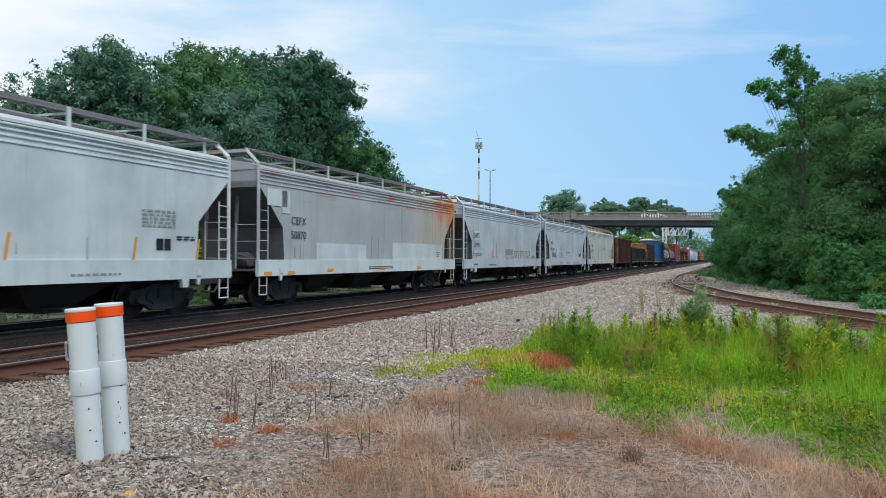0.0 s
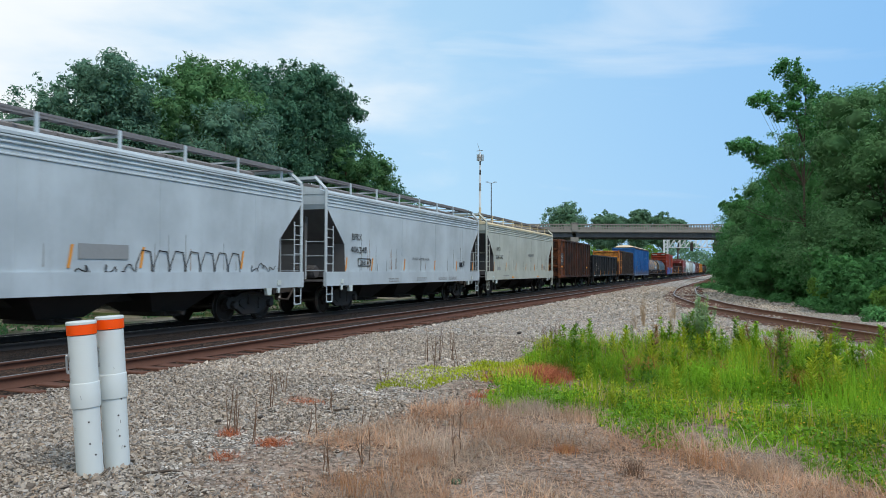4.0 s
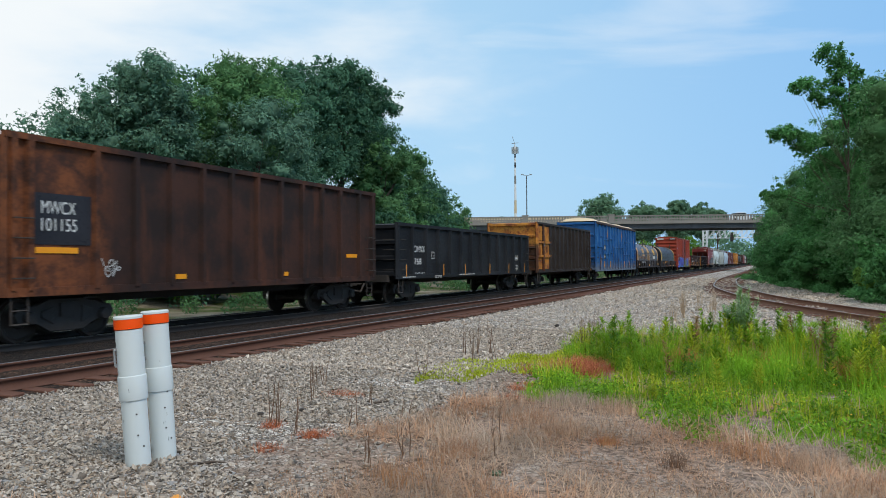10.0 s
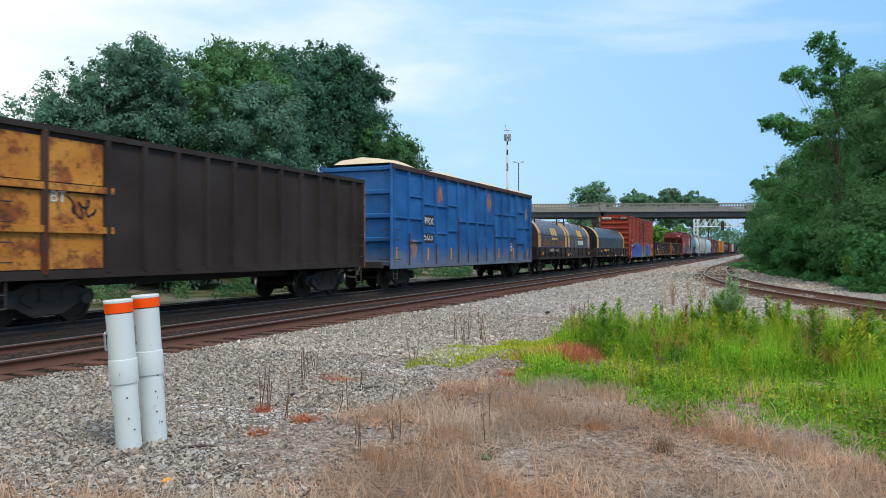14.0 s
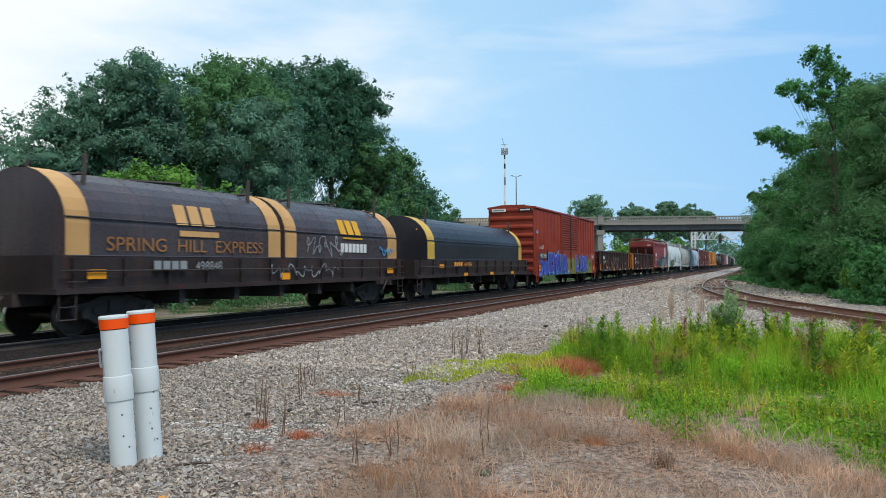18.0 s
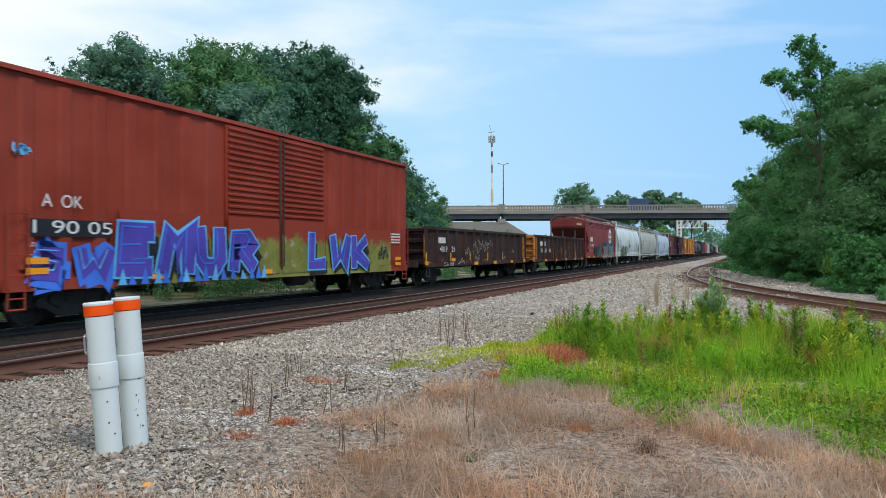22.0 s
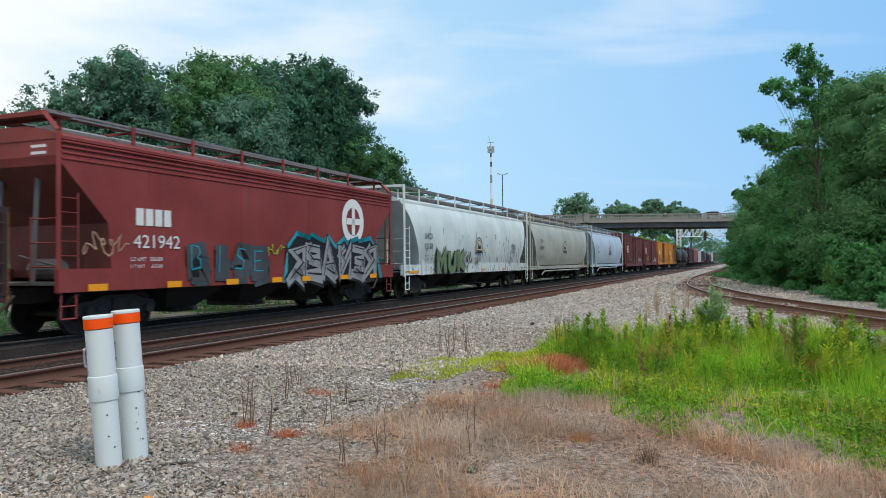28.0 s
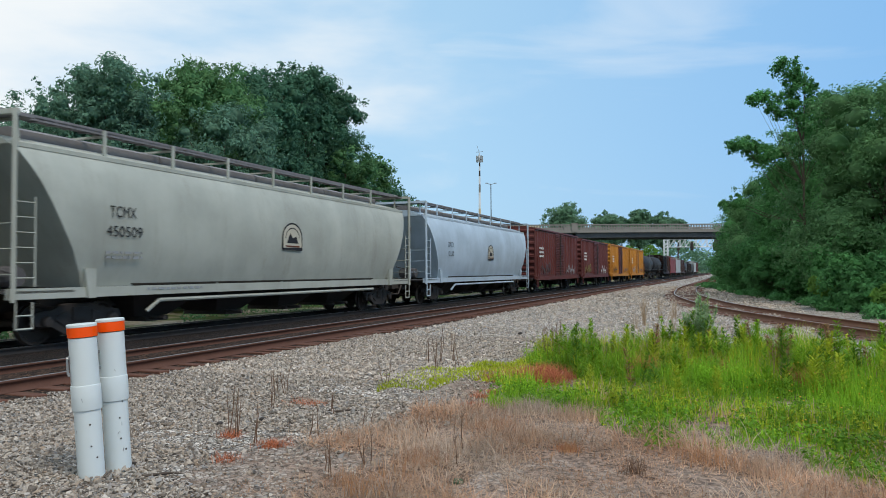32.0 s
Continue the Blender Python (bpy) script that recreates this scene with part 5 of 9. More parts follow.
# ---- boxcar ----
def box_car(label, length, top, paint, low=0.95, door=3.0, ribs=9, at=None, end_paint=None, name="box_car", door_paint=None):
    """A boxcar: pressed vertical side ribs, corrugated sliding doors, banded ends, a ribbed roof."""
    car = thing(name, label, "boxcar", at or Matrix(), "cars of the freight train")
    h, e2 = length / 2, end_paint or paint
    bm = bmesh.new()
    box(bm, -h + 0.35, h - 0.35, -1.5, 1.5, low + 0.05, top - 0.06)
    part("body", bm, paint, car, "steel boxcar body")
    bm = bmesh.new()
    extrude_x(bm, [(-1.6, top - 0.1), (-1.58, top), (-0.8, top + 0.1), (0, top + 0.14), (0.8, top + 0.1), (1.58, top), (1.6, top - 0.1)], -h + 0.3, h - 0.3)
    for i in range(14):
        x = -h + 0.6 + (length - 1.2) * i / 13
        box(bm, x - 0.05, x + 0.05, -0.8, 0.8, top + 0.06, top + 0.15)
    part("roof", bm, paint, car, "ribbed roof")
    for k in (-1, 1):
        for s in (-1, 1):
            a, b = (door / 2 + 0.15, h - 0.45)
            for i in range(ribs):
                x = s * (a + (b - a) * (i + 0.5) / ribs)
                bm = bmesh.new()
                w = (b - a) / ribs * 0.13
                v = [(x - w * 1.6, k * 1.5), (x - w, k * 1.56), (x + w, k * 1.56), (x + w * 1.6, k * 1.5)]
                lo_v = [bm.verts.new((px, py, low + 0.35)) for px, py in v]
                hi_v = [bm.verts.new((px, py, top - 0.2)) for px, py in v]
                for j in range(4):
                    bm.faces.new((lo_v[j], lo_v[(j + 1) % 4], hi_v[(j + 1) % 4], hi_v[j]))
                bm.faces.new(lo_v)
                bm.faces.new(hi_v[::-1])
                part("side_rib", bm, paint, car)
        y0, y1 = sorted((k * 1.5, k * 1.6))
        for s in (-1, 1):
            bm = bmesh.new()
            x0, x1 = sorted((s * 0.03, s * door / 2))
            yd = k * 1.57
            box(bm, x0, x1, min(k * 1.5, yd), max(k * 1.5, yd), low + 0.2, top - 0.15)
            n = 24
            d = part("sliding_door", bm, door_paint or paint, car, "corrugated sliding door")
            for i in range(n):
                bm = bmesh.new()
                z = low + 0.3 + (top - low - 0.55) * i / (n - 1)
                extrude_x(bm, [(yd - k * 0.005, z - 0.055), (yd + k * 0.05, z - 0.02), (yd + k * 0.05, z + 0.02), (yd - k * 0.005, z + 0.055)][::-k], x0 + 0.08, x1 - 0.08)
                part("door_corrugation", bm, door_paint or paint, d)
            bm = bmesh.new()
            xx = s * 0.1
            rod(bm, (xx, k * 1.65, low + 0.25), (xx, k * 1.65, top - 0.2), 0.02, 6)
            part("lock_rod", bm, M["dark_steel"], d)
        bm = bmesh.new()
        box(bm, -h + 0.35, h - 0.35, min(y0, y1), max(y0, y1), low - 0.08, low + 0.16)
        part("side_sill", bm, paint, car)
        e = k * (h - 0.35)
        bm = bmesh.new()
        n = 8
        for i in range(n):
            z = low + 0.3 + (top - low - 0.5) * i / (n - 1)
            a = [(e, z - 0.17), (e + k * 0.09, z - 0.05), (e + k * 0.09, z + 0.05), (e, z + 0.17)]
            bm2 = bmesh.new()
            prism(bm2, a[::k], -1.42, 1.42)
            part("end_corrugation", bm2, e2, car)
        box(bm, min(e, e + k * 0.06), max(e, e + k * 0.06), -1.5, -1.42, low, top - 0.05)
        box(bm, min(e, e + k * 0.06), max(e, e + k * 0.06), 1.42, 1.5, low, top - 0.05)
        part("end_frame", bm, e2, car, "end corner angles")
        bm = bmesh.new()
        x0, x1 = sorted((e - k * 0.05, e - k * 0.5))
        ladder(x0, x1, -1.64, low, low + 1.6, 4, bm)
        stirrup(bm, x0 + 0.04, x1 - 0.04, -1.58, low, 0.42)
        for z in (low + 0.4, low + 0.8, low + 1.2, low + 1.6):
            rod(bm, (e + k * 0.14, -1.4, z), (e + k * 0.14, -0.9, z), 0.014, 5)
        part("ladder", bm, paint, car)
        bm = bmesh.new()
        box(bm, min(e, e + k * 0.32), max(e, e + k * 0.32), -1.3, 1.3, 0.86, 1.0)
        part("end_sill", bm, M["dark_steel"], car)
    bm = bmesh.new()
    box(bm, -h + 0.4, h - 0.4, -0.3, 0.3, 0.7, low + 0.05)
    for x in (-3.2, -1.1, 1.1, 3.2):
        box(bm, x - 0.08, x + 0.08, -1.45, 1.45, 0.78, low)
    lathe(bm, [(0.2, -0.5), (0.24, -0.4), (0.24, 0.4), (0.2, 0.5)], 12, "x", (1.9, -0.9, 0.68))
    part("underframe", bm, M["dark_steel"], car, "sooty underframe")
    running_gear(car, length, 2.4)
    return car


# ---- coil car ----
def arch(w, z0, zs, n=14):
    """Hood section: straight to zs, then a flat round top."""
    pts = [(-w, z0), (-w, zs)]
    for i in range(1, n):
        a = math.pi - math.pi * i / n
        pts.append((math.cos(a) * w, zs + math.sin(a) * w * 0.86))
    return pts + [(w, zs), (w, z0)]


def coil_car(label, length, hoods, hood_paint, band_paint, at=None):
    """A coil car: a low trough frame that carries round-topped hoods."""
    car = thing("coil_car", label, "coil car", at or Matrix(), "cars of the freight train")
    h = length / 2
    for k in (-1, 1):
        bm = bmesh.new()
        y0, y1 = sorted((k * 1.38, k * 1.46))
        box(bm, -h + 0.25, h - 0.25, y0, y1, 1.02, 1.72)
        y0, y1 = sorted((k * 1.3, k * 1.6))
        box(bm, -h + 0.2, h - 0.2, y0, y1, 0.95, 1.07)
        for i in range(12):
            x = -h + 0.7 + (length - 1.4) * i / 11
            box(bm, x - 0.04, x + 0.04, min(k * 1.46, k * 1.54), max(k * 1.46, k * 1.54), 1.07, 1.7)
        part("side_frame", bm, M["coil_frame"], car, "black trough side")
        bm = bmesh.new()
        rod(bm, (-h + 0.3, k * 1.6, 1.42), (h - 0.3, k * 1.6, 1.42), 0.022, 6)
        part("handrail", bm, M["dark_steel"], car)
        bm = bmesh.new()
        e = k * (h - 0.3)
        box(bm, min(e, e - k * 0.1), max(e, e - k * 0.1), -1.45, 1.45, 1.0, 1.75)
        for i in range(3):
            rod(bm, (e - k * 0.1, -1.66, 1.2 + 0.25 * i), (e - k * 0.6, -1.66, 1.2 + 0.25 * i), 0.016, 5)
        stirrup(bm, min(e, e - k * 0.42), max(e, e - k * 0.42), -1.55, 0.95, 0.42)
        part("end_frame", bm, M["coil_frame"], car)
    bm = bmesh.new()
    box(bm, -h + 0.3, h - 0.3, -1.4, 1.4, 0.95, 1.0)
    box(bm, -h + 0.2, h - 0.2, -0.35, 0.35, 0.68, 0.95)
    for x in np.linspace(-h + 4, h - 4, 5):
        box(bm, x - 0.1, x + 0.1, -1.4, 1.4, 0.6, 0.95)
    part("underframe", bm, M["dark_steel"], car)
    for x0, x1, band0, band1 in hoods:
        bm = bmesh.new()
        extrude_x(bm, arch(1.42, 1.70, 2.42), x0, x1)
        hd = part("hood", bm, hood_paint, car, "round-topped steel coil hood")
        bm = bmesh.new()
        for z in (1.74, 2.55):
            rod(bm, (x0, -1.44, z), (x1, -1.44, z), 0.02, 6)
        for x in np.linspace(x0 + 0.6, x1 - 0.6, 5):
            extrude_x(bm, [(y * 1.004, 2.42 + (z - 2.42) * 1.004 if z > 2.42 else z) for y, z in arch(1.42, 1.72, 2.42)], x, x + 0.02)
        part("seam", bm, hood_paint, hd)
        for a, w in ((x0, band0), (x1 - band1, band1)):
            if w:
                bm = bmesh.new()
                extrude_x(bm, [(y * 1.012, 2.42 + (z - 2.42) * 1.012 if z > 2.42 else z) for y, z in arch(1.42, 1.705, 2.42)], a - 0.004 if a == x0 else a, a + w + (0.004 if a != x0 else 0), False)
                part("end_band", bm, band_paint, hd, "ochre painted end band")
        for x in (x0 + 0.9, x1 - 0.9):
            bm = bmesh.new()
            for y in (-0.55, 0.55):
                bar(bm, (x - 0.05, y * 1.75, 3.2), (x + 0.1, y * 1.6, 3.98), 0.075)
            bar(bm, (x + 0.02, -0.9, 3.55), (x + 0.02, 0.9, 3.55), 0.05)
            part("lifting_bracket", bm, M["dark_steel"], hd)
        bm = bmesh.new()
        bar(bm, ((x0 + x1) / 2 - 1.2, 0, 3.62), ((x0 + x1) / 2 + 1.2, 0, 3.74), 0.06)
        part("lifting_bar", bm, M["dark_steel"], hd)
    running_gear(car, length, 2.2)
    return car


def tank_car(label, length, paint, at=None):
    car = thing("tank_car", label, "tank car", at or Matrix(), "cars of the freight train")
    h = length / 2
    bm = bmesh.new()
    r = 1.45
    lathe(bm, [(0.2, -h + 0.5), (0.8, -h + 0.62), (1.25, -h + 0.9), (r, -h + 1.3), (r, h - 1.3), (1.25, h - 0.9), (0.8, h - 0.62), (0.2, h - 0.5)], 28, "x", (0, 0, 2.65))
    part("tank", bm, paint, car, "round tank barrel", smooth=True)
    bm = bmesh.new()
    lathe(bm, [(0.55, 4.0), (0.55, 4.4), (0.3, 4.5)], 16)
    part("dome", bm, paint, car)
    bm = bmesh.new()
    box(bm, -h + 0.1, h - 0.1, -0.3, 0.3, 0.8, 1.15)
    for k in (-1, 1):
        box(bm, min(k * h, k * (h - 1.6)), max(k * h, k * (h - 1.6)), -1.5, 1.5, 1.05, 1.15)
    part("frame", bm, M["dark_steel"], car)
    bm = bmesh.new()
    for y in (-1.55, 1.55):
        rod(bm, (-h + 0.3, y, 1.75), (h - 0.3, y, 1.75), 0.03, 6)
    ladder(-0.25, 0.25, -1.55, 1.1, 4.3, 9, bm)
    part("handrail", bm, M["steel"], car)
    running_gear(car, length)
    return car
# ---- the cars in their order: front and rear end along the line at the start ----
RUN = (261.76, 20.03, -0.96)     # metres run after t/32 of the clip: first, second and third power
CARS = []


def run_at(t):
    k = t / 32.0
    return RUN[0] * k + RUN[1] * k * k + RUN[2] * k ** 3


def car_pose(mid, t):
    p = spot(mid - run_at(t), TRAIN_A)
    return pose(p.x, p.y, 0, 0, 0, LINE_TURN)


def couple(car, s0, s1):
    """Sets a car between s0 and s1 at the start."""
    CARS.append((car, (s0 + s1) / 2))
    car.matrix_basis = car_pose((s0 + s1) / 2, 0)
    return car


SIDE = -1.565

c1 = couple(hopper_car("white covered hopper car with orange safety stripes", 17.0, M["hop_white"], bays=3), 0.67, 17.67)
c2 = couple(hopper_car("grey covered hopper car with patched white panels and red-stained eaves", 16.95, M["hop_stained"], trim=M["hop_dusty"], bays=3), 18.95, 35.93)
c3 = couple(hopper_car("pale blue-grey covered hopper car with black tags", 17.1, M["hop_pale"], bays=3), 37.35, 54.43)
c4 = couple(hopper_car("pale blue-white covered hopper car with orange stripes", 16.8, M["hop_pale"], bays=3), 55.95, 72.67)
c5 = couple(hopper_car("cream-grey covered hopper car with a cream roof", 16.95, M["hop_cream"], roof=M["roof_cream"], bays=3), 74.15, 91.06)
g1 = couple(gondola_car("tall rust-brown gondola car", 14.6, 3.95, M["gon_scaled"], 12, rib_x=[-6.9, -6.55, *(-5.0 + 1.085 * i for i in range(10)), 6.0, 6.9]), 93.3, 107.5)
g2 = couple(gondola_car("black gondola car with white lettering", 17.0, 3.0, M["gon_black"], 14), 109.0, 126.04)
g3 = couple(gondola_car("dark umber gondola car with a rusty orange end", 14.7, 3.9, M["gon_dark"], 13, end_paint=M["orange_peel"], corner=2.75, rib_x=[-7.0, *(-4.25 + 1.06 * i for i in range(11)), 7.0]), 127.4, 142.1)
b1 = couple(gondola_car("tall blue ribbed refuse car with a pale cover", 19.1, 4.72, M["blue_chalk"], 17, low=0.82, rib_w=0.06, name="refuse_car", rib_x=[-9.2, -7.9, -6.5, -5.2, -3.9, -2.62, -1.38, -0.09, 1.22, 2.50, 3.81, 5.06, 6.33, 7.89, 9.05]), 143.8, 162.98)
k1 = couple(coil_car("coil car with two grey hoods and ochre end bands", 16.4, [(-7.65, -0.12, 0.6, 0.6), (0.12, 7.6, 0.6, 0.75)], M["coil_hood"], M["peach"]), 164.2, 180.6)
k2 = couple(coil_car("coil car with one black hood and yellow end bands", 16.6, [(-6.7, 7.0, 0.75, 0.6)], M["coil_black"], M["yellow"]), 181.4, 198.0)
b2 = couple(box_car("tall red boxcar covered in blue graffiti", 19.0, 5.12, M["box_red"], low=0.85, door=5.1, ribs=7), 199.0, 217.95)
g4 = couple(gondola_car("low weathered black gondola car with orange reflectors", 16.6, 2.55, M["gon_low"], 14, low=0.85), 219.4, 236.03)
g5 = couple(gondola_car("low weathered gondola car with an orange end", 16.6, 2.55, M["gon_low"], 14, end_paint=M["orange"], low=0.85), 237.7, 254.24)
h6 = couple(hopper_car("oxide-red covered hopper car with graffiti along its foot", 15.7, M["hop_red"], bays=3, slope=M["box_dark"]), 255.2, 270.85)
h7 = couple(hopper_car("dusty white curved-side covered hopper car with tag", 18.9, M["hop_dusty"], curved=True, bays=4, sill_top=1.44), 272.05, 290.97)
h8 = couple(hopper_car("stone-grey curved-side covered hopper car", 19.4, M["hop_stone"], curved=True, bays=4), 291.6, 310.99)
h9 = couple(hopper_car("light blue curved-side covered hopper car", 18.5, M["hop_blue"], curved=True, bays=4), 312.7, 331.46)
b3 = couple(box_car("dark red boxcar with faded markings", 16.2, 4.6, M["box_dark"]), 333.2, 349.36)
b4 = couple(box_car("weathered red boxcar with sprayed tags", 16.3, 4.5, M["box_dark"]), 350.8, 367.14)
b5 = couple(box_car("yellow boxcar with a brown door", 16.6, 4.6, M["box_yellow"], door_paint=M["box_dark"]), 368.6, 385.2)
b6 = couple(box_car("yellow boxcar with weathered sides", 16.6, 4.6, M["box_yellow"]), 386.6, 403.2)
t1 = couple(tank_car("black tank car with side handrails", 15.5, M["tank"]), 404.8, 420.3)
t2 = couple(tank_car("black tank car with side handrails", 15.5, M["tank"]), 421.8, 437.3)
b7 = couple(box_car("rust-brown boxcar near the rear", 16.4, 4.5, M["gon_brown"]), 438.8, 455.2)
h10 = couple(hopper_car("dark red covered hopper car", 17.0, M["hop_red"]), 456.7, 473.7)
h11 = couple(hopper_car("plain grey covered hopper car", 17.0, M["hop_grey"]), 475.2, 492.2)
h12 = couple(box_car("dark brown boxcar far back in the train", 17.0, 4.4, M["gon_brown"]), 493.7, 510.7)
t3 = couple(tank_car("black tank car with side handrails", 15.5, M["tank"]), 512.2, 527.7)
h13 = couple(gondola_car("dark umber gondola car far back in the train", 17.0, 3.6, M["gon_dark"], 14), 529.2, 546.2)
h14 = couple(tank_car("black tank car with side handrails", 17.0, M["tank"]), 547.7, 564.7)
h15 = couple(hopper_car("plain grey covered hopper car", 17.0, M["hop_grey"]), 566.2, 583.2)
b8 = couple(box_car("dark red boxcar with faded markings", 16.4, 4.5, M["box_dark"]), 584.7, 601.1)
# ---- markings, tags and loads of the cars ----
def letters(car, rows, mat, y=SIDE - 0.012):
    """rows: text, left end, foot, height, right end."""
    for text, x, z, h, x1 in rows:
        ob = lettering(car, text, 0, 0, h, mat, y)
        xs = [v.co.x for v in ob.data.vertices]
        k = (x1 - x) / (max(xs) - min(xs))
        ob.data.transform(Matrix.Translation((x, 0, z)) @ Matrix.Diagonal((k, 1, 1, 1)) @ Matrix.Translation((-min(xs), 0, 0)))


def bars_for_name(car, x, x1, z, h, n, mat, y):
    """A brand name as n plain blocks, each a part of its own."""
    w = (x1 - x) / n
    return [decal(car, "name_block", mat, [(x + i * w, x + i * w + w * 0.78, z, z + h)], y, "plain block of the company name") for i in range(n)]


def reflectors(car, items, y, h=0.12):
    for x0, x1, z in items:
        decal(car, "reflector", M["reflect"], [(x0, x1, z, z + h)], y, "orange reflector plate")


INK, CHALK, GREY = M["ink"], M["chalk"], M["greylet"]
def dirt_runs(car, seed, n, mat, y=SIDE + 0.003):
    """Thin runs of dirt and rust down a car's side."""
    rg = random.Random(seed)
    for i in range(n):
        x, z, l, w = rg.uniform(-6.6, 6.6), rg.uniform(1.47, 1.6), 0.25 + 1.1 * rg.random() ** 2, rg.uniform(0.010, 0.026)
        bm = bmesh.new()
        prism(bm, [(x, z), (x + w, z), (x + w * 0.6, z + l), (x + w * 0.3, z + l)], y - 0.003, y + 0.003)
        part("dirt_run", bm, mat, car)


for car, seed, n in ((c1, 1, 8), (c2, 2, 8), (c3, 3, 10), (c4, 4, 12), (c5, 5, 12)):
    dirt_runs(car, seed, n, M["greylet"])
    dirt_runs(car, seed + 10, n // 2, M["faded_gold"])
    for k, x in ((-1, -7.3), (1, 7.1)):
        bm = bmesh.new()
        box(bm, x - 0.09, x + 0.09, -1.63, -1.6, 1.05, 1.2)
        prism(bm, [(x - 0.07, 0.98), (x + 0.07, 0.98), (x + 0.04, 0.82), (x - 0.04, 0.82)], -1.61, -1.55)
        part("side_bracket", bm, M["hop_dusty"], car, "small steel bracket on the sill")
# first white hopper
stripes(c1, (1.43, 4.78, 7.02, -1.9, -5.2), SIDE, 1.45, 2.0)
decal(c1, "data_panel", INK, [(5.58, 5.82, 1.7, 1.98), (5.86, 6.08, 1.7, 1.98)], SIDE)
small_print(c1, 5.1, 2.62, 5, GREY, SIDE, 1, 1.15)
small_print(c1, 6.3, 2.02, 2, INK, SIDE, 2, 0.7, 0.035)
small_print(c1, 3.0, 1.12, 1, GREY, -1.605, 3, 1.4)
# patched grey hopper
letters(c2, [("CEFX", -6.66, 2.58, 0.25, -5.78), ("50870", -6.68, 2.13, 0.25, -5.78)], INK)
for patch in ((-5.1, -1.4, 1.4, 2.02), (1.0, 6.7, 1.4, 2.15), (-7.2, -6.75, 2.9, 3.6)):
    decal(c2, "white_patch", M["hop_white"], [patch], SIDE, "white repainted panel")
decal(c2, "pale_corner", M["hop_white"], [(-8.0, -6.9, 3.1, 3.62)], SIDE, "white repainted corner panel")
small_print(c2, -1.2, 1.16, 2, INK, -1.605, 5, 2.2, 0.035)
reflectors(c2, ((-8.2, -7.8, 1.0), (-6.9, -6.5, 1.0), (-4.4, -4.0, 1.05), (-0.2, 0.2, 1.05), (3.6, 4.0, 1.05)), -1.605, 0.1)
small_print(c2, 6.0, 1.75, 3, INK, SIDE, 6, 0.4)
# pale blue hopper with tags
decal(c3, "name_patch", M["hop_white"], [(-6.95, -5.75, 2.5, 3.0)], SIDE, "white patch behind the lettering")
letters(c3, [("DAKX", -6.85, 2.62, 0.29, -5.93), ("289905", -6.86, 2.12, 0.26, -5.82)], INK, SIDE - 0.02)
stripes(c3, (-7.08, -3.56, -0.8, 1.28, 5.2), SIDE, 1.55, 2.05)
decal(c3, "grey_panel", GREY, [(-0.5, 0.94, 1.75, 2.08)], SIDE)
scribble(c3, -0.6, 1.25, 1.7, 0.42, SPRAY["black"], SIDE - 0.02, 3, 6)
bm = bmesh.new()
for i in range(7):
    cx, w = 1.45 + i * 0.58, 0.6
    stroke(bm, [(cx - w / 2, 1.2), (cx - w / 2 + 0.03, 1.65), (cx - 0.1, 1.98), (cx + 0.18, 1.95), (cx + w / 2 - 0.05, 1.65), (cx + w / 2 - 0.08, 1.1)], 0.03, SIDE - 0.01)
part("sprayed_tag", bm, SPRAY["black"], c3, "black sprayed arches")
scribble(c3, 5.7, 1.4, 1.2, 0.35, SPRAY["black"], SIDE - 0.02, 9, 4)
small_print(c3, -7.0, 1.75, 2, GREY, SIDE, 7, 1.6)
small_print(c3, -4.3, 1.1, 1, INK, -1.605, 8, 1.6, 0.06)
small_print(c3, -6.9, 1.14, 1, INK, -1.605, 9, 0.6, 0.08)
# white hopper with stripes
letters(c4, [("DO NOT HAMMER ON CAR", -0.88, 1.96, 0.11, 1.08)], INK)
letters(c4, [("BPRX", -6.5, 2.62, 0.25, -5.7), ("406248", -6.6, 2.16, 0.24, -5.3)], INK)
stripes(c4, (-7.0, -4.9, -1.8, 1.7, 4.7, 7.25), SIDE, 1.5, 1.98)
decal(c4, "data_panel", INK, [(5.25, 5.45, 1.68, 1.92), (5.49, 5.68, 1.68, 1.92), (5.85, 5.97, 1.72, 1.98)], SIDE)
decal(c4, "stencil_frame", INK, [(-6.0, -4.95, 1.66, 1.69), (-6.0, -4.95, 1.93, 1.96), (-6.0, -5.97, 1.66, 1.96), (-4.98, -4.95, 1.66, 1.96)], SIDE)
letters(c4, [("288 A", -5.85, 1.72, 0.17, -5.1)], INK)
for i, x in enumerate((-0.4, 2.2, 3.6)):
    small_print(c4, x, 1.17, 3, GREY, -1.605, 20 + i, 1.1, 0.03)
small_print(c4, -3.3, 1.14, 2, GREY, -1.605, 24, 0.9, 0.06)
# cream hopper
letters(c5, [("BPRX", -6.54, 2.66, 0.26, -5.7), ("206242", -6.74, 2.2, 0.25, -5.22)], INK)
stripes(c5, (-7.12, -4.6, -2.3, 0.2, 2.6, 4.9, 7.0), SIDE, 1.5, 1.98, 0.06)
decal(c5, "data_panel", GREY, [(-6.3, -5.7, 1.55, 1.72), (5.4, 5.9, 1.6, 1.85)], SIDE)
small_print(c5, -5.2, 1.16, 1, GREY, -1.605, 31, 1.2, 0.07)
small_print(c5, 1.0, 2.62, 4, GREY, SIDE, 32, 1.4, 0.03)
reflectors(c5, ((-3.3, -2.8, 1.04), (3.2, 3.7, 1.04)), -1.605, 0.1)
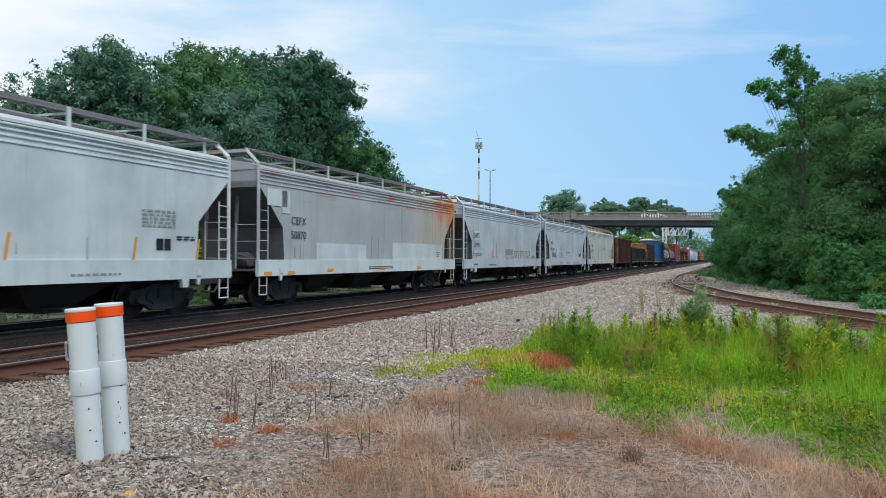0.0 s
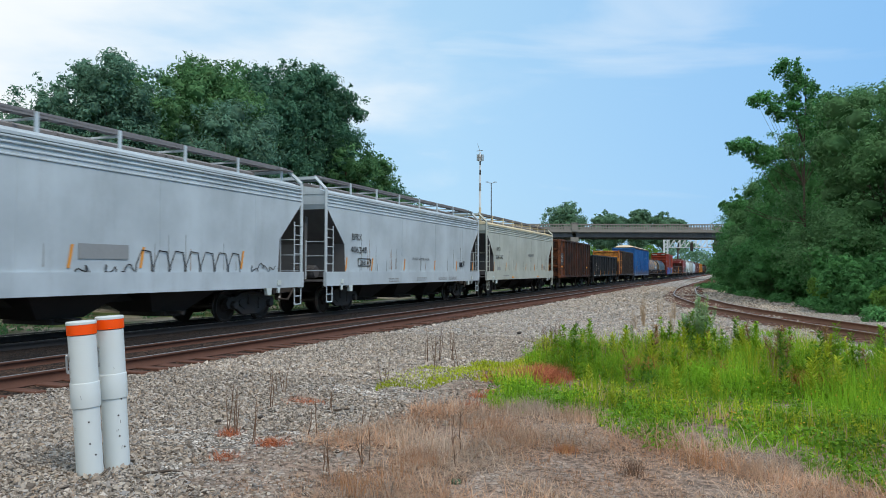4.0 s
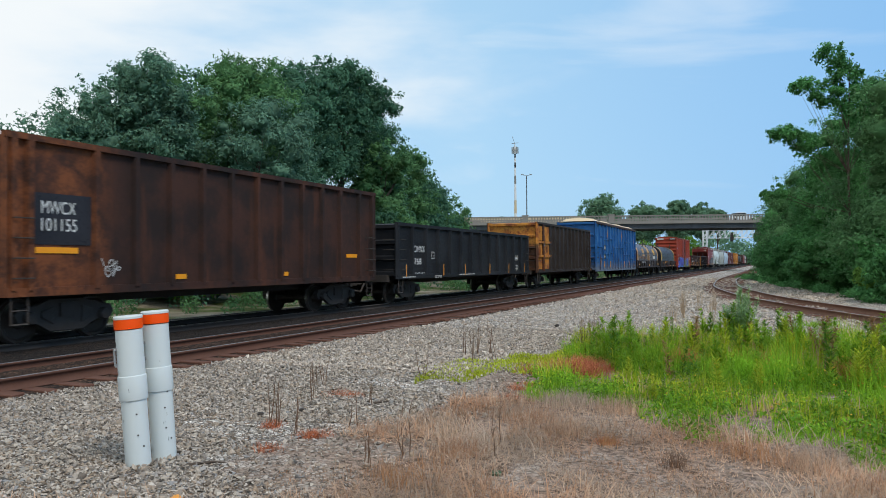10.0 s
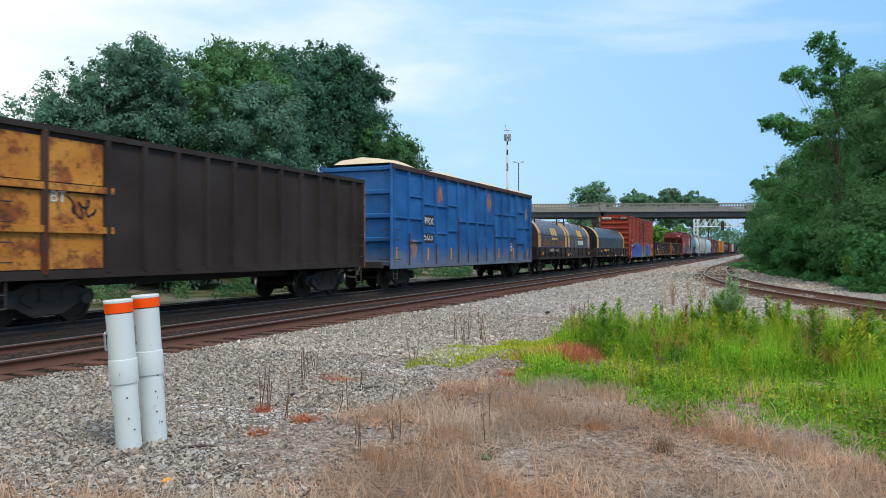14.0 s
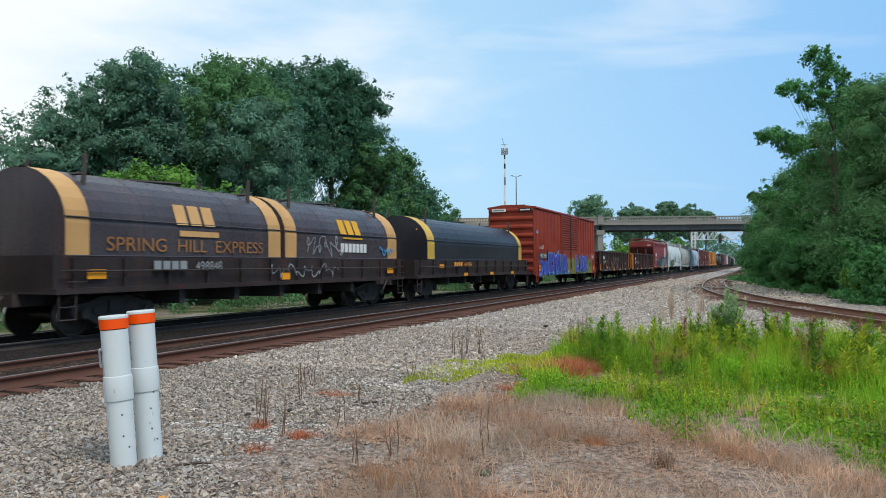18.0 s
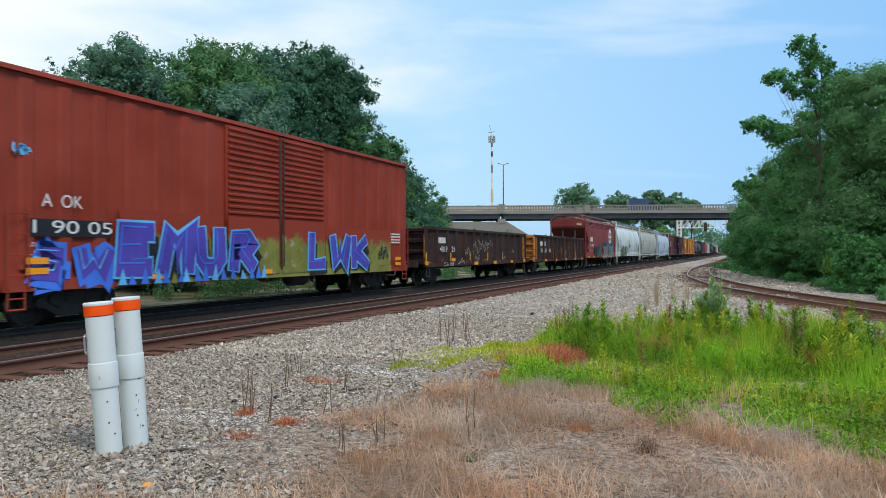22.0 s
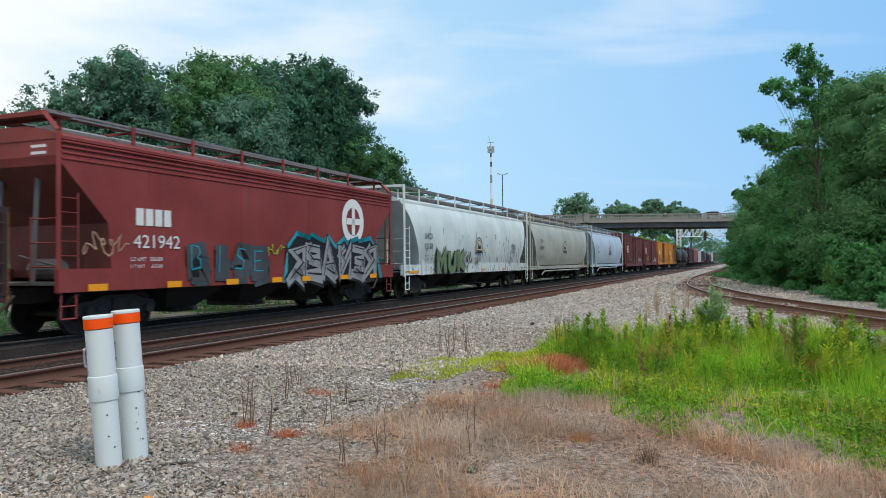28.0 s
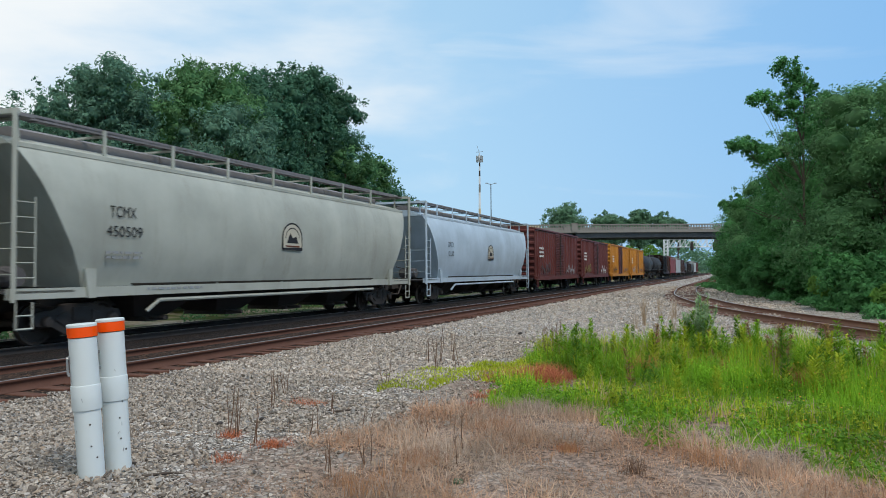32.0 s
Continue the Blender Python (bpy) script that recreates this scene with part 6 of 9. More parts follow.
for car in (c1, c3, c4, c5):
    for x in (-6.6, 6.6):
        bm = bmesh.new()
        prism(bm, [(x - 0.14, 0.97), (x + 0.14, 0.97), (x + 0.1, 0.76), (x - 0.1, 0.76)], -1.6, -1.5)
        part("jacking_pad", bm, M["hop_dusty"], car)
# rust-brown gondola
decal(g1, "number_panel", M["coil_black"], [(-6.43, -5.1, 1.95, 2.96)], -1.512, "black number panel")
letters(g1, [("MWCX", -6.28, 2.56, 0.26, -5.49), ("101155", -6.28, 2.22, 0.26, -5.46)], CHALK, -1.526)
reflectors(g1, ((-6.4, -5.42, 1.78), (-2.65, -2.3, 1.2), (1.55, 1.9, 1.2), (5.2, 5.9, 1.75)), -1.515)
scribble(g1, -4.75, 1.25, 0.4, 0.5, SPRAY["white"], -1.52, 5, 4, 0.02)
# black gondola
letters(g2, [("OMNX", -6.73, 1.99, 0.27, -5.74), ("768", -6.73, 1.5, 0.25, -6.08), ("LD LMT   217100", -6.71, 1.13, 0.06, -5.6), ("LT WT    68900", -6.71, 1.0, 0.06, -5.6)], CHALK, -1.52)
stripes(g2, (-7.67, -4.08, -1.6, 1.66, 4.6, 7.4), -1.62, 1.02, 1.5, 0.06, M["amber"], 0.02)
small_print(g2, -7.9, 1.0, 1, CHALK, -1.6, 41, 1.1, 0.035)
small_print(g2, -4.9, 1.0, 2, CHALK, -1.6, 42, 0.7, 0.03)
small_print(g2, -2.2, 1.02, 1, CHALK, -1.6, 43, 1.9, 0.035)
decal(g2, "stencil_frame", CHALK, [(-5.05, -4.8, 1.72, 1.745), (-5.05, -4.8, 2.0, 2.025), (-5.05, -5.03, 1.72, 2.02), (-4.82, -4.8, 1.72, 2.02), (6.0, 6.5, 1.06, 1.08), (6.0, 6.5, 1.4, 1.42), (6.0, 6.02, 1.06, 1.42), (6.48, 6.5, 1.06, 1.42), (6.24, 6.26, 1.06, 1.42), (6.0, 6.5, 1.22, 1.24)], -1.515)
small_print(g2, 5.95, 1.9, 4, CHALK, -1.515, 44, 0.55, 0.04)
# orange-ended gondola
letters(g3, [("BT", -5.64, 2.5, 0.24, -5.28)], CHALK, -1.535)
scribble(g3, -5.2, 2.15, 0.7, 0.5, SPRAY["black"], -1.53, 12, 4, 0.035)
# blue refuse car: uneven cross ribs, patches and a pale cover
V = [-9.2, -7.9, -6.5, -5.2, -3.9, -2.62, -1.38, -0.09, 1.22, 2.50, 3.81, 5.06, 6.33, 7.89, 9.05]
for i, zs in enumerate(((2.8,), (1.9, 2.8, 3.7), (2.26, 3.45), (2.26, 3.45), (2.4, 3.55), (2.87,), (2.87,), (2.87,), (2.87,), (2.26, 3.45), (2.26, 3.45), (2.27, 3.46), (1.91, 2.81, 3.70), (2.82,))):
    for z in zs:
        for k in (-1, 1):
            bm = bmesh.new()
            extrude_x(bm, [(k * 1.495, z - 0.05), (k * 1.57, z - 0.03), (k * 1.57, z + 0.03), (k * 1.495, z + 0.05)][::-k], V[i] + 0.02, V[i + 1] - 0.02)
            part("cross_rib", bm, M["blue_chalk"], b1)
bm = bmesh.new()
rg = random.Random(3)
nx, ny = 40, 7
grid = [[bm.verts.new((-9.3 + 18.6 * i / (nx - 1), -1.45 + 2.9 * j / (ny - 1), 4.87 + (0.2 + 0.1 * math.sin(i * 0.55)) * math.sin(math.pi * j / (ny - 1)) ** 0.6 * (0 < i < nx - 1) + rg.uniform(0, 0.07) * (0 < j < ny - 1) * (0 < i < nx - 1))) for j in range(ny)] for i in range(nx)]
for i in range(nx - 1):
    for j in range(ny - 1):
        bm.faces.new((grid[i][j], grid[i + 1][j], grid[i + 1][j + 1], grid[i][j + 1]))
part("load_cover", bm, M["sand_wall"], b1, "pale sagging load cover", smooth=True)
decal(b1, "data_panel", M["coil_black"], [(5.28, 5.8, 1.38, 2.1)], -1.508)
decal(b1, "stencil_frame", CHALK, [(5.36, 5.72, 1.56, 1.59), (5.36, 5.72, 1.87, 1.90), (5.36, 5.39, 1.56, 1.90), (5.69, 5.72, 1.56, 1.90), (5.45, 5.63, 1.68, 1.78), (5.36, 5.72, 1.46, 1.5)], -1.515)
stripes(b1, (-8.9, -5.9, -3.35, 0.03, 3.36, 5.95, 8.76), -1.51, 1.12, 1.64, 0.1, M["reflect"], 0.02)
letters(b1, [("FPRX", -6.4, 2.62, 0.3, -5.3), ("503", -6.3, 1.95, 0.3, -5.4)], CHALK, -1.512)
decal(b1, "number_panel", M["coil_black"], [(-6.45, -5.25, 2.55, 3.0), (-6.4, -5.3, 1.85, 2.2)], -1.506)
for i, (x, z0, z1) in enumerate(((-2.62, 0.95, 3.0), (-1.38, 0.95, 1.7), (-0.09, 0.95, 1.9), (1.22, 0.95, 1.7), (2.50, 0.95, 2.6), (5.06, 0.95, 1.5), (6.33, 0.95, 1.9), (7.89, 0.95, 1.5), (-5.2, 0.95, 1.8), (-7.9, 0.95, 2.2))):
    bm = bmesh.new()
    box(bm, x - 0.05, x + 0.05, -1.62, -1.612, z0, z1)
    part("rust_streak", bm, M["gon_brown"], b1)
bm = bmesh.new()
for k in (-1, 1):
    box(bm, -9.35, 9.35, min(k * 1.5, k * 1.625), max(k * 1.5, k * 1.625), 4.66, 4.835)
part("rusty_rim", bm, M["gon_brown"], b1, "rusty top rim")
# coil cars
def curve_y(z):
    return -1.44 if z < 2.42 else -1.42 * math.cos(min(1.4, math.asin(min(1.0, (z - 2.42) / 1.22)))) - 0.03


def round_the_hood(blocks):
    """Lays flat blocks onto the hood's curve."""
    for ob in blocks:
        for v in ob.data.vertices:
            v.co.y = curve_y(v.co.z) - (0.01 if v.co.y > -1.45 else 0.02)


round_the_hood(bars_for_name(k1, -4.45, -2.95, 2.52, 0.5, 3, M["peach"], -1.45))
decal(k1, "name_bar", M["peach"], [(-4.35, -2.9, 2.24, 2.38)], -1.452)
letters(k1, [("SPRING  HILL  EXPRESS", -6.6, 1.86, 0.32, -1.0)], M["faded_gold"], -1.456)
round_the_hood(bars_for_name(k1, 3.35, 4.85, 2.56, 0.5, 3, M["gold"], -1.45))
decal(k1, "name_bar", M["gold"], [(3.5, 4.85, 2.40, 2.46)], -1.452)
bars_for_name(k1, 3.35, 5.2, 1.95, 0.3, 7, M["chalk"], -1.452)
bars_for_name(k1, -5.3, -4.15, 1.40, 0.24, 4, M["greylet"], -1.55)
letters(k1, [("498848", -3.9, 1.40, 0.24, -2.9)], M["greylet"], -1.556)
scribble(k1, 6.2, 1.85, 1.0, 0.36, SPRAY["sky"], -1.47, 4, 5, 0.05)
scribble(k1, 1.2, 1.75, 2.4, 0.8, SPRAY["silver"], -1.46, 7, 7, 0.03)
scribble(k1, -0.8, 1.1, 3.8, 0.5, SPRAY["silver"], -1.55, 8, 9, 0.03)
reflectors(k1, ((-7.2, -6.7, 1.25), (-0.2, 0.2, 1.1), (6.6, 7.1, 1.2)), -1.55, 0.2)
bars_for_name(k2, -3.93, -2.85, 1.40, 0.22, 4, M["amber"], -1.55)
letters(k2, [("495099", -2.7, 1.40, 0.22, -1.7)], M["amber"], -1.556)
reflectors(k2, ((-5.8, -5.3, 1.38), (-2.85, -2.35, 0.98), (0.9, 1.4, 0.98), (4.4, 4.9, 0.98)), -1.61, 0.14)
small_print(k2, -6.9, 3.0, 1, M["amber"], -1.0, 50, 0.1, 0.05)
# red boxcar
decal(b2, "number_panel", M["coil_black"], [(-8.6, -6.5, 1.85, 2.2)], -1.563)
letters(b2, [("A  OK", -8.3, 2.45, 0.27, -7.3), ("1 90 05", -8.5, 1.92, 0.27, -6.5), ("LD LMT", -8.6, 1.65, 0.09, -8.1), ("LT WT", -8.6, 1.48, 0.09, -8.1)], CHALK, -1.575)
M["olive_cloud"] = overspray("olive_overspray", (0.22, 0.22, 0.045))
for x0, x1, z1, y in ((-6.3, -2.65, 2.5, -1.575), (-2.53, -0.05, 2.5, -1.627), (0.05, 2.53, 2.5, -1.627), (2.65, 7.6, 2.35, -1.575)):
    decal(b2, "olive_overspray", M["olive_cloud"], [(x0, x1, 0.9, z1)], y, "ragged olive overspray")
for x0, x1 in ((-6.3, -2.4), (-2.35, 2.35), (2.4, 7.6)):
    decal(b2, "painted_sill", SPRAY["olive"], [(x0, x1, 0.78, 1.0)], -1.606, "olive-sprayed sill")
block_piece(b2, "SW", -8.8, -6.5, 0.85, 1.8, SPRAY["blue"], SPRAY["purple"], SPRAY["sky"], -1.61, 3, 0.24, 0.12, "blue bubble graffiti", SPRAY["blue"])
block_piece(b2, "EMUR", -6.6, -1.3, 0.85, 2.25, SPRAY["sky"], SPRAY["purple"], SPRAY["blue"], -1.64, 5, 0.42, 0.055, "violet block graffiti edged in light blue", SPRAY["black"])
block_piece(b2, "LWK", 1.3, 5.6, 0.85, 2.2, SPRAY["sky"], SPRAY["purple"], SPRAY["blue"], -1.64, 11, 0.34, 0.06, "violet block graffiti on olive", SPRAY["black"])
rg = random.Random(12)
for i in range(16):
    bm = bmesh.new()
    x, h = -6.3 + 0.36 * i + rg.uniform(-0.1, 0.1), rg.uniform(0.25, 0.45)
    sheet_poly(bm, [(x - 0.12, 0.8), (x + 0.14, 0.8), (x + rg.uniform(-0.05, 0.05), 0.8 + h)], -1.675 - 0.0004 * i)
    part("spray_spike", bm, SPRAY["blue" if i % 3 else "sky"], b2)
scribble(b2, 6.5, 1.2, 0.8, 0.6, SPRAY["black"], -1.625, 6, 5, 0.04)
scribble(b2, -8.9, 3.4, 0.3, 0.25, SPRAY["sky"], -1.57, 16, 5, 0.05)
reflectors(b2, ((-8.7, -8.2, 1.1), (-8.7, -8.2, 1.3), (-5.4, -4.9, 0.9), (-1.0, -0.5, 0.9), (7.9, 8.4, 1.0), (7.9, 8.4, 1.2)), -1.64, 0.13)
small_print(b2, 7.3, 2.2, 4, CHALK, -1.565, 52, 1.2, 0.06)
# low gondolas
bars_for_name(g4, -6.53, -5.55, 1.92, 0.27, 4, CHALK, -1.515)
letters(g4, [("4819", -6.53, 1.53, 0.26, -5.6), ("21", -5.05, 1.53, 0.26, -4.63), ("LT WT   73200", -6.0, 0.97, 0.07, -4.75), ("LD LMT 189000", -6.0, 0.86, 0.07, -4.75)], CHALK, -1.6)
reflectors(g4, ((-8.3, -7.95, 0.95), (-5.12, -4.62, 1.08), (-1.88, -1.3, 0.86), (1.3, 1.85, 0.86), (4.57, 5.05, 0.88), (7.3, 7.7, 0.9)), -1.63, 0.16)
stripes(g4, (-8.25, -5.3, -2.6, 0.2, 2.9), -1.63, 1.1, 1.5, 0.1, M["reflect"], 0.02)
for i, (x, z, w, h) in enumerate(((-2.0, 1.3, 0.9, 0.9), (-1.2, 1.6, 0.7, 0.6), (-0.5, 1.5, 0.8, 0.7), (0.3, 1.7, 0.9, 0.5), (-1.8, 1.0, 0.8, 0.4), (2.6, 1.0, 0.9, 0.3), (-3.2, 1.3, 0.7, 0.5))):
    scribble(g4, x, z, w, h, SPRAY["white"], -1.63, 3 + i, 3, 0.016)
rg = random.Random(25)
for i in range(40):
    bm = bmesh.new()
    sheet_poly(bm, blob_poly(rg, rg.uniform(-7.8, 7.8), rg.uniform(0.9, 1.15), rg.uniform(0.15, 0.6), rg.uniform(0.06, 0.25)), -1.517 - 0.0004 * i)
    part("paint_patch", bm, rg.choice([M["rust_orange"], M["gon_brown"], M["rust_orange"], M["gon_brown"], M["orange"]]), g4)
scribble(g4, -4.2, 0.9, 1.0, 0.35, SPRAY["white"], -1.63, 6, 3, 0.03)
scribble(g4, 4.8, 1.4, 0.5, 0.3, SPRAY["white"], -1.63, 7, 3, 0.02)
decal(g4, "yellow_corner", M["orange"], [(7.45, 7.95, 0.95, 2.5), (-8.2, -7.95, 1.0, 2.3)], -1.52, "peeling orange corner paint")
bars_for_name(g5, -6.56, -4.8, 1.92, 0.3, 4, CHALK, -1.515)
letters(g5, [("70", -6.56, 1.47, 0.28, -6.0), ("87", -5.4, 1.47, 0.28, -4.85), ("44", -4.25, 1.47, 0.28, -3.7)], CHALK, -1.6)
reflectors(g5, ((-5.52, -4.93, 0.86), (-2.26, -1.8, 0.86), (0.95, 1.4, 0.86), (4.2, 4.7, 0.86), (7.0, 7.4, 0.86)), -1.63, 0.16)
decal(g5, "yellow_corner", M["orange"], [(-8.0, -7.25, 0.95, 2.5)], -1.52, "peeling orange corner paint")
rg = random.Random(15)
for i in range(46):
    bm = bmesh.new()
    x = rg.uniform(-3.4, 7.4)
    sheet_poly(bm, blob_poly(rg, x, rg.uniform(0.95, 2.1) if x > -0.5 else rg.uniform(0.95, 1.6), rg.uniform(0.12, 0.5), rg.uniform(0.15, 0.7)), -1.517 - 0.0004 * i)
    part("paint_patch", bm, rg.choice([M["orange"], M["orange"], M["gon_brown"], M["rust_orange"], M["rust_orange"], M["blue_faded"] if i % 5 == 0 else M["orange"]]), g5)
for car, L in ((g4, 16.0), (g5, 16.0)):
    rg = np.random.default_rng(int(L) + len(car.children))
    bm = bmesh.new()
    for i in range(70):
        c = Vector((rg.uniform(-L / 2 + 0.5, L / 2 - 0.5), rg.uniform(-1.3, 1.3), 2.35 + rg.uniform(0, 0.3)))
        d = Vector(rg.normal(size=3)).normalized() * rg.uniform(0.2, 0.6)
        d.z *= 0.25
        bar(bm, c - d, c + d, rg.uniform(0.04, 0.16))
    box(bm, -L / 2 + 0.4, L / 2 - 0.4, -1.4, 1.4, 1.1, 2.3)
    part("scrap_load", bm, M["wheel"], car, "tangled scrap load")
# oxide-red hopper
bars_for_name(h6, -5.7, -4.5, 2.44, 0.4, 4, CHALK, SIDE)
letters(h6, [("421942", -5.79, 1.92, 0.32, -4.27), ("LD LMT   200500", -5.87, 1.62, 0.09, -4.87), ("LT WT     62500", -5.87, 1.45, 0.09, -4.87)], CHALK)
block_piece(h6, "BISE", -4.1, -0.6, 1.02, 2.15, SPRAY["slate"], SPRAY["char"], SPRAY["teal"], -1.62, 21, 0.36, 0.07, "dark slate bubble graffiti letters", SPRAY["slate"])
jagged_piece(h6, 0.4, 6.3, 0.98, 2.1, (3, 1, 2, 0, 1, 3), SPRAY["teal"], SPRAY["black"], M["greylet"], SPRAY["black"], -1.62, 26, 0.27, "grey angular graffiti letters edged in teal", 0.3)
scribble(h6, -7.2, 1.7, 1.2, 0.6, SPRAY["peach"], SIDE - 0.01, 2, 5, 0.03)
scribble(h6, -0.6, 1.75, 0.9, 0.4, SPRAY["lime"], SIDE - 0.02, 14, 4, 0.03)
reflectors(h6, ((-7.16, -6.63, 0.98), (-4.8, -4.3, 0.98), (-2.57, -2.05, 0.98), (-0.46, 0.05, 0.98), (1.16, 1.65, 0.98), (3.6, 4.1, 0.98), (5.76, 6.3, 0.98)), -1.66, 0.15)
bm = bmesh.new()
lathe(bm, [(0.80, -1.578), (0.80, -1.57)], 32, "y", (4.65, 0, 3.0))
disc = part("emblem", bm, CHALK, h6, "round white emblem as a plain disc")
bm = bmesh.new()
lathe(bm, [(0.50, -1.586), (0.50, -1.58)], 32, "y", (4.65, 0, 3.0))
part("emblem_centre", bm, M["hop_red"], disc)
bm = bmesh.new()
for x0, x1, z0, z1 in ((-0.11, 0.11, -0.48, 0.48), (-0.48, 0.48, -0.11, 0.11)):
    box(bm, 4.65 + x0, 4.65 + x1, -1.594, -1.588 - 0.002 * (x1 > 0.2), 3.0 + z0, 3.0 + z1)
part("emblem_cross", bm, CHALK, disc)


# curved hoppers
def emblem(car, x, z, w, h, mat, y=-1.63):
    """A small arched emblem as plain shapes: cream field, dark rim, a hill and a bar."""
    pts = [(x - w / 2, z)] + [(x - math.cos(a) * w / 2, z + h * 0.45 + math.sin(a) * h * 0.55) for a in np.linspace(0, math.pi, 11)] + [(x + w / 2, z)]
    bm = bmesh.new()
    sheet_poly(bm, pts, y)
    field = part("emblem", bm, M["emblem_cream"], car, "small arched emblem in cream and brown")
    bm = bmesh.new()
    stroke(bm, pts + pts[:2], 0.05, y - 0.006)
    part("emblem_rim", bm, mat, field)
    bm = bmesh.new()
    stroke(bm, [(x + (px - x) * 0.72, z + (pz - z) * 0.74 + 0.06) for px, pz in pts[1:-1]], 0.03, y - 0.006)
    part("emblem_arc", bm, mat, field)
    bm = bmesh.new()
    sheet_poly(bm, [(x - w * 0.3, z + h * 0.22), (x + w * 0.3, z + h * 0.22), (x + w * 0.2, z + h * 0.5), (x + w * 0.02, z + h * 0.42), (x - w * 0.12, z + h * 0.62)], y - 0.006)
    part("emblem_hill", bm, mat, field)
    bm = bmesh.new()
    box(bm, x - w * 0.36, x + w * 0.36, y - 0.008, y - 0.002, z + h * 0.07, z + h * 0.13)
    part("emblem_bar", bm, M["rust_orange"], field)


M["emblem_cream"] = plain("cream_emblem_paint", (0.50, 0.46, 0.36), 0.6, 0, 0.15)
letters(h7, [("SHQX", -7.4, 2.57, 0.26, -6.5), ("15128", -7.42, 2.12, 0.26, -6.55), ("LD LMT  215500", -7.45, 1.8, 0.07, -6.5), ("LT WT    66500", -7.45, 1.66, 0.07, -6.5)], INK, -1.63)
block_piece(h7, "MUK", -6.2, -2.4, 0.98, 2.25, SPRAY["black"], SPRAY["moss"], SPRAY["green"], -1.63, 31, 0.34, 0.05, "moss-green bubble graffiti with black edges")
scribble(h7, -2.3, 1.35, 0.9, 0.8, SPRAY["black"], -1.64, 12, 4, 0.06)
emblem(h7, -0.25, 2.05, 0.95, 0.75, INK)
small_print(h7, 5.6, 2.5, 6, GREY, -1.63, 61, 0.9, 0.05)
decal(h7, "data_panel", GREY, [(-0.5, 0.0, 1.55, 1.78), (5.5, 5.85, 1.5, 1.75)], -1.62)
reflectors(h7, ((-8.9, -8.0, 1.08), (-5.9, -5.4, 1.08), (0.6, 1.0, 1.08), (4.2, 4.7, 1.08)), -1.51, 0.1)
rg = random.Random(7)
for i in range(120):
    bm = bmesh.new()
    z = 1.45 + 1.4 * rg.random() ** 1.6
    x, l, w = rg.uniform(-7.6, 8.0), rg.uniform(0.08, 0.36), rg.uniform(0.008, 0.028)
    prism(bm, [(x, z), (x + w, z), (x + w * 1.4 + 0.05, z + l), (x + 0.05, z + l)], -1.624, -1.616)
    part("grime_streak", bm, M["dark_grey"] if i % 3 else GREY, h7)
rg = random.Random(17)
for i in range(120):
    bm = bmesh.new()
    x, w, z = rg.uniform(-9.0, 9.0), rg.uniform(0.008, 0.03), rg.uniform(1.1, 1.43)
    box(bm, x, x + w, -1.507, -1.5005, max(1.01, z - rg.uniform(0.08, 0.35)), z)
    part("grime_streak", bm, M["dark_grey"], h7)
letters(h8, [("TCMX", -7.3, 2.78, 0.26, -6.5), ("450509", -7.4, 2.34, 0.25, -6.3)], INK, -1.63)
emblem(h8, 0.2, 2.25, 1.1, 0.8, INK)
small_print(h8, -7.4, 1.95, 2, GREY, -1.62, 71, 1.1, 0.06)
small_print(h8, -6.0, 1.12, 1, GREY, -1.51, 72, 2.0, 0.05)
letters(h9, [("OACX", -6.6, 2.72, 0.26, -5.75), ("12120", -6.6, 2.28, 0.24, -5.75)], INK, -1.63)
emblem(h9, 0.4, 2.2, 1.0, 0.8, INK)
for car, cols in ((b3, ("char", "silver")), (b4, ("olive", "white")), (b5, ("black", "char")), (b6, ("silver", "black"))):
    scribble(car, -6.5, 1.2, 3.0, 1.0, SPRAY[cols[0]], -1.62, 3, 6, 0.1)
    scribble(car, 2.5, 1.2, 3.5, 0.9, SPRAY[cols[1]], -1.62, 9, 6, 0.1)
    small_print(car, -6.8, 3.1, 3, CHALK, -1.57, 90, 1.3, 0.16)


def end_plate(car, x, y0, y1, z0, z1, plate, ink, lines=1):
    """A small painted plate on a car's end, its writing as bars."""
    bm = bmesh.new()
    box(bm, x - 0.02, x + 0.01, y0, y1, z0, z1)
    p = part("end_plate", bm, plate, car, "small painted plate on the car's end")
    for i in range(lines):
        h = (z1 - z0) / lines
        bm = bmesh.new()
        box(bm, x - 0.026, x - 0.0205, y0 + 0.12 * (y1 - y0), y1 - 0.12 * (y1 - y0), z0 + h * (i + 0.3), z0 + h * (i + 0.72))
        part("writing_bar", bm, ink, p)


end_plate(b2, -9.242, 0.35, 1.25, 4.82, 5.02, CHALK, GREY)
end_plate(b2, -9.242, -1.35, -0.5, 4.82, 5.02, M["coil_black"], CHALK)
end_plate(g1, -7.13, -1.2, -0.45, 3.45, 3.85, M["coil_black"], CHALK, 2)
end_plate(c3, -8.475, -1.2, -0.6, 3.84, 4.06, CHALK, INK)
end_plate(h6, -7.775, -1.25, -0.7, 3.8, 4.08, M["hop_red"], CHALK, 2)
# ---- overpass ----
BR, BL = Vector((61.8, 142.0, 0.2)), Vector((5.2, 145.5, 0.35))
BDIR = (BL - BR).normalized()
BTURN = math.degrees(math.atan2(BDIR.y, BDIR.x))
BRIDGE = pose(BR.x, BR.y, BR.z, 0, 0, BTURN)      # local x to the left along the road, -y away, +y towards the viewer


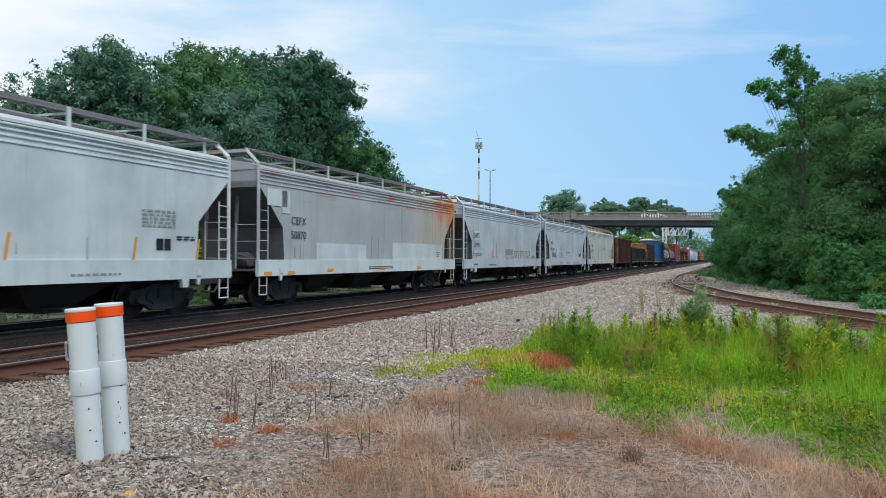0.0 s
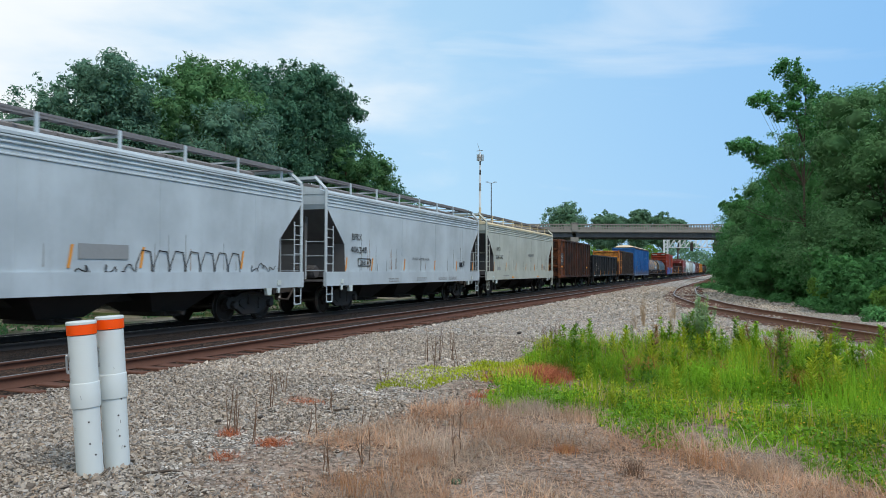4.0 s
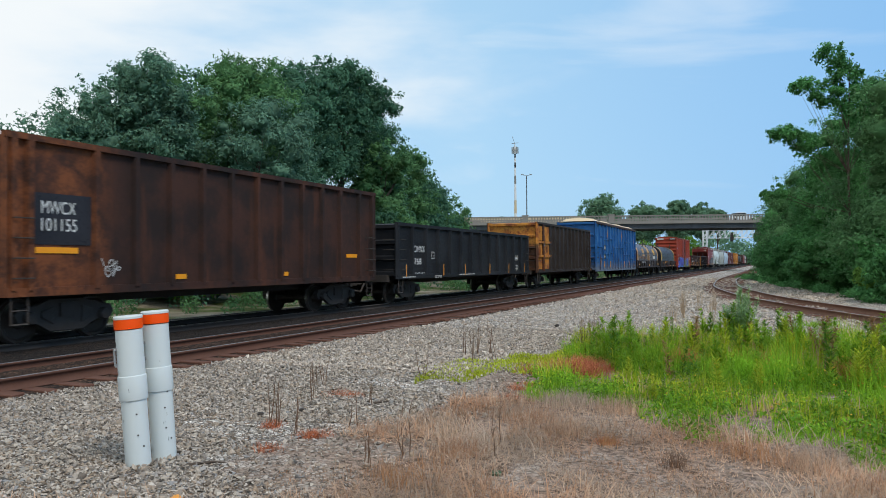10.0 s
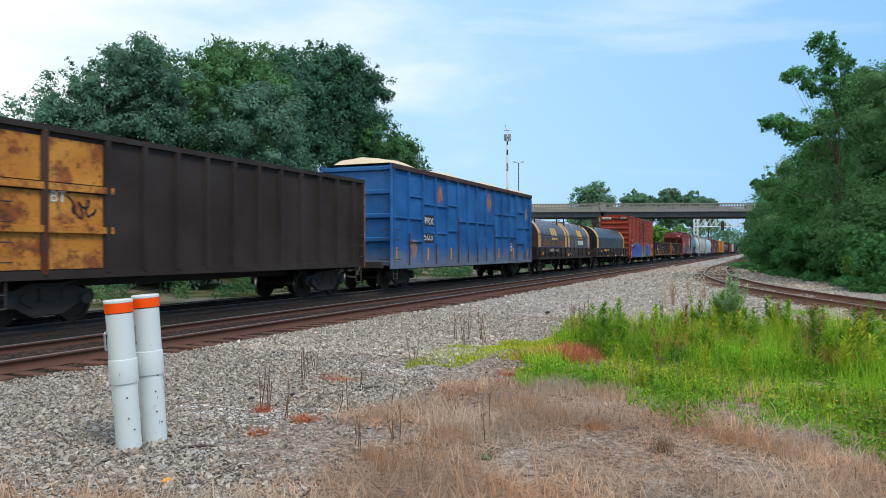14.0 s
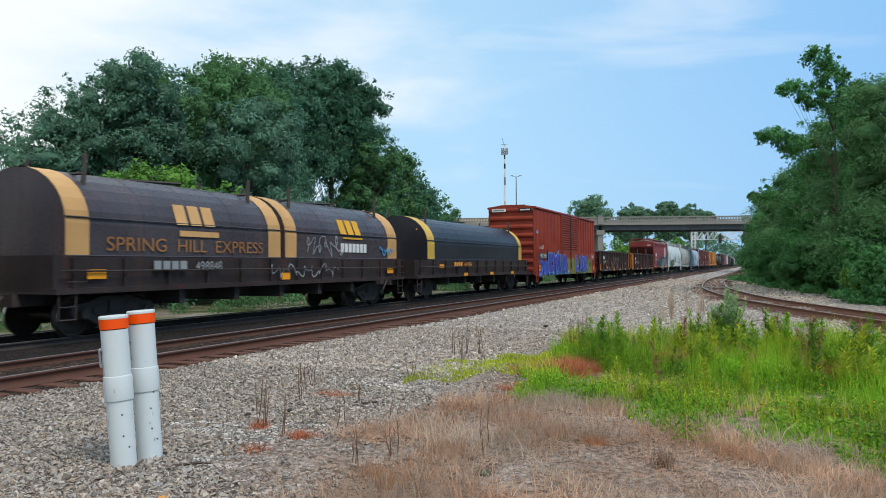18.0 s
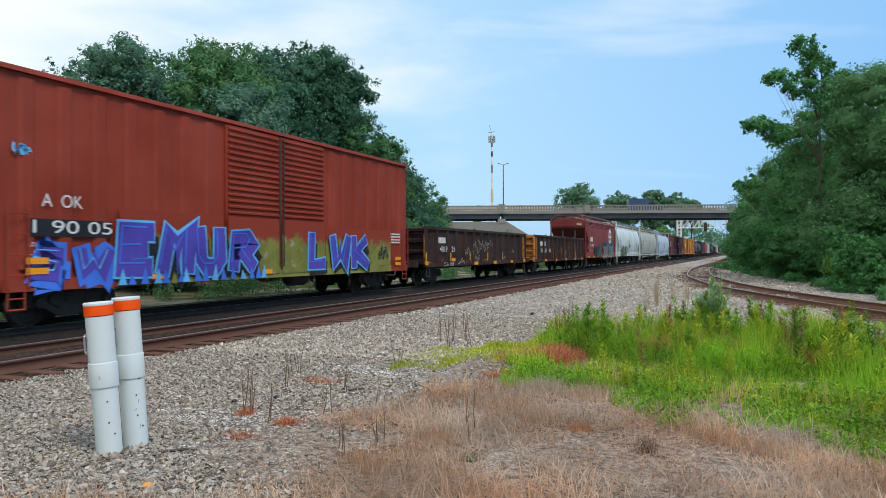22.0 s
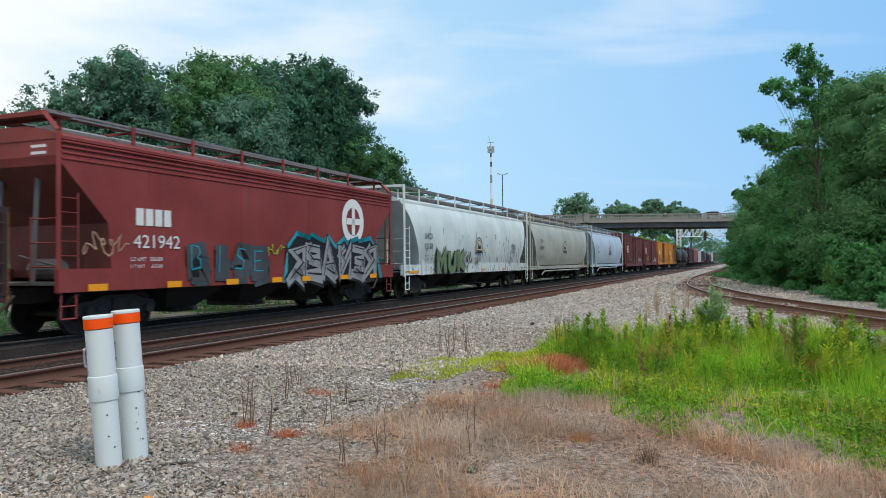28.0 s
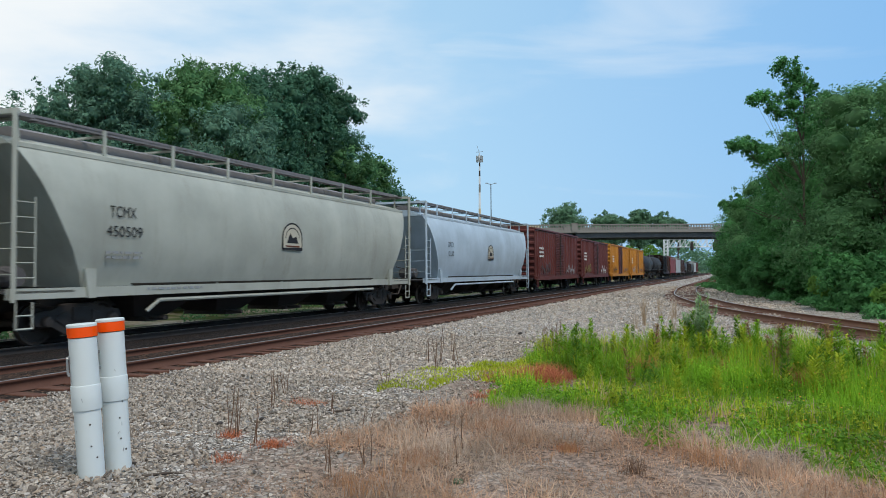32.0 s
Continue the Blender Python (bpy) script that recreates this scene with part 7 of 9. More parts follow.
def overpass():
    b = thing("overpass_bridge", "grey concrete road overpass with a balustrade and steel girders", "bridge", BRIDGE, kind="structure")
    spans = [(-24.0, 0.0), (0.0, 30.8), (30.8, 47.0), (47.0, 63.0)]
    for x0, x1 in spans:
        bm = bmesh.new()
        for y in (-10.2, -7, -3.6, -0.5):
            box(bm, x0 + 0.3, x1 - 0.3, y - 0.2, y + 0.2, 7.72, 8.6)
            box(bm, x0 + 0.3, x1 - 0.3, y - 0.32, y + 0.32, 7.66, 7.74)
            for k in range(int((x1 - x0) / 2.5)):
                xx = x0 + 1 + 2.5 * k
                box(bm, xx, xx + 0.06, y + 0.2, y + 0.3, 7.74, 8.6)
        part("girder", bm, M["girder"], b, "blue-grey steel girders")
        bm = bmesh.new()
        box(bm, x0, x1 - 0.04, -11.0, 0.25, 8.6, 8.95)
        part("deck", bm, M["concrete"], b, "concrete deck edge")
        for y in (0.0, -10.9):
            bm = bmesh.new()
            box(bm, x0 + 0.6, x1 - 0.6, y - 0.14, y + 0.18, 9.98, 10.2)
            box(bm, x0 + 0.6, x1 - 0.6, y - 0.14, y + 0.18, 8.95, 9.16)
            n = int((x1 - x0 - 1.2) / 0.52)
            for i in range(n):
                xx = x0 + 0.75 + 0.52 * i
                box(bm, xx, xx + 0.24, y - 0.06, y + 0.1, 9.16, 9.98)
            part("balustrade", bm, M["concrete"], b, "pierced concrete balustrade")
    for x in (-24.0, 0.0, 30.8, 47.0):
        for y in (0.05, -10.9):
            bm = bmesh.new()
            box(bm, x - 0.55, x + 0.55, y - 0.28, y + 0.3, 8.8, 10.32)
            box(bm, x - 0.65, x + 0.65, y - 0.34, y + 0.36, 10.32, 10.42)
            part("pilaster", bm, M["concrete"], b)
        bm = bmesh.new()
        box(bm, x - 0.75, x + 0.75, -10.9, 0.1, 6.8, 7.66)
        part("pier_cap", bm, M["concrete"], b)
        for y in (-10.0, -5.2, -0.7):
            bm = bmesh.new()
            box(bm, x - 0.5, x + 0.5, y - 0.6, y + 0.6, -0.6, 6.85)
            part("pier_column", bm, M["concrete"], b, "square concrete pier")
    bm = bmesh.new()
    prism(bm, [(33.5, -0.6), (46.0, 7.1), (63.5, 7.1), (63.5, -0.6)], -10.8, 0.0)
    part("abutment_slope", bm, M["concrete"], b, "sloped concrete abutment in the shade")
    return b


overpass()


def approach(name, x0, x1):
    """Earth approach of the road, at the height of the deck."""
    bm = bmesh.new()
    prof = [(12.0, -0.6), (1.0, 8.7), (0.2, 8.94), (-11.0, 8.94), (-11.8, 8.7), (-23.0, -0.6)]
    extrude_x(bm, prof, x0, x1)
    solid(name, bm, M["turf_bank"], "grassy road embankment", "embankment", kind="structure", at=BRIDGE)


kk = Nodes("grassy_bank", 0.95, 0, 0.1)
kk.colour(kk.mix(kk.rng(kk.noise(0.8, 6, 0.7), 0.35, 0.65), (0.05, 0.10, 0.025), (0.13, 0.19, 0.05)))
kk.bump(kk.noise(5, 5), 0.6, 0.1)
M["turf_bank"] = kk.m
approach("embankment_west", 63.0, 420.0)
approach("embankment_east", -420.0, -24.0)
bm = bmesh.new()
box(bm, 36, 150, -12.6, -12.3, 8.9, 10.75)
box(bm, 36, 150, -12.65, -12.25, 10.75, 10.85)
solid("barrier_wall", bm, M["sand_wall"], "buff concrete barrier along the far road edge", "wall", kind="structure", at=BRIDGE)


def vehicle(name, label, category, paint, length, height, pickup=False, boxy=False):
    """A road vehicle, its nose to -x."""
    v = thing(name, label, category, BRIDGE @ pose(0, -3, 8.95), "traffic on the overpass")
    h, w = length / 2, 0.9
    bm = bmesh.new()
    z = height
    if boxy:
        prof = [(-h, 0.35), (-h, 1.2), (-h + 1.3, 1.35), (-h + 1.9, 2.1), (-h + 2.6, 2.1), (-h + 2.6, z), (h, z), (h, 0.45)]
    elif pickup:
        prof = [(-h, 0.4), (-h, 1.05), (-h + 1.5, 1.15), (-h + 2.1, z), (-h + 3.4, z), (-h + 3.7, 1.2), (h, 1.2), (h, 0.45)]
    else:
        prof = [(-h, 0.35), (-h, 0.75), (-h + 1.2, 0.95), (-h + 1.9, z), (h - 1.3, z), (h - 0.4, 1.0), (h, 0.9), (h, 0.4)]
    prism(bm, prof, -w, w)
    bmesh.ops.bevel(bm, geom=bm.edges[:], offset=0.05, segments=2, affect="EDGES")
    part("body", bm, paint, v)
    bm = bmesh.new()
    gx = (-h + 1.75, -h + 2.9) if not boxy else (-h + 1.6, -h + 2.4)
    box(bm, gx[0], gx[1] + (1.0 if not (pickup or boxy) else 0.3), -w - 0.01, w + 0.01, 1.0 if not boxy else 1.4, min(z, 2.0) - 0.12)
    part("side_window", bm, M["glass"], v)
    for x in (-h + 0.85, h - 0.85):
        for y in (-w + 0.05, w - 0.05):
            bm = bmesh.new()
            lathe(bm, [(0.2, -0.1), (0.33, -0.11), (0.34, 0.0), (0.33, 0.11), (0.2, 0.1)], 14, "y", (x, y, 0.34))
            part("wheel", bm, M["tyre"], v)
    return v


def car_paint(name, col):
    return painted(name, col, (0.1, 0.1, 0.1), 0.1, 0, rough=0.3, fade=0.05)


TRAFFIC = []          # thing, lane, the time at which it passes the right pier, metres a second
for nm, lab, cat, col, ln, ht, pk, bx, lane, when, speed in (
        ("car", "white saloon car crossing the overpass", "car", (0.72, 0.74, 0.76), 4.7, 1.75, False, False, -3.2, 0.78, 19.0),
        ("car", "pale green car crossing the overpass", "car", (0.35, 0.42, 0.36), 4.6, 1.7, False, False, -3.2, 2.35, 19.0),
        ("car", "white saloon car crossing the overpass", "car", (0.72, 0.74, 0.76), 4.7, 1.75, False, False, -3.2, 10.3, 19.0),
        ("pickup_truck", "blue pickup truck crossing the overpass", "truck", (0.05, 0.12, 0.25), 5.6, 1.95, True, False, -3.2, 20.2, 19.0),
        ("pickup_truck", "red pickup truck crossing the overpass", "truck", (0.45, 0.05, 0.03), 5.8, 2.0, True, False, -3.2, 21.55, 19.0),
        ("box_truck", "dark blue box truck crossing the overpass", "truck", (0.05, 0.08, 0.14), 6.5, 2.6, False, True, -3.2, 23.0, 19.0),
        ("car", "grey car crossing the overpass", "car", (0.30, 0.31, 0.32), 4.7, 1.75, False, False, -3.2, 28.3, 19.0)):
    v = vehicle(nm, lab, cat, car_paint(nm + "_paint", col), ln, ht, pk, bx)
    TRAFFIC.append((v, lane, when, speed))


def traffic_pose(lane, when, speed, t):
    x = max(-400.0, min(400.0, (when - t) * speed))
    return BRIDGE @ pose(x, lane, 8.95)


# ---- mast, lamp pole, signal gantry ----
def mast():
    m = thing("radio_mast", "slim red and white striped radio mast with antennas", "mast", pose(20.9, 232, -0.3))
    bands = [(-0.3, 17, M["white"]), (17, 21, M["sand_wall"]), (21, 26, M["white"]), (26, 28.5, M["concrete"]), (28.5, 31, M["white"]), (31, 32.6, M["dark_steel"]), (32.6, 34, M["white"]),
             (34, 35.2, M["dark_steel"]), (35.2, 38, M["white"])]
    for z0, z1, mt in bands:
        bm = bmesh.new()
        r0 = 0.55 - 0.009 * z0
        rod(bm, (0, 0, z0), (0, 0, z1), r0, 8, 0.55 - 0.009 * z1)
        part("mast_section", bm, mt, m)
    for k in range(6):
        a = k * math.tau / 6
        bm = bmesh.new()
        box(bm, 0.9 * math.cos(a) - 0.15, 0.9 * math.cos(a) + 0.15, 0.9 * math.sin(a) - 0.15, 0.9 * math.sin(a) + 0.15, 35.3, 37.3)
        bar(bm, (0, 0, 36.3), (0.9 * math.cos(a), 0.9 * math.sin(a), 36.3), 0.08)
        part("antenna", bm, M["steel"], m, "grey panel antenna")
    bm = bmesh.new()
    rod(bm, (0, 0, 38), (-0.8, 0, 40.6), 0.06, 5)
    part("whip_aerial", bm, M["steel"], m)
    bm = bmesh.new()
    bar(bm, (-1.0, 0, 38.4), (1.0, 0, 38.6), 0.12)
    part("cross_arm", bm, M["steel"], m)
    p = thing("street_lamp", "slender grey street lamp pole beside the overpass", "street lamp", pose(15.9, 151.5, 0))
    bm = bmesh.new()
    rod(bm, (0, 0, -0.3), (0, 0, 19.0), 0.13, 8, 0.08)
    part("pole", bm, M["dark_steel"], p)
    bm = bmesh.new()
    for k in (-1, 1):
        bar(bm, (0, 0, 18.9), (k * 0.8, 0, 19.15), 0.08)
        box(bm, min(k * 0.6, k * 1.1), max(k * 0.6, k * 1.1), -0.12, 0.12, 19.1, 19.25)
    part("lamp_head", bm, M["steel"], p)


mast()


def gantry():
    g = thing("signal_gantry", "white lattice signal gantry over the tracks", "signal gantry", pose(64.6, 192, 0.3, 0, 0, -6))
    bm = bmesh.new()
    for x in (0.0, 0.9):
        for y in (0.0, 0.9):
            bar(bm, (x, y, -0.6), (x, y, 9.3), 0.16)
    for z in np.arange(0.5, 9.0, 0.9):
        bar(bm, (0, 0, z), (0.9, 0, z + 0.9), 0.08)
        bar(bm, (0, 0.9, z + 0.9), (0.9, 0.9, z), 0.08)
    part("tower", bm, M["white"], g, "lattice tower")
    bm = bmesh.new()
    for y in (0.0, 0.9):
        for z in (7.2, 9.2):
            bar(bm, (0, y, z), (19.0, y, z), 0.13)
        for i in range(14):
            x = i * 1.35
            bar(bm, (x, y, 7.2), (x + 1.35, y, 9.2), 0.08)
            bar(bm, (x, y, 7.2), (x, y, 9.2), 0.08)
    part("truss", bm, M["white"], g, "lattice truss")
    for x in (6.8, 12.4):
        bm = bmesh.new()
        prism(bm, [(x - 0.35, 6.3), (x + 0.35, 6.3), (x + 0.42, 7.0), (x + 0.35, 8.3), (x, 8.55), (x - 0.35, 8.3), (x - 0.42, 7.0)], -0.5, -0.35)
        for z in (6.8, 7.4, 8.0):
            lathe(bm, [(0.14, -0.75), (0.15, -0.5)], 10, "y", (x, 0, z))
        part("signal_head", bm, M["dark_steel"], g, "black signal head")


gantry()


# ---- trees ----
def leaves(blobs, n, size, rng, up=0.35, shell=0.7, fine=False, reach=1.08, rough=0.55):
    """n leaves over blobs (x, y, z, radius): arrays of verts and faces."""
    b = np.array(blobs)
    wgt = b[:, 3] ** 2
    k = rng.choice(len(b), n, p=wgt / wgt.sum())
    d = rng.normal(size=(n, 3))
    d[:, 2] += up
    d /= np.linalg.norm(d, axis=1)[:, None]
    r = b[k, 3] * (shell + (reach - shell) * rng.random(n))
    c = b[k, :3] + d * r[:, None] * np.array([1, 1, 0.8])
    nrm = d + rng.normal(size=(n, 3)) * rough
    nrm[:, 2] += 0.3
    nrm /= np.linalg.norm(nrm, axis=1)[:, None]
    t = np.cross(nrm, rng.normal(size=(n, 3)))
    t /= np.linalg.norm(t, axis=1)[:, None] + 1e-9
    s = np.cross(nrm, t)
    sz = (size * (0.6 + 0.8 * rng.random(n)))[:, None]
    sag = nrm * sz * 0.12
    v = np.stack([c - t * sz * 0.5, c + s * sz * 0.27 - sag, c + t * sz * 0.55 - sag * 1.5, c - s * sz * 0.27 - sag], 1).reshape(-1, 3)
    if fine:
        v = np.stack([c - t * sz * 0.5, c + s * sz * 0.36 + t * sz * 0.1 - sag, c + t * sz * 0.5 - s * sz * 0.2 - sag], 1)
        return v.reshape(-1, 3), np.arange(3 * n).reshape(n, 3)
    return v, np.arange(4 * n).reshape(n, 4)


def crown_blobs(rng, c, r, n, k=(0.24, 0.42), fill=0.55):
    """n mounds over an ellipsoid at c with radii r, and sprays of twigs that stand out of it."""
    out, fine = [], []
    c, r = np.array(c, float), np.array(r, float)
    for _ in range(n):
        d = rng.normal(size=3)
        d /= np.linalg.norm(d)
        out.append((*(c + d * r * rng.uniform(fill, 0.9)), r.mean() * rng.uniform(*k)))
    for _ in range(n):
        d = rng.normal(size=3)
        d[2] = abs(d[2]) * 1.2 - 0.3
        d /= np.linalg.norm(d)
        fine.append((*(c + d * r * rng.uniform(0.95, 1.16)), r.mean() * rng.uniform(0.10, 0.24)))
    return out, fine


def ico(sub):
    bm = bmesh.new()
    bmesh.ops.create_icosphere(bm, subdivisions=sub, radius=1.0)
    v, f = np.array([p.co for p in bm.verts]), np.array([[p.index for p in q.verts] for q in bm.faces])
    bm.free()
    return v, f


BALL = ico(2)


def cores(blobs, rng, scale=0.6):
    """The leafy inside of each mound: lumpy bodies that keep the light out."""
    v, f = BALL
    b = np.array(blobs)
    n = len(b)
    r = b[:, 3] * scale
    vs = v[None] * (1 + 0.16 * rng.normal(size=(n, len(v), 1))) * r[:, None, None] * np.array([1, 1, 0.8]) + b[:, None, :3]
    return vs.reshape(-1, 3), (f[None] + len(v) * np.arange(n)[:, None, None]).reshape(-1, 3)


def tree(x, y, crowns, mat, label, n=16000, size=0.26, seed=1, trunk=0.22, base=-0.25, name="tree", clumps=26, group="trees of the grove", k=(0.24, 0.42), lean=(0, 0), solid_core=True):
    """A tapered trunk, limbs out to the clumps, and a crown of many leaves. crowns: (dx, dy, z, rx, ry, rz)."""
    rng = np.random.default_rng(seed)
    root = thing(name, label, "tree" if trunk > 0.06 else "bush", pose(x, y, 0), group)
    blobs, sprays = [], []
    for dx, dy, z, rx, ry, rz in crowns:
        big, small = crown_blobs(rng, (dx, dy, z), (rx, ry, rz), clumps, k)
        blobs += big
        sprays += small
    bm = bmesh.new()
    top = max(cz for _, _, cz, _, _, rz in crowns)
    p, pts = Vector((0, 0, base)), []
    steps = 6
    for i in range(steps + 1):
        f = i / steps
        pts.append(Vector((lean[0] * f + 0.15 * math.sin(f * 4 + seed), lean[1] * f + 0.15 * math.cos(f * 3 + seed), base + (top - base) * f)))
    for i in range(steps):
        rod(bm, pts[i], pts[i + 1], trunk * (1 - 0.8 * i / steps), 8, trunk * (1 - 0.8 * (i + 1) / steps))
    for b in blobs[:: max(1, len(blobs) // 26)]:
        q = Vector(b[:3])
        a = pts[min(steps, max(2, int((q.z - base) / (top - base) * steps * 0.75)))]
        mid = a.lerp(q, 0.55) + Vector((0, 0, -0.25))
        rod(bm, a, mid, trunk * 0.22, 5, trunk * 0.12)
        rod(bm, mid, q, trunk * 0.12, 5, trunk * 0.04)
    part("trunk", bm, M["bark"], root, "grey-brown trunk and limbs")
    v, f = leaves(blobs, int(n * 0.85), size, rng, 0.5, 0.7 if solid_core else 0.15, True, 1.22 if solid_core else 1.5, 0.36)
    v2, f2 = leaves(sprays, int(n * 0.26), size, rng, 0.2, 0.0, True, 1.3)
    v3, f3 = cores(blobs, rng) if solid_core else (np.zeros((0, 3)), np.zeros((0, 3), int))
    v, f = np.concatenate([v, v2, v3]), np.concatenate([f, f2 + len(v), f3 + len(v) + len(v2)])
    part("crown", raw_mesh("crown", v, f, mat), None, root, "crown of many leaves")
    return root


def at_px(col, d):
    """x at depth d for a bearing given as a column of the wide view."""
    return (col - 784) / 1346 * d


GROVE = "trees of the western grove"
for col, d, top, rad, mat, lab, seed, n, size in (
        (264, 37, 12.0, 2.2, "leaf_grey", "tall grey-green tree with feathery foliage", 1, 22000, 0.22),
        (190, 37, 11.0, 2.6, "leaf_grey", "grey-green tree with hanging foliage", 2, 22000, 0.22),
        (122, 36, 9.2, 2.6, "leaf_grey", "grey-green tree at the edge of the grove", 16, 18000, 0.22),
        (330, 41, 12.2, 2.9, "leaf_mid", "broad green deciduous tree", 3, 24000, 0.24),
        (385, 42, 12.5, 2.7, "leaf_mid", "green tree between taller ones", 15, 20000, 0.24),
        (428, 43, 13.5, 2.7, "leaf_mid", "rounded green deciduous tree with vines", 4, 24000, 0.24),
        (455, 40, 10.4, 3.0, "leaf_grey", "vine-draped grey-green tree in the grove", 14, 24000, 0.22),
        (482, 47, 13.8, 3.0, "leaf_dark", "tall dark green deciduous tree", 5, 22000, 0.26),
        (530, 49, 14.9, 2.8, "leaf_dark", "slender dark green tree in the grove", 13, 20000, 0.26),
        (594, 52, 15.9, 2.9, "leaf_dark", "tallest dark green tree of the grove", 6, 28000, 0.26),
        (640, 54, 15.0, 2.3, "leaf_dark", "dark green tree at the end of the grove", 7, 18000, 0.26),
        (664, 53, 10.6, 2.2, "leaf_mid", "ivy-clad tree at the end of the grove", 17, 14000, 0.25),
        (700, 60, 11.0, 2.4, "leaf_mid", "ivy-covered green tree by the line", 8, 16000, 0.26),
        (742, 68, 9.6, 2.7, "leaf_dark", "vine-covered dark green tree", 9, 14000, 0.28),
        (255, 44, 11.2, 3.4, "leaf_mid", "green tree deep in the grove", 11, 8000, 0.26),
        (370, 47, 12.6, 3.6, "leaf_dark", "dark green tree deep in the grove", 12, 8000, 0.26),
        (785, 78, 8.6, 2.2, "leaf_mid", "small green tree by the line", 10, 10000, 0.3)):
    x = at_px(col, d)
    crowns = [(0, 0, top - rad * 0.95, rad * 1.0, rad * 0.9, rad * 0.8), (-0.3, 0.4, max(3.6, top - 2.1 * rad), rad * 1.25, rad, rad * 1.1), (0.4, -0.2, 3.0, rad * 1.2, rad, 2.6)]
    tree(x, d, crowns, M[mat], lab, int(n * 1.25), size * 0.86, seed, 0.26, 0.2, group=GROVE, clumps=40, k=(0.14, 0.36))
tree(at_px(20, 42), 42, [(0, 0, 6.4, 3.6, 3, 3.0), (1.2, 0, 3.4, 3, 3, 2.5)], M["leaf_grey"], "airy pale green tree with sparse foliage", 6500, 0.24, 21, 0.15, 0.2, group=GROVE, clumps=24, k=(0.16, 0.28), solid_core=False)
for col, d, top, rad, seed, mat in ((285, 31, 5.6, 2.3, 31, "leaf_bright"), (375, 33, 5.0, 2.2, 32, "leaf_bright"), (235, 31.5, 4.4, 1.8, 33, "leaf_bright"), (545, 43, 4.6, 1.9, 34, "leaf_bright"),
                               (610, 46, 3.6, 1.6, 35, "leaf_bright"), (660, 52, 5.0, 2.4, 36, "leaf_dark"), (655, 56, 8.4, 2.6, 38, "leaf_dark"), (500, 46, 7.0, 2.8, 39, "leaf_dark"), (720, 60, 5.0, 2.3, 37, "leaf_dark")):
    tree(at_px(col, d), d, [(0, 0, top - rad * 0.8, rad, rad, rad * 0.85), (0.3, 0, top * 0.4, rad * 1.1, rad, top * 0.35)], M[mat], "bright green sumac bush on the bank" if mat == "leaf_bright" else "dark vine-covered shrub on the bank",
         9000, 0.22, seed, 0.07, 0.2, "bush", 22, GROVE)
EAST = "trees of the eastern wood"
for x, y, top, rad, seed, n, lab in (
        (24.4, 46, 14.8, 2.6, 41, 15000, "tall tree with open sprays above the wood"), (25.6, 40, 12.0, 4.2, 42, 30000, "broad lush green tree by the siding"),
        (27.5, 33, 11.8, 4.0, 43, 28000, "dense lush green tree by the siding"), (29.0, 54, 10.4, 3.5, 44, 22000, "green tree at the edge of the wood"),
        (31.6, 66, 9.8, 3.4, 45, 18000, "green tree close to the siding"), (34.0, 43, 12.6, 4.2, 46, 12000, "tall green tree in the wood"),
        (28.6, 47, 13.3, 3.8, 49, 22000, "dense green tree behind the siding"), (27.8, 52, 12.2, 3.3, 40, 20000, "green tree above the siding curve"),
        (35.5, 78, 9.0, 3.2, 47, 14000, "green tree far along the siding"), (24.8, 27, 9.3, 3.6, 48, 22000, "lush green tree near the siding")):
    crowns = [(0, 0, top - rad * 0.95, rad * 1.0, rad * 0.9, rad * 0.85), (0.2, 0.2, max(3.4, top - 2.1 * rad), rad * 1.15, rad * 1.05, rad * 1.1), (-0.4, 0, 2.4, rad * 1.15, rad, 2.6)]
    sprays_only = seed == 41
    if sprays_only:
        crowns = [(-0.9, 0, 13.9, 0.9, 0.8, 0.8), (-0.2, 0, 12.7, 0.9, 0.8, 0.8), (-2.5, 0, 12.0, 1.0, 0.8, 0.55), (-1.3, 0, 11.5, 1.0, 0.8, 0.55), (-3.9, 0, 9.2, 1.1, 0.8, 0.5), (-2.7, 0, 8.7, 0.9, 0.8, 0.6),
                  (-4.6, 0, 5.6, 0.7, 0.7, 0.5), (0.8, 0, 11.2, 1.4, 1.2, 1.2)]
        n = 10000
    tree(x, y, crowns, M["leaf_right" if seed % 3 else "leaf_mid"], lab, int(n * 1.7), 0.19, seed, 0.10 if sprays_only else 0.25, -0.25, group=EAST, clumps=14 if sprays_only else 40, k=(0.3, 0.55) if sprays_only else (0.14, 0.36), solid_core=not sprays_only)
for x, y, top, rad, seed in ((19.4, 32, 2.2, 1.5, 51), (22.3, 38, 3.4, 2.0, 52), (23.0, 46, 3.2, 2.0, 53), (26.0, 56, 4.0, 2.2, 54), (30.0, 68, 4.0, 2.2, 55), (20.6, 28, 3.0, 1.9, 56), (18.0, 26.5, 1.3, 1.0, 57), (20.6, 35.5, 1.5, 1.1, 60), (22.4, 42.0, 1.6, 1.2, 63), (18.6, 30.0, 1.2, 0.9, 66),
                             (33.8, 78, 4.0, 2.2, 59)):
    tree(x, y, [(0, 0, top - rad * 0.8, rad, rad, rad * 0.8), (0, 0.4, top * 0.4, rad * 1.15, rad, top * 0.4)], M["leaf_right"] if seed not in (57, 60) else M["leaf_bright"], "leafy shrub at the foot of the wood", 8000, 0.2, seed, 0.06, -0.25, "bush", 20, EAST)


def woods(name, label, blobs, n, size, mat, seed):
    rng = np.random.default_rng(seed)
    v, f = leaves(blobs, n, size * 1.25, rng, shell=0.6, fine=True)
    solid(name, raw_mesh(name, v, f, mat), None, label, "woods", kind="stuff")


rng = np.random.default_rng(5)
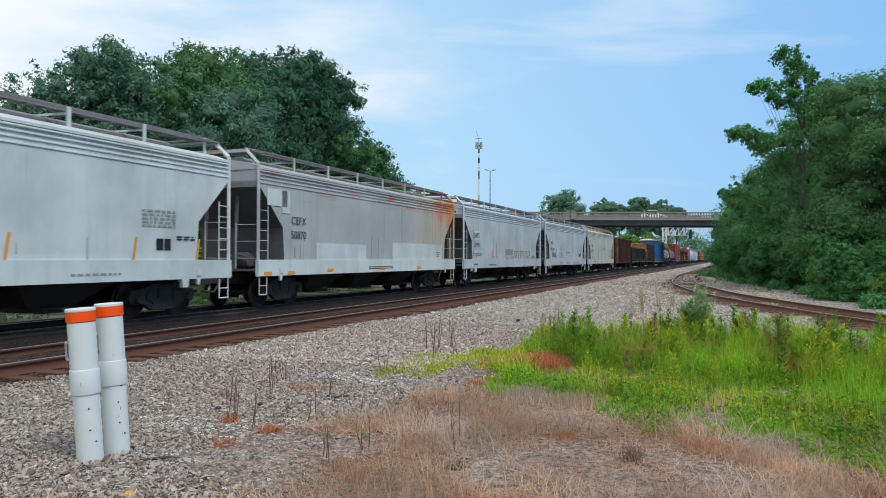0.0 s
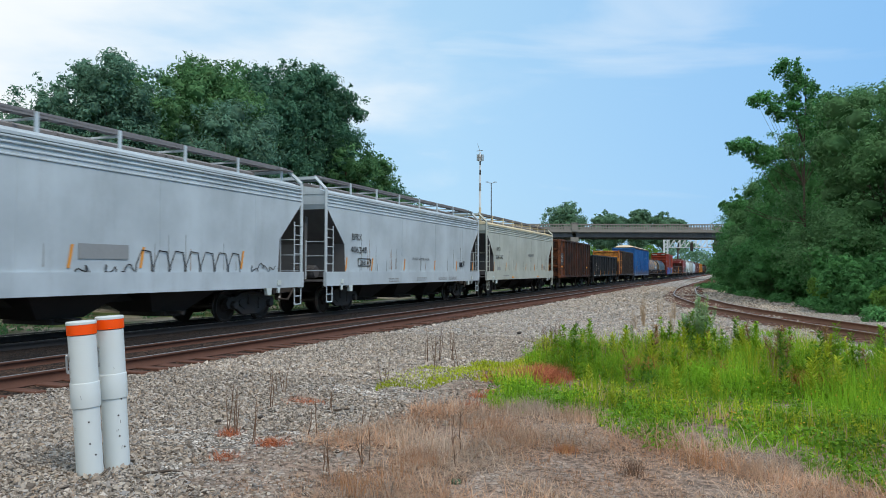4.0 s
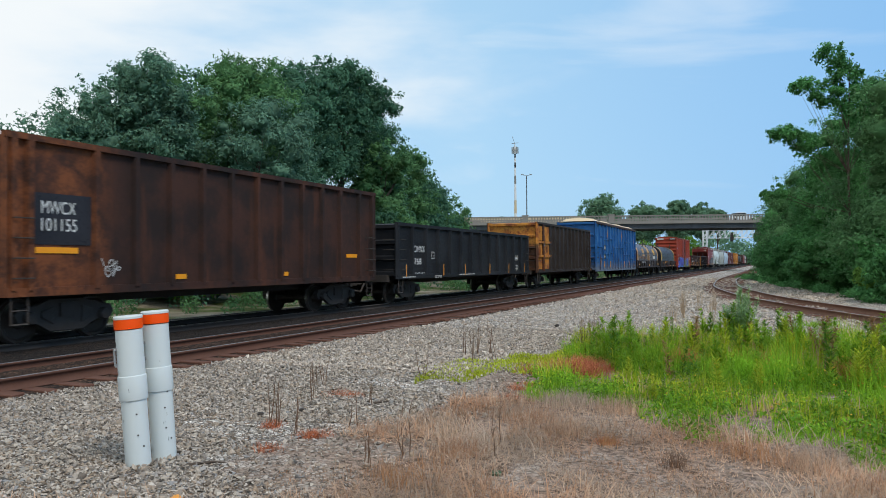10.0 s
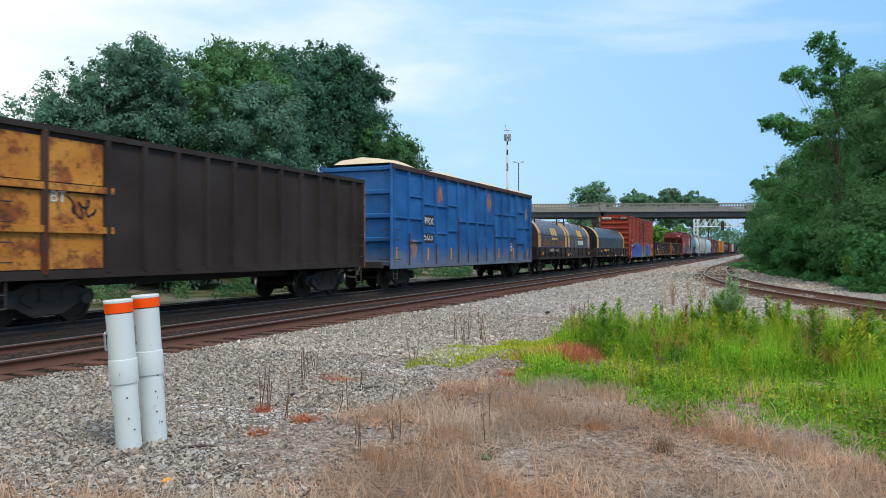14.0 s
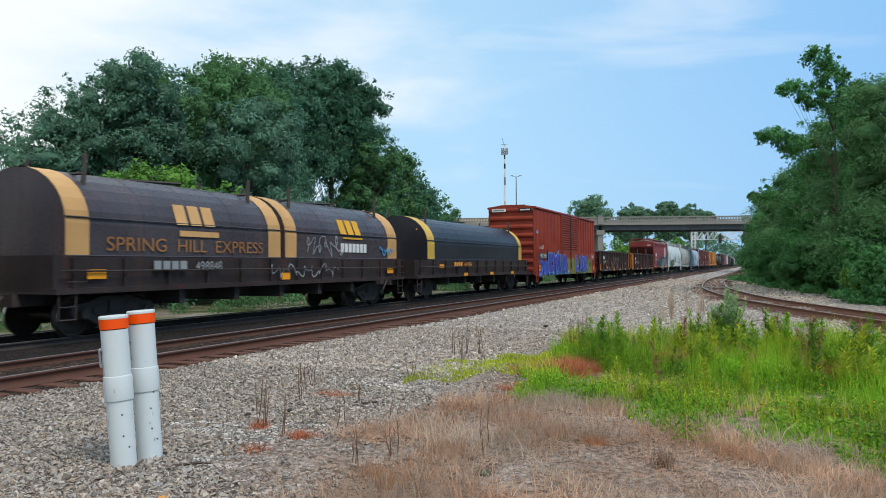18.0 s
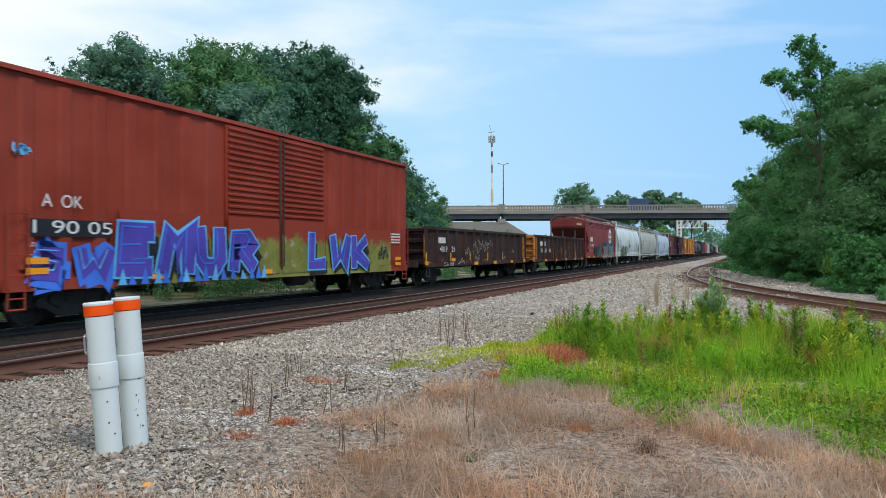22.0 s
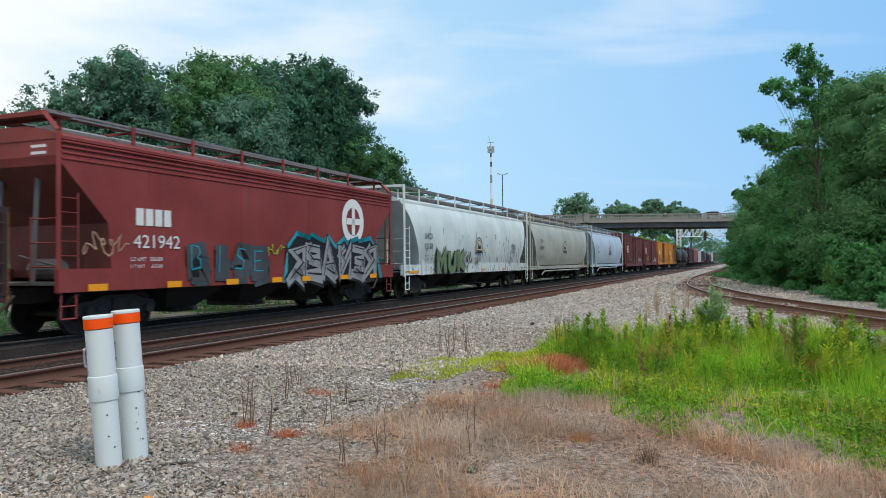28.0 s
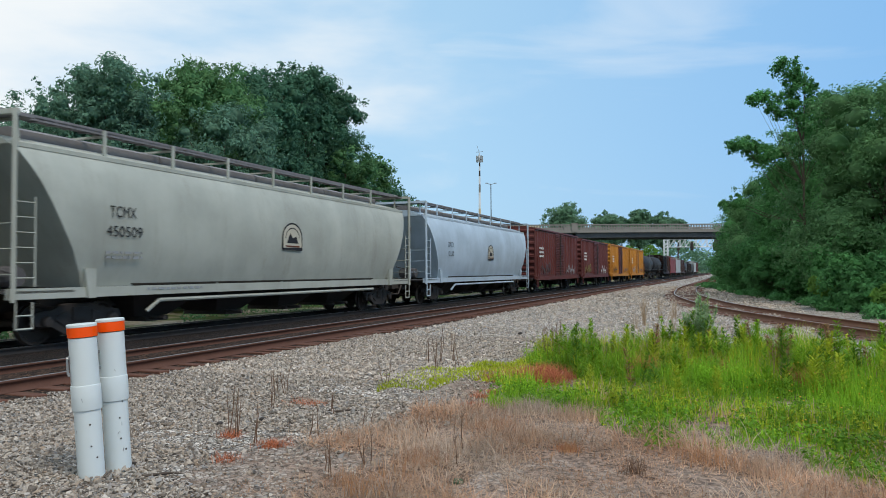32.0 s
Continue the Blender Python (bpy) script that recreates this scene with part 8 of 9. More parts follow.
# brush along the foot of the western bank, seen over and under the cars
blobs = []
for s in np.arange(-6, 90, 0.8):
    a = 20.5 + rng.uniform(0, 4.5) + 0.02 * s
    p = spot(s, a)
    blobs.append((p.x, p.y, 0.3 + rng.uniform(0, 0.9), rng.uniform(0.7, 1.3)))
for s in np.arange(-6, 110, 1.4):
    p = spot(s, 26 + rng.uniform(0, 4))
    blobs.append((p.x, p.y, 1.6 + rng.uniform(0, 1.2), rng.uniform(1.2, 1.9)))
woods("undergrowth", "dark green brush along the bank behind the train", blobs, 46000, 0.18, M["leaf_dark"], 6)
blobs = []
for s in np.arange(4, 120, 0.55):
    if rng.random() < 0.9 and math.sin(s * 0.55) > -0.75:
        p = spot(s, 18.4 + rng.uniform(-0.5, 2.2))
        blobs.append((p.x, p.y, -0.1 + rng.uniform(0, 0.35), rng.uniform(0.3, 0.7)))
woods("trackside_weeds", "bright green weeds beyond the tracks", blobs, 34000, 0.09, M["leaf_mid"], 7)
blobs = []
for f in np.arange(0, 1, 0.012):
    for k in range(3):
        x, y = 18.6 + 14.5 * f + rng.uniform(0, 4.5), 26 + 56 * f + rng.uniform(-2, 2)
        blobs.append((x, y, rng.uniform(-0.1, 2.0), rng.uniform(0.6, 1.2)))
woods("wood_edge", "dense green brush at the foot of the eastern wood", blobs, 46000, 0.16, M["leaf_right"], 17)
blobs = []
for f in np.arange(0, 1, 0.008):
    for k in range(2):
        blobs.append((16.0 + 14.5 * f + rng.uniform(0, 2.8), 26 + 54 * f + rng.uniform(-1, 1), rng.uniform(-0.25, 0.05), rng.uniform(0.2, 0.5)))
woods("siding_verge", "bright low green growth between siding and wood", blobs, 30000, 0.12, M["leaf_right"], 27)
# trees that stand up behind the overpass
for col, top, w, seed in ((1056, 346, 20, 61), (1130, 362, 15, 62), (1158, 372, 9, 63), (1192, 357, 14, 64), (1236, 364, 13, 65), (1262, 374, 9, 67), (880, 384, 6, 66)):
    d = 262
    z = 1.52 + (467 - top) / 1346 * d
    r = w * d / 1346 * 2.0
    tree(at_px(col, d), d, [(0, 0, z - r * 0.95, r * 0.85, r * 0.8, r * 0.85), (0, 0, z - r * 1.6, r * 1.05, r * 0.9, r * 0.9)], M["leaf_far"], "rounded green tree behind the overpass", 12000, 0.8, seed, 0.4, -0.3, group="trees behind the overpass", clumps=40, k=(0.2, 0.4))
blobs = [(at_px(c, 182) + rng.uniform(-2, 2), 182 + rng.uniform(0, 14), rng.uniform(0.5, 6.5), rng.uniform(1.5, 2.6)) for c in np.arange(1090, 1246, 3)]
woods("bank_shrubs", "bright green scrub on the bank beyond the overpass", blobs, 9000, 0.7, M["leaf_bright"], 8)
blobs = []
for c in np.arange(900, 1420, 4):
    d = rng.uniform(380, 470)
    h = 15 * math.exp(-((c - 1262) / 42) ** 2) + 6
    blobs.append((at_px(c, d), d, rng.uniform(1, h), rng.uniform(4, 7)))
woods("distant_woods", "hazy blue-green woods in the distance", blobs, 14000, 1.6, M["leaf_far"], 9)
# ---- marker posts ----
def marker_post(x, y, lean, turn, top, lo, hi):
    m = pose(x, y, -0.25) @ Matrix.Rotation(radians(lean[0]), 4, "Y") @ Matrix.Rotation(radians(lean[1]), 4, "X") @ Matrix.Rotation(radians(turn), 4, "Z")
    p = thing("marker_post", "white plastic pipe marker post with an orange top band", "marker post", m, "pair of marker posts")
    bm = bmesh.new()
    lathe(bm, [(0.106, 0.0), (0.107, 0.72)], 36)
    part("lower_pipe", bm, M["pvc"], p, smooth=True)
    bm = bmesh.new()
    lathe(bm, [(0.108, lo), (0.117, lo + 0.004), (0.119, lo + 0.012), (0.119, hi - 0.012), (0.117, hi - 0.004), (0.111, hi)], 36)
    part("coupling", bm, M["pvc"], p, "wider pipe coupling", smooth=True)
    bm = bmesh.new()
    lathe(bm, [(0.112, hi - 0.01), (0.112, top - 0.12)], 36)
    part("upper_pipe", bm, M["pvc"], p, smooth=True)
    bm = bmesh.new()
    lathe(bm, [(0.113, top - 0.114), (0.119, top - 0.112), (0.119, top - 0.03), (0.113, top - 0.028)], 36)
    part("orange_band", bm, M["band"], p, "orange reflective band", smooth=True)
    bm = bmesh.new()
    lathe(bm, [(0.116, top - 0.03), (0.121, top - 0.026), (0.121, top - 0.008), (0.114, top), (0.02, top + 0.004)], 36)
    part("cap", bm, M["pvc"], p, "flat white cap", smooth=True)
    bm = bmesh.new()
    a = radians(214)
    d = Vector((math.cos(a), math.sin(a), 0))
    for z in (top - 0.28, top - 0.42):
        q = d * 0.112 + Vector((0, 0, z))
        rod(bm, q - d * 0.01, q + d * 0.02, 0.010, 6)
        box(bm, q.x - 0.015, q.x + 0.015, q.y - 0.015, q.y + 0.015, z - 0.014, z + 0.014)
    rod(bm, d * 0.130 + Vector((0, 0, top - 0.28)), d * 0.130 + Vector((0, 0, top - 0.42)), 0.010, 6)
    part("hasp", bm, M["galv"], p, "bent steel hasp")
    for ang, z in ((300, 0.32), (300, 0.5), (322, 0.22), (318, 0.64)):
        bm = bmesh.new()
        q = Vector((math.cos(radians(ang)), math.sin(radians(ang)), 0))
        rod(bm, q * 0.10 + Vector((0, 0, z)), q * 0.1105 + Vector((0, 0, z)), 0.008, 6)
        part("screw", bm, M["dark_steel"], p)
    rg = random.Random(int(top * 1000))
    for k in range(5):                     # scuffs and specks of dirt
        ang, z = radians(rg.uniform(205, 335)), rg.uniform(0.08, top - 0.2)
        r = 0.1135 if z > hi else 0.1205 if z > lo else 0.1085
        c, l = Vector((math.cos(ang) * r, math.sin(ang) * r, z)), rg.uniform(0.01, 0.05)
        bm = bmesh.new()
        rod(bm, c, c + Vector((rg.uniform(-0.006, 0.006), 0, l)), 0.0022, 4)
        part("scuff", bm, M["greylet"], p, "grey scuff mark")
    return p


marker_post(-2.70, 6.62, (-4.0, 0.8), 0, 1.345, 0.615, 0.83)
marker_post(-2.58, 6.90, (-3.8, 0.4), 8, 1.37, 0.645, 0.865)


# ---- crushed stones ----
def stone_field():
    """Two layers of sharp stones, so that dark gaps stay open between them."""
    octa = np.array([(1, 0, 0), (0, 1, 0), (-1, 0, 0), (0, -1, 0), (0.25, 0.2, 0.8), (-0.2, -0.15, -0.8)], float)
    tri = np.array([(0, 1, 4), (1, 2, 4), (2, 3, 4), (3, 0, 4), (1, 0, 5), (2, 1, 5), (3, 2, 5), (0, 3, 5)])
    rng = np.random.default_rng(11)
    n = 112000
    s = 2.0 + 17.0 * rng.random(n) ** 1.2
    a = 3.0 + 6.2 * rng.random(n)
    thin = a + 1.2 * np.sin(s * 1.7) + 0.7 * np.sin(s * 4.1 + 2)
    keep = (thin > 4.4) | (rng.random(n) < 0.16)
    s, a = s[keep], a[keep]
    n = len(s)
    size = (0.010 + 0.0135 * rng.random(n) ** 2.2) * (1 + 0.022 * s)
    v = octa[None] * (1 + 0.25 * rng.normal(size=(n, 6, 1))) + 0.28 * rng.normal(size=(n, 6, 3))
    v = v * (size[:, None] * np.stack([1.15 + 0.5 * rng.random(n), 1.0 - 0.2 * rng.random(n), 0.9 - 0.3 * rng.random(n)], -1))[:, None, :]
    q = rng.normal(size=(n, 4)) * np.array([1, 0.3, 0.3, 1])
    q /= np.linalg.norm(q, axis=1)[:, None]
    w, x, y, z = q.T
    R = np.stack([1 - 2 * (y * y + z * z), 2 * (x * y - z * w), 2 * (x * z + y * w), 2 * (x * y + z * w), 1 - 2 * (x * x + z * z), 2 * (y * z - x * w),
                  2 * (x * z - y * w), 2 * (y * z + x * w), 1 - 2 * (x * x + y * y)], -1).reshape(n, 3, 3)
    v = np.einsum("nij,nkj->nki", R, v)
    zz = ground_height(s, a) + size * 0.2 + 0.026 * rng.random(n) ** 2
    c = s[:, None] * np.array(ALONG) + a[:, None] * np.array(ACROSS) + np.stack([0 * zz, 0 * zz, zz], -1)
    f = (tri[None] + 6 * np.arange(n)[:, None, None]).reshape(-1, 3)
    me = raw_mesh("ballast_stones", (v + c[:, None, :]).reshape(-1, 3), f, M["stone"])
    me.shade_flat()
    solid("ballast_stones", me, None, "loose grey and tan crushed ballast stones", "gravel", kind="stuff")


stone_field()


def far_stones():
    """Coarser crumbs over the gravel beyond, eight faces each."""
    rng = np.random.default_rng(12)
    n = 24000
    s = 11.0 + 75.0 * rng.random(n) ** 1.9
    a = np.where(s < 17, 4.5, -1.0 - 0.05 * s) + (9.1 - np.where(s < 17, 4.5, -1.0 - 0.05 * s)) * rng.random(n)
    x, y = s * ALONG.x + a * ACROSS.x, s * ALONG.y + a * ACROSS.y
    ok = ~inside(PATCH, x, y)
    s, a = s[ok], a[ok]
    n = len(s)
    octa = np.array([(1, 0, 0), (0, 1, 0), (-1, 0, 0), (0, -1, 0), (0, 0, 1), (0, 0, -1)], float)
    tri = np.array([(0, 1, 4), (1, 2, 4), (2, 3, 4), (3, 0, 4), (1, 0, 5), (2, 1, 5), (3, 2, 5), (0, 3, 5)])
    size = (0.02 + 0.028 * rng.random(n) ** 1.8) * (1 + np.clip(s - 25, 0, 60) / 50)
    v = octa[None] * (size[:, None] * np.array([1.1, 1.0, 0.75]))[:, None, :] * (1 + 0.3 * rng.normal(size=(n, 6, 1))) + size[:, None, None] * 0.3 * rng.normal(size=(n, 6, 3))
    zz = ground_height(s, a) + size * 0.2
    c = s[:, None] * np.array(ALONG) + a[:, None] * np.array(ACROSS) + np.stack([0 * zz, 0 * zz, zz], -1)
    f = (tri[None] + 6 * np.arange(n)[:, None, None]).reshape(-1, 3)
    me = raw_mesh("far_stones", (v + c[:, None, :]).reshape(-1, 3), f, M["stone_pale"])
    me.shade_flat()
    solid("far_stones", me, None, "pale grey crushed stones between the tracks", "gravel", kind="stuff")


# ---- grass and weeds ----
def inside(poly, x, y):
    ok = np.zeros(len(x), bool)
    for (x0, y0), (x1, y1) in zip(poly, poly[1:] + poly[:1]):
        hit = ((y0 > y) != (y1 > y)) & (x < (x1 - x0) * (y - y0) / (y1 - y0 + 1e-12) + x0)
        ok ^= hit
    return ok


def blades(n, rng, x, y, height, width, lean, base=None):
    """Grass blades as bent two-part strips: arrays of verts and faces (quads)."""
    a = rng.random(n) * math.tau
    side = np.stack([np.cos(a), np.sin(a), 0 * a], -1) * (width / 2)[:, None]
    b = a + math.pi / 2 + rng.normal(size=n) * 0.5
    out = np.stack([np.cos(b), np.sin(b), 0 * b], -1)
    up = np.array([0, 0, 1.0])
    if base is None:
        base = np.full(n, -0.235)
    p0 = np.stack([x, y, base], -1)
    rise = np.sqrt(np.clip(1 - (lean * 0.75) ** 2, 0.02, 1))
    p1 = p0 + up * (height * 0.6 * rise)[:, None] + out * (height * lean * 0.4)[:, None]
    p2 = p0 + up * (height * rise)[:, None] + out * (height * lean)[:, None]
    v = np.stack([p0 - side, p0 + side, p1 + side * 0.8, p1 - side * 0.8, p2 + side * 0.12, p2 - side * 0.12], 1).reshape(-1, 3)
    k = 6 * np.arange(n)[:, None]
    f = np.concatenate([k + np.array([0, 1, 2, 3]), k + np.array([3, 2, 4, 5])])
    return v, f


PATCH = [(2.0, 12.8), (1.5, 11.2), (1.0, 10.0), (1.8, 9.0), (2.4, 7.8), (3.1, 7.1), (3.8, 6.2), (4.4, 5.0), (9.5, 5.0), (10.5, 11), (8.2, 13.6), (6.8, 16.0), (4.9, 17.2), (3.2, 16.4), (2.3, 14.6)]


far_stones()


def meadow():
    rng = np.random.default_rng(21)

    def field(x, y):
        return (np.sin(x * 2.3 + 0.6) * np.sin(y * 2.1 + 0.3) + 0.6 * np.sin(x * 4.7 + y * 1.3) * np.sin(y * 3.9 - x) + 0.4 * np.sin(x * 9.1 + 2) * np.sin(y * 8.3)) / 1.4

    def scatter(n):
        x, y = rng.uniform(0, 10.5, n), rng.uniform(4.9, 17.4, n)
        wx, wy = 0.25 * np.sin(y * 3.3) + 0.2 * np.sin(x * 5.1 + 1), 0.22 * np.sin(x * 2.9) + 0.2 * np.sin(y * 6.1)
        ok = inside(PATCH, x + wx, y + wy) & (((x - 2.15) / 0.55) ** 2 + ((y - 12.1) / 1.3) ** 2 > 1) & (field(x, y) + 0.35 * rng.normal(size=n) > -0.62)
        return x[ok], y[ok]

    # grass blades in clumps
    x, y = scatter(105000)
    n = len(x)
    clump = np.clip(0.5 + 0.6 * field(x, y), 0.1, 1.2)
    edge = np.clip((y - 7.4 + 0.5 * (x - 2.5)) / 4.5, 0.12, 1)
    h = (0.07 + (0.36 + 0.16 * np.clip((x - 3) / 3, 0, 1)) * edge * clump) * rng.uniform(0.25, 1.5, n)
    tone = np.sin(x * 1.7 + y * 0.9) + 0.8 * field(x * 1.3 + 4, y * 1.1) + rng.normal(size=n) * 0.55 + 0.9 * np.clip((y - 13.2) / 1.5, 0, 1)
    for name, label, m, pick in (("green_weeds", "lush green weeds and grass", "grass", tone < 0.5), ("yellow_weeds", "yellow-green weeds among the grass", "grass2", (tone >= 0.5) & (tone < 1.6)),
                                 ("faded_grass", "faded straw-coloured grass among the weeds", "straw", tone >= 1.6)):
        k = pick.sum()
        v, f = blades(k, rng, x[pick], y[pick], h[pick], 0.004 + 0.008 * rng.random(k), rng.uniform(0.03, 0.65, k))
        solid(name, raw_mesh(name, v, f, M[m]), None, label, "grass", kind="stuff")
    # broad-leaved weeds: small leaves in low mounds
    x, y = scatter(4200)
    cl = np.clip(0.5 + 0.6 * field(x, y), 0.1, 1.2)
    ed = np.clip((y - 7.2 + 0.5 * (x - 2.5)) / 4.5, 0.15, 1)
    r = 0.05 + 0.13 * rng.random(len(x)) * (0.4 + cl)
    z = -0.22 + rng.random(len(x)) * 0.34 * ed * cl
    pick = np.sin(x * 2.9 + y * 1.7) + 0.7 * rng.normal(size=len(x)) > 0.55
    for name, label, m, q, n in (("broadleaf_weeds", "low broad-leaved green weeds", "grass", ~pick, 30000), ("pale_weeds", "low yellow-green broad-leaved weeds", "grass2", pick, 12000), ("deep_weeds", "dense deep green weeds close to the ground", "weed_dark", x > 0, 40000)):
        low = name == "deep_weeds"
        v, f = leaves(np.stack([x[q], y[q], z[q] * 0 - 0.2 if low else z[q], r[q] * (1.5 if low else 1)], -1), n, 0.06 if low else 0.036, rng, 0.5, 0.3 if low else 0.4, fine=low)
        solid(name, raw_mesh(name, v, f, M[m]), None, label, "weeds", kind="stuff")
    # low pale patch beside it
    n = 40000
    x, y = rng.uniform(-0.5, 3.0, n), rng.uniform(10.6, 15.6, n)
    ok = (np.abs(y - 12.0 - 0.75 * (x + 0.3)) < 0.95 + 0.3 * np.sin(x * 6)) & (field(x * 2, y * 2) + 0.3 * rng.normal(size=n) > -0.45)
    x, y = x[ok], y[ok]
    v, f = blades(len(x), rng, x, y, rng.uniform(0.03, 0.10, len(x)), 0.010 + 0.012 * rng.random(len(x)), rng.uniform(0.2, 0.9, len(x)))
    solid("low_turf", raw_mesh("low_turf", v, f, M["grass2"]), None, "low yellow-green turf on the gravel", "grass", kind="stuff")
    n = 9000
    x, y = rng.uniform(7.2, 11.2, n), rng.uniform(13.5, 21, n)
    ok = np.sin(x * 2.1) + np.sin(y * 1.7 + x) > 0.9
    x, y = x[ok], y[ok]
    v, f = blades(len(x), rng, x, y, rng.uniform(0.05, 0.2, len(x)), 0.008 + 0.01 * rng.random(len(x)), rng.uniform(0.1, 0.8, len(x)))
    solid("siding_turf", raw_mesh("siding_turf", v, f, M["grass"]), None, "scattered green tufts beside the siding", "grass", kind="stuff")


meadow()


def straw_mat():
    rng = np.random.default_rng(31)
    n = 135000
    s, a = rng.uniform(2.2, 12.0, n), rng.uniform(-4.5, 5.0, n)
    edge = a + 0.8 * np.sin(s * 1.3 + 1) + 0.5 * np.sin(s * 3.3) + 0.22 * (s - 6)
    x, y = s * ALONG.x + a * ACROSS.x, s * ALONG.y + a * ACROSS.y
    ok = (edge < 3.9) & ~inside(PATCH, x, y - 0.5)
    ok &= (np.sin(x * 3.1) * np.sin(y * 2.9) + 0.5 * np.sin(x * 7.3 + y) + 0.5 * rng.normal(size=n)) > -0.6
    x, y, s, a = x[ok], y[ok], s[ok], a[ok]
    n = len(x)
    h = rng.uniform(0.05, 0.24, n) * (0.75 + 0.5 * np.clip(np.sin(x * 2.1 + 1.0) + np.sin(y * 2.7), -1, 1))
    flat = rng.random(n) < 0.74
    lean = np.where(flat, rng.uniform(1.15, 1.5, n), rng.uniform(0.3, 0.95, n))
    tone = np.sin(x * 1.9 + 1) * np.sin(y * 1.6) + 0.5 * np.sin(x * 4.3 + y * 2.2) + 0.6 * rng.normal(size=n)
    for name, label, m, q in (("dead_grass", "matted dead straw-coloured grass", "straw", np.abs(tone) <= 0.55), ("grey_grass", "matted grey dead grass", "straw_grey", tone < -0.55), ("red_grass", "matted reddish-brown dead grass", "straw_red", tone > 0.55)):
        k = q.sum()
        v, f = blades(k, rng, x[q], y[q], h[q], 0.004 + 0.005 * rng.random(k), lean[q], ground_height(s[q], a[q]) - 0.005 + 0.04 * rng.random(k))
        solid(name, raw_mesh(name, v, f, M[m]), None, label, "grass", kind="stuff")


straw_mat()


def tuft(name, label, x, y, r, h, n, mat, seed, cat="weed", group="", lean=(0.3, 1.0), w=0.004):
    rng = np.random.default_rng(seed)
    root = thing(name, label, cat, pose(x, y, -0.235), group)
    px, py = rng.normal(0, r * 0.5, n), rng.normal(0, r * 0.5, n)
    v, f = blades(n, rng, px, py, rng.uniform(0.4, 1.1, n) * h, np.full(n, w), rng.uniform(*lean, n), np.zeros(n))
    tagged(part("foliage", raw_mesh("foliage", v, f, mat), None, root), "many thin dry blades", kind="stuff")
    return root


for i, (x, y, r) in enumerate(((-1.93, 8.27, 0.12), (-1.38, 7.73, 0.13), (-1.72, 7.18, 0.14), (-1.48, 10.2, 0.2), (-1.28, 10.05, 0.16), (1.55, 12.1, 0.34), (1.95, 12.2, 0.3), (1.15, 10.9, 0.16), (3.4, 12.6, 0.2), (0.95, 10.6, 0.14), (1.49, 7.30, 0.12), (1.95, 12.3, 0.34), (2.35, 12.3, 0.36), (2.2, 12.8, 0.3), (2.1, 11.8, 0.3), (0.81, 9.87, 0.2), (-1.39, 7.78, 0.16), (3.9, 12.7, 0.3), (4.9, 12.3, 0.3), (5.9, 11.0, 0.3), (6.6, 9.6, 0.25))):
    tuft("withered_weed", "withered rust-red weed flat on the gravel", x, y, r, 0.1 if r < 0.25 else (0.26 if x < 3 else 0.42), 260 if r < 0.25 else 900, M["redleaf"], 70 + i, group="withered weeds", lean=(0.5, 1.2))
for i, (x, y, r, h, n, m) in enumerate(((-0.38, 6.0, 0.2, 0.2, 170, "straw_orange"), (-0.2, 6.4, 0.24, 0.18, 130, "straw_orange"), (-0.55, 6.3, 0.2, 0.18, 140, "straw_red"), (0.1, 6.9, 0.25, 0.2, 420, "straw_red"),
                                     (1.9, 6.45, 0.12, 0.2, 120, "twig"), (0.38, 6.28, 0.08, 0.1, 120, "twig"), (1.2, 7.7, 0.25, 0.2, 420, "straw"), (2.7, 6.8, 0.3, 0.2, 240, "straw_orange"), (0.7, 8.6, 0.3, 0.16, 420, "straw_grey"),
                                     (1.49, 7.25, 0.14, 0.14, 260, "straw_orange"), (1.4, 9.3, 0.4, 0.24, 700, "straw_grey"), (2.0, 8.9, 0.34, 0.22, 600, "straw"), (1.0, 8.4, 0.3, 0.2, 420, "straw_red"), (3.0, 6.4, 0.3, 0.22, 420, "straw"))):
    tuft("dry_tuft", "upright tuft of brown dead grass" if m != "straw_orange" else "orange-brown tuft of dead grass", x, y, r, h, n, M[m], 90 + i, "grass", "tufts of dead grass", (0.1, 0.7))


def dead_stem(x, y, h, seed, n=4, mat="twig"):
    rng = random.Random(seed)
    bm = bmesh.new()
    for i in range(n):
        a, l = rng.uniform(0, math.tau), rng.uniform(0.02, 0.2)
        p = Vector((rng.uniform(-0.06, 0.06), rng.uniform(-0.06, 0.06), 0))
        q = p + Vector((math.cos(a) * l * h, math.sin(a) * l * h, h * rng.uniform(0.6, 1.0)))
        mid = p.lerp(q, 0.5) + Vector((rng.uniform(-0.02, 0.02), 0, 0))
        rod(bm, p, mid, 0.006, 4, 0.005)
        rod(bm, mid, q, 0.005, 4, 0.002)
        for k in range(3):
            f = rng.uniform(0.4, 0.95)
            c = p.lerp(q, f)
            rod(bm, c, c + Vector((rng.uniform(-0.05, 0.05), rng.uniform(-0.05, 0.05), 0.05)), 0.003, 3, 0.001)
    solid("dead_weed_stem", bm, M[mat], "thin brown dead weed stems in the gravel" if mat == "twig" else "tall tan dry grass stems by the siding", "weed", "dead weed stems", at=pose(x, y, -0.235))


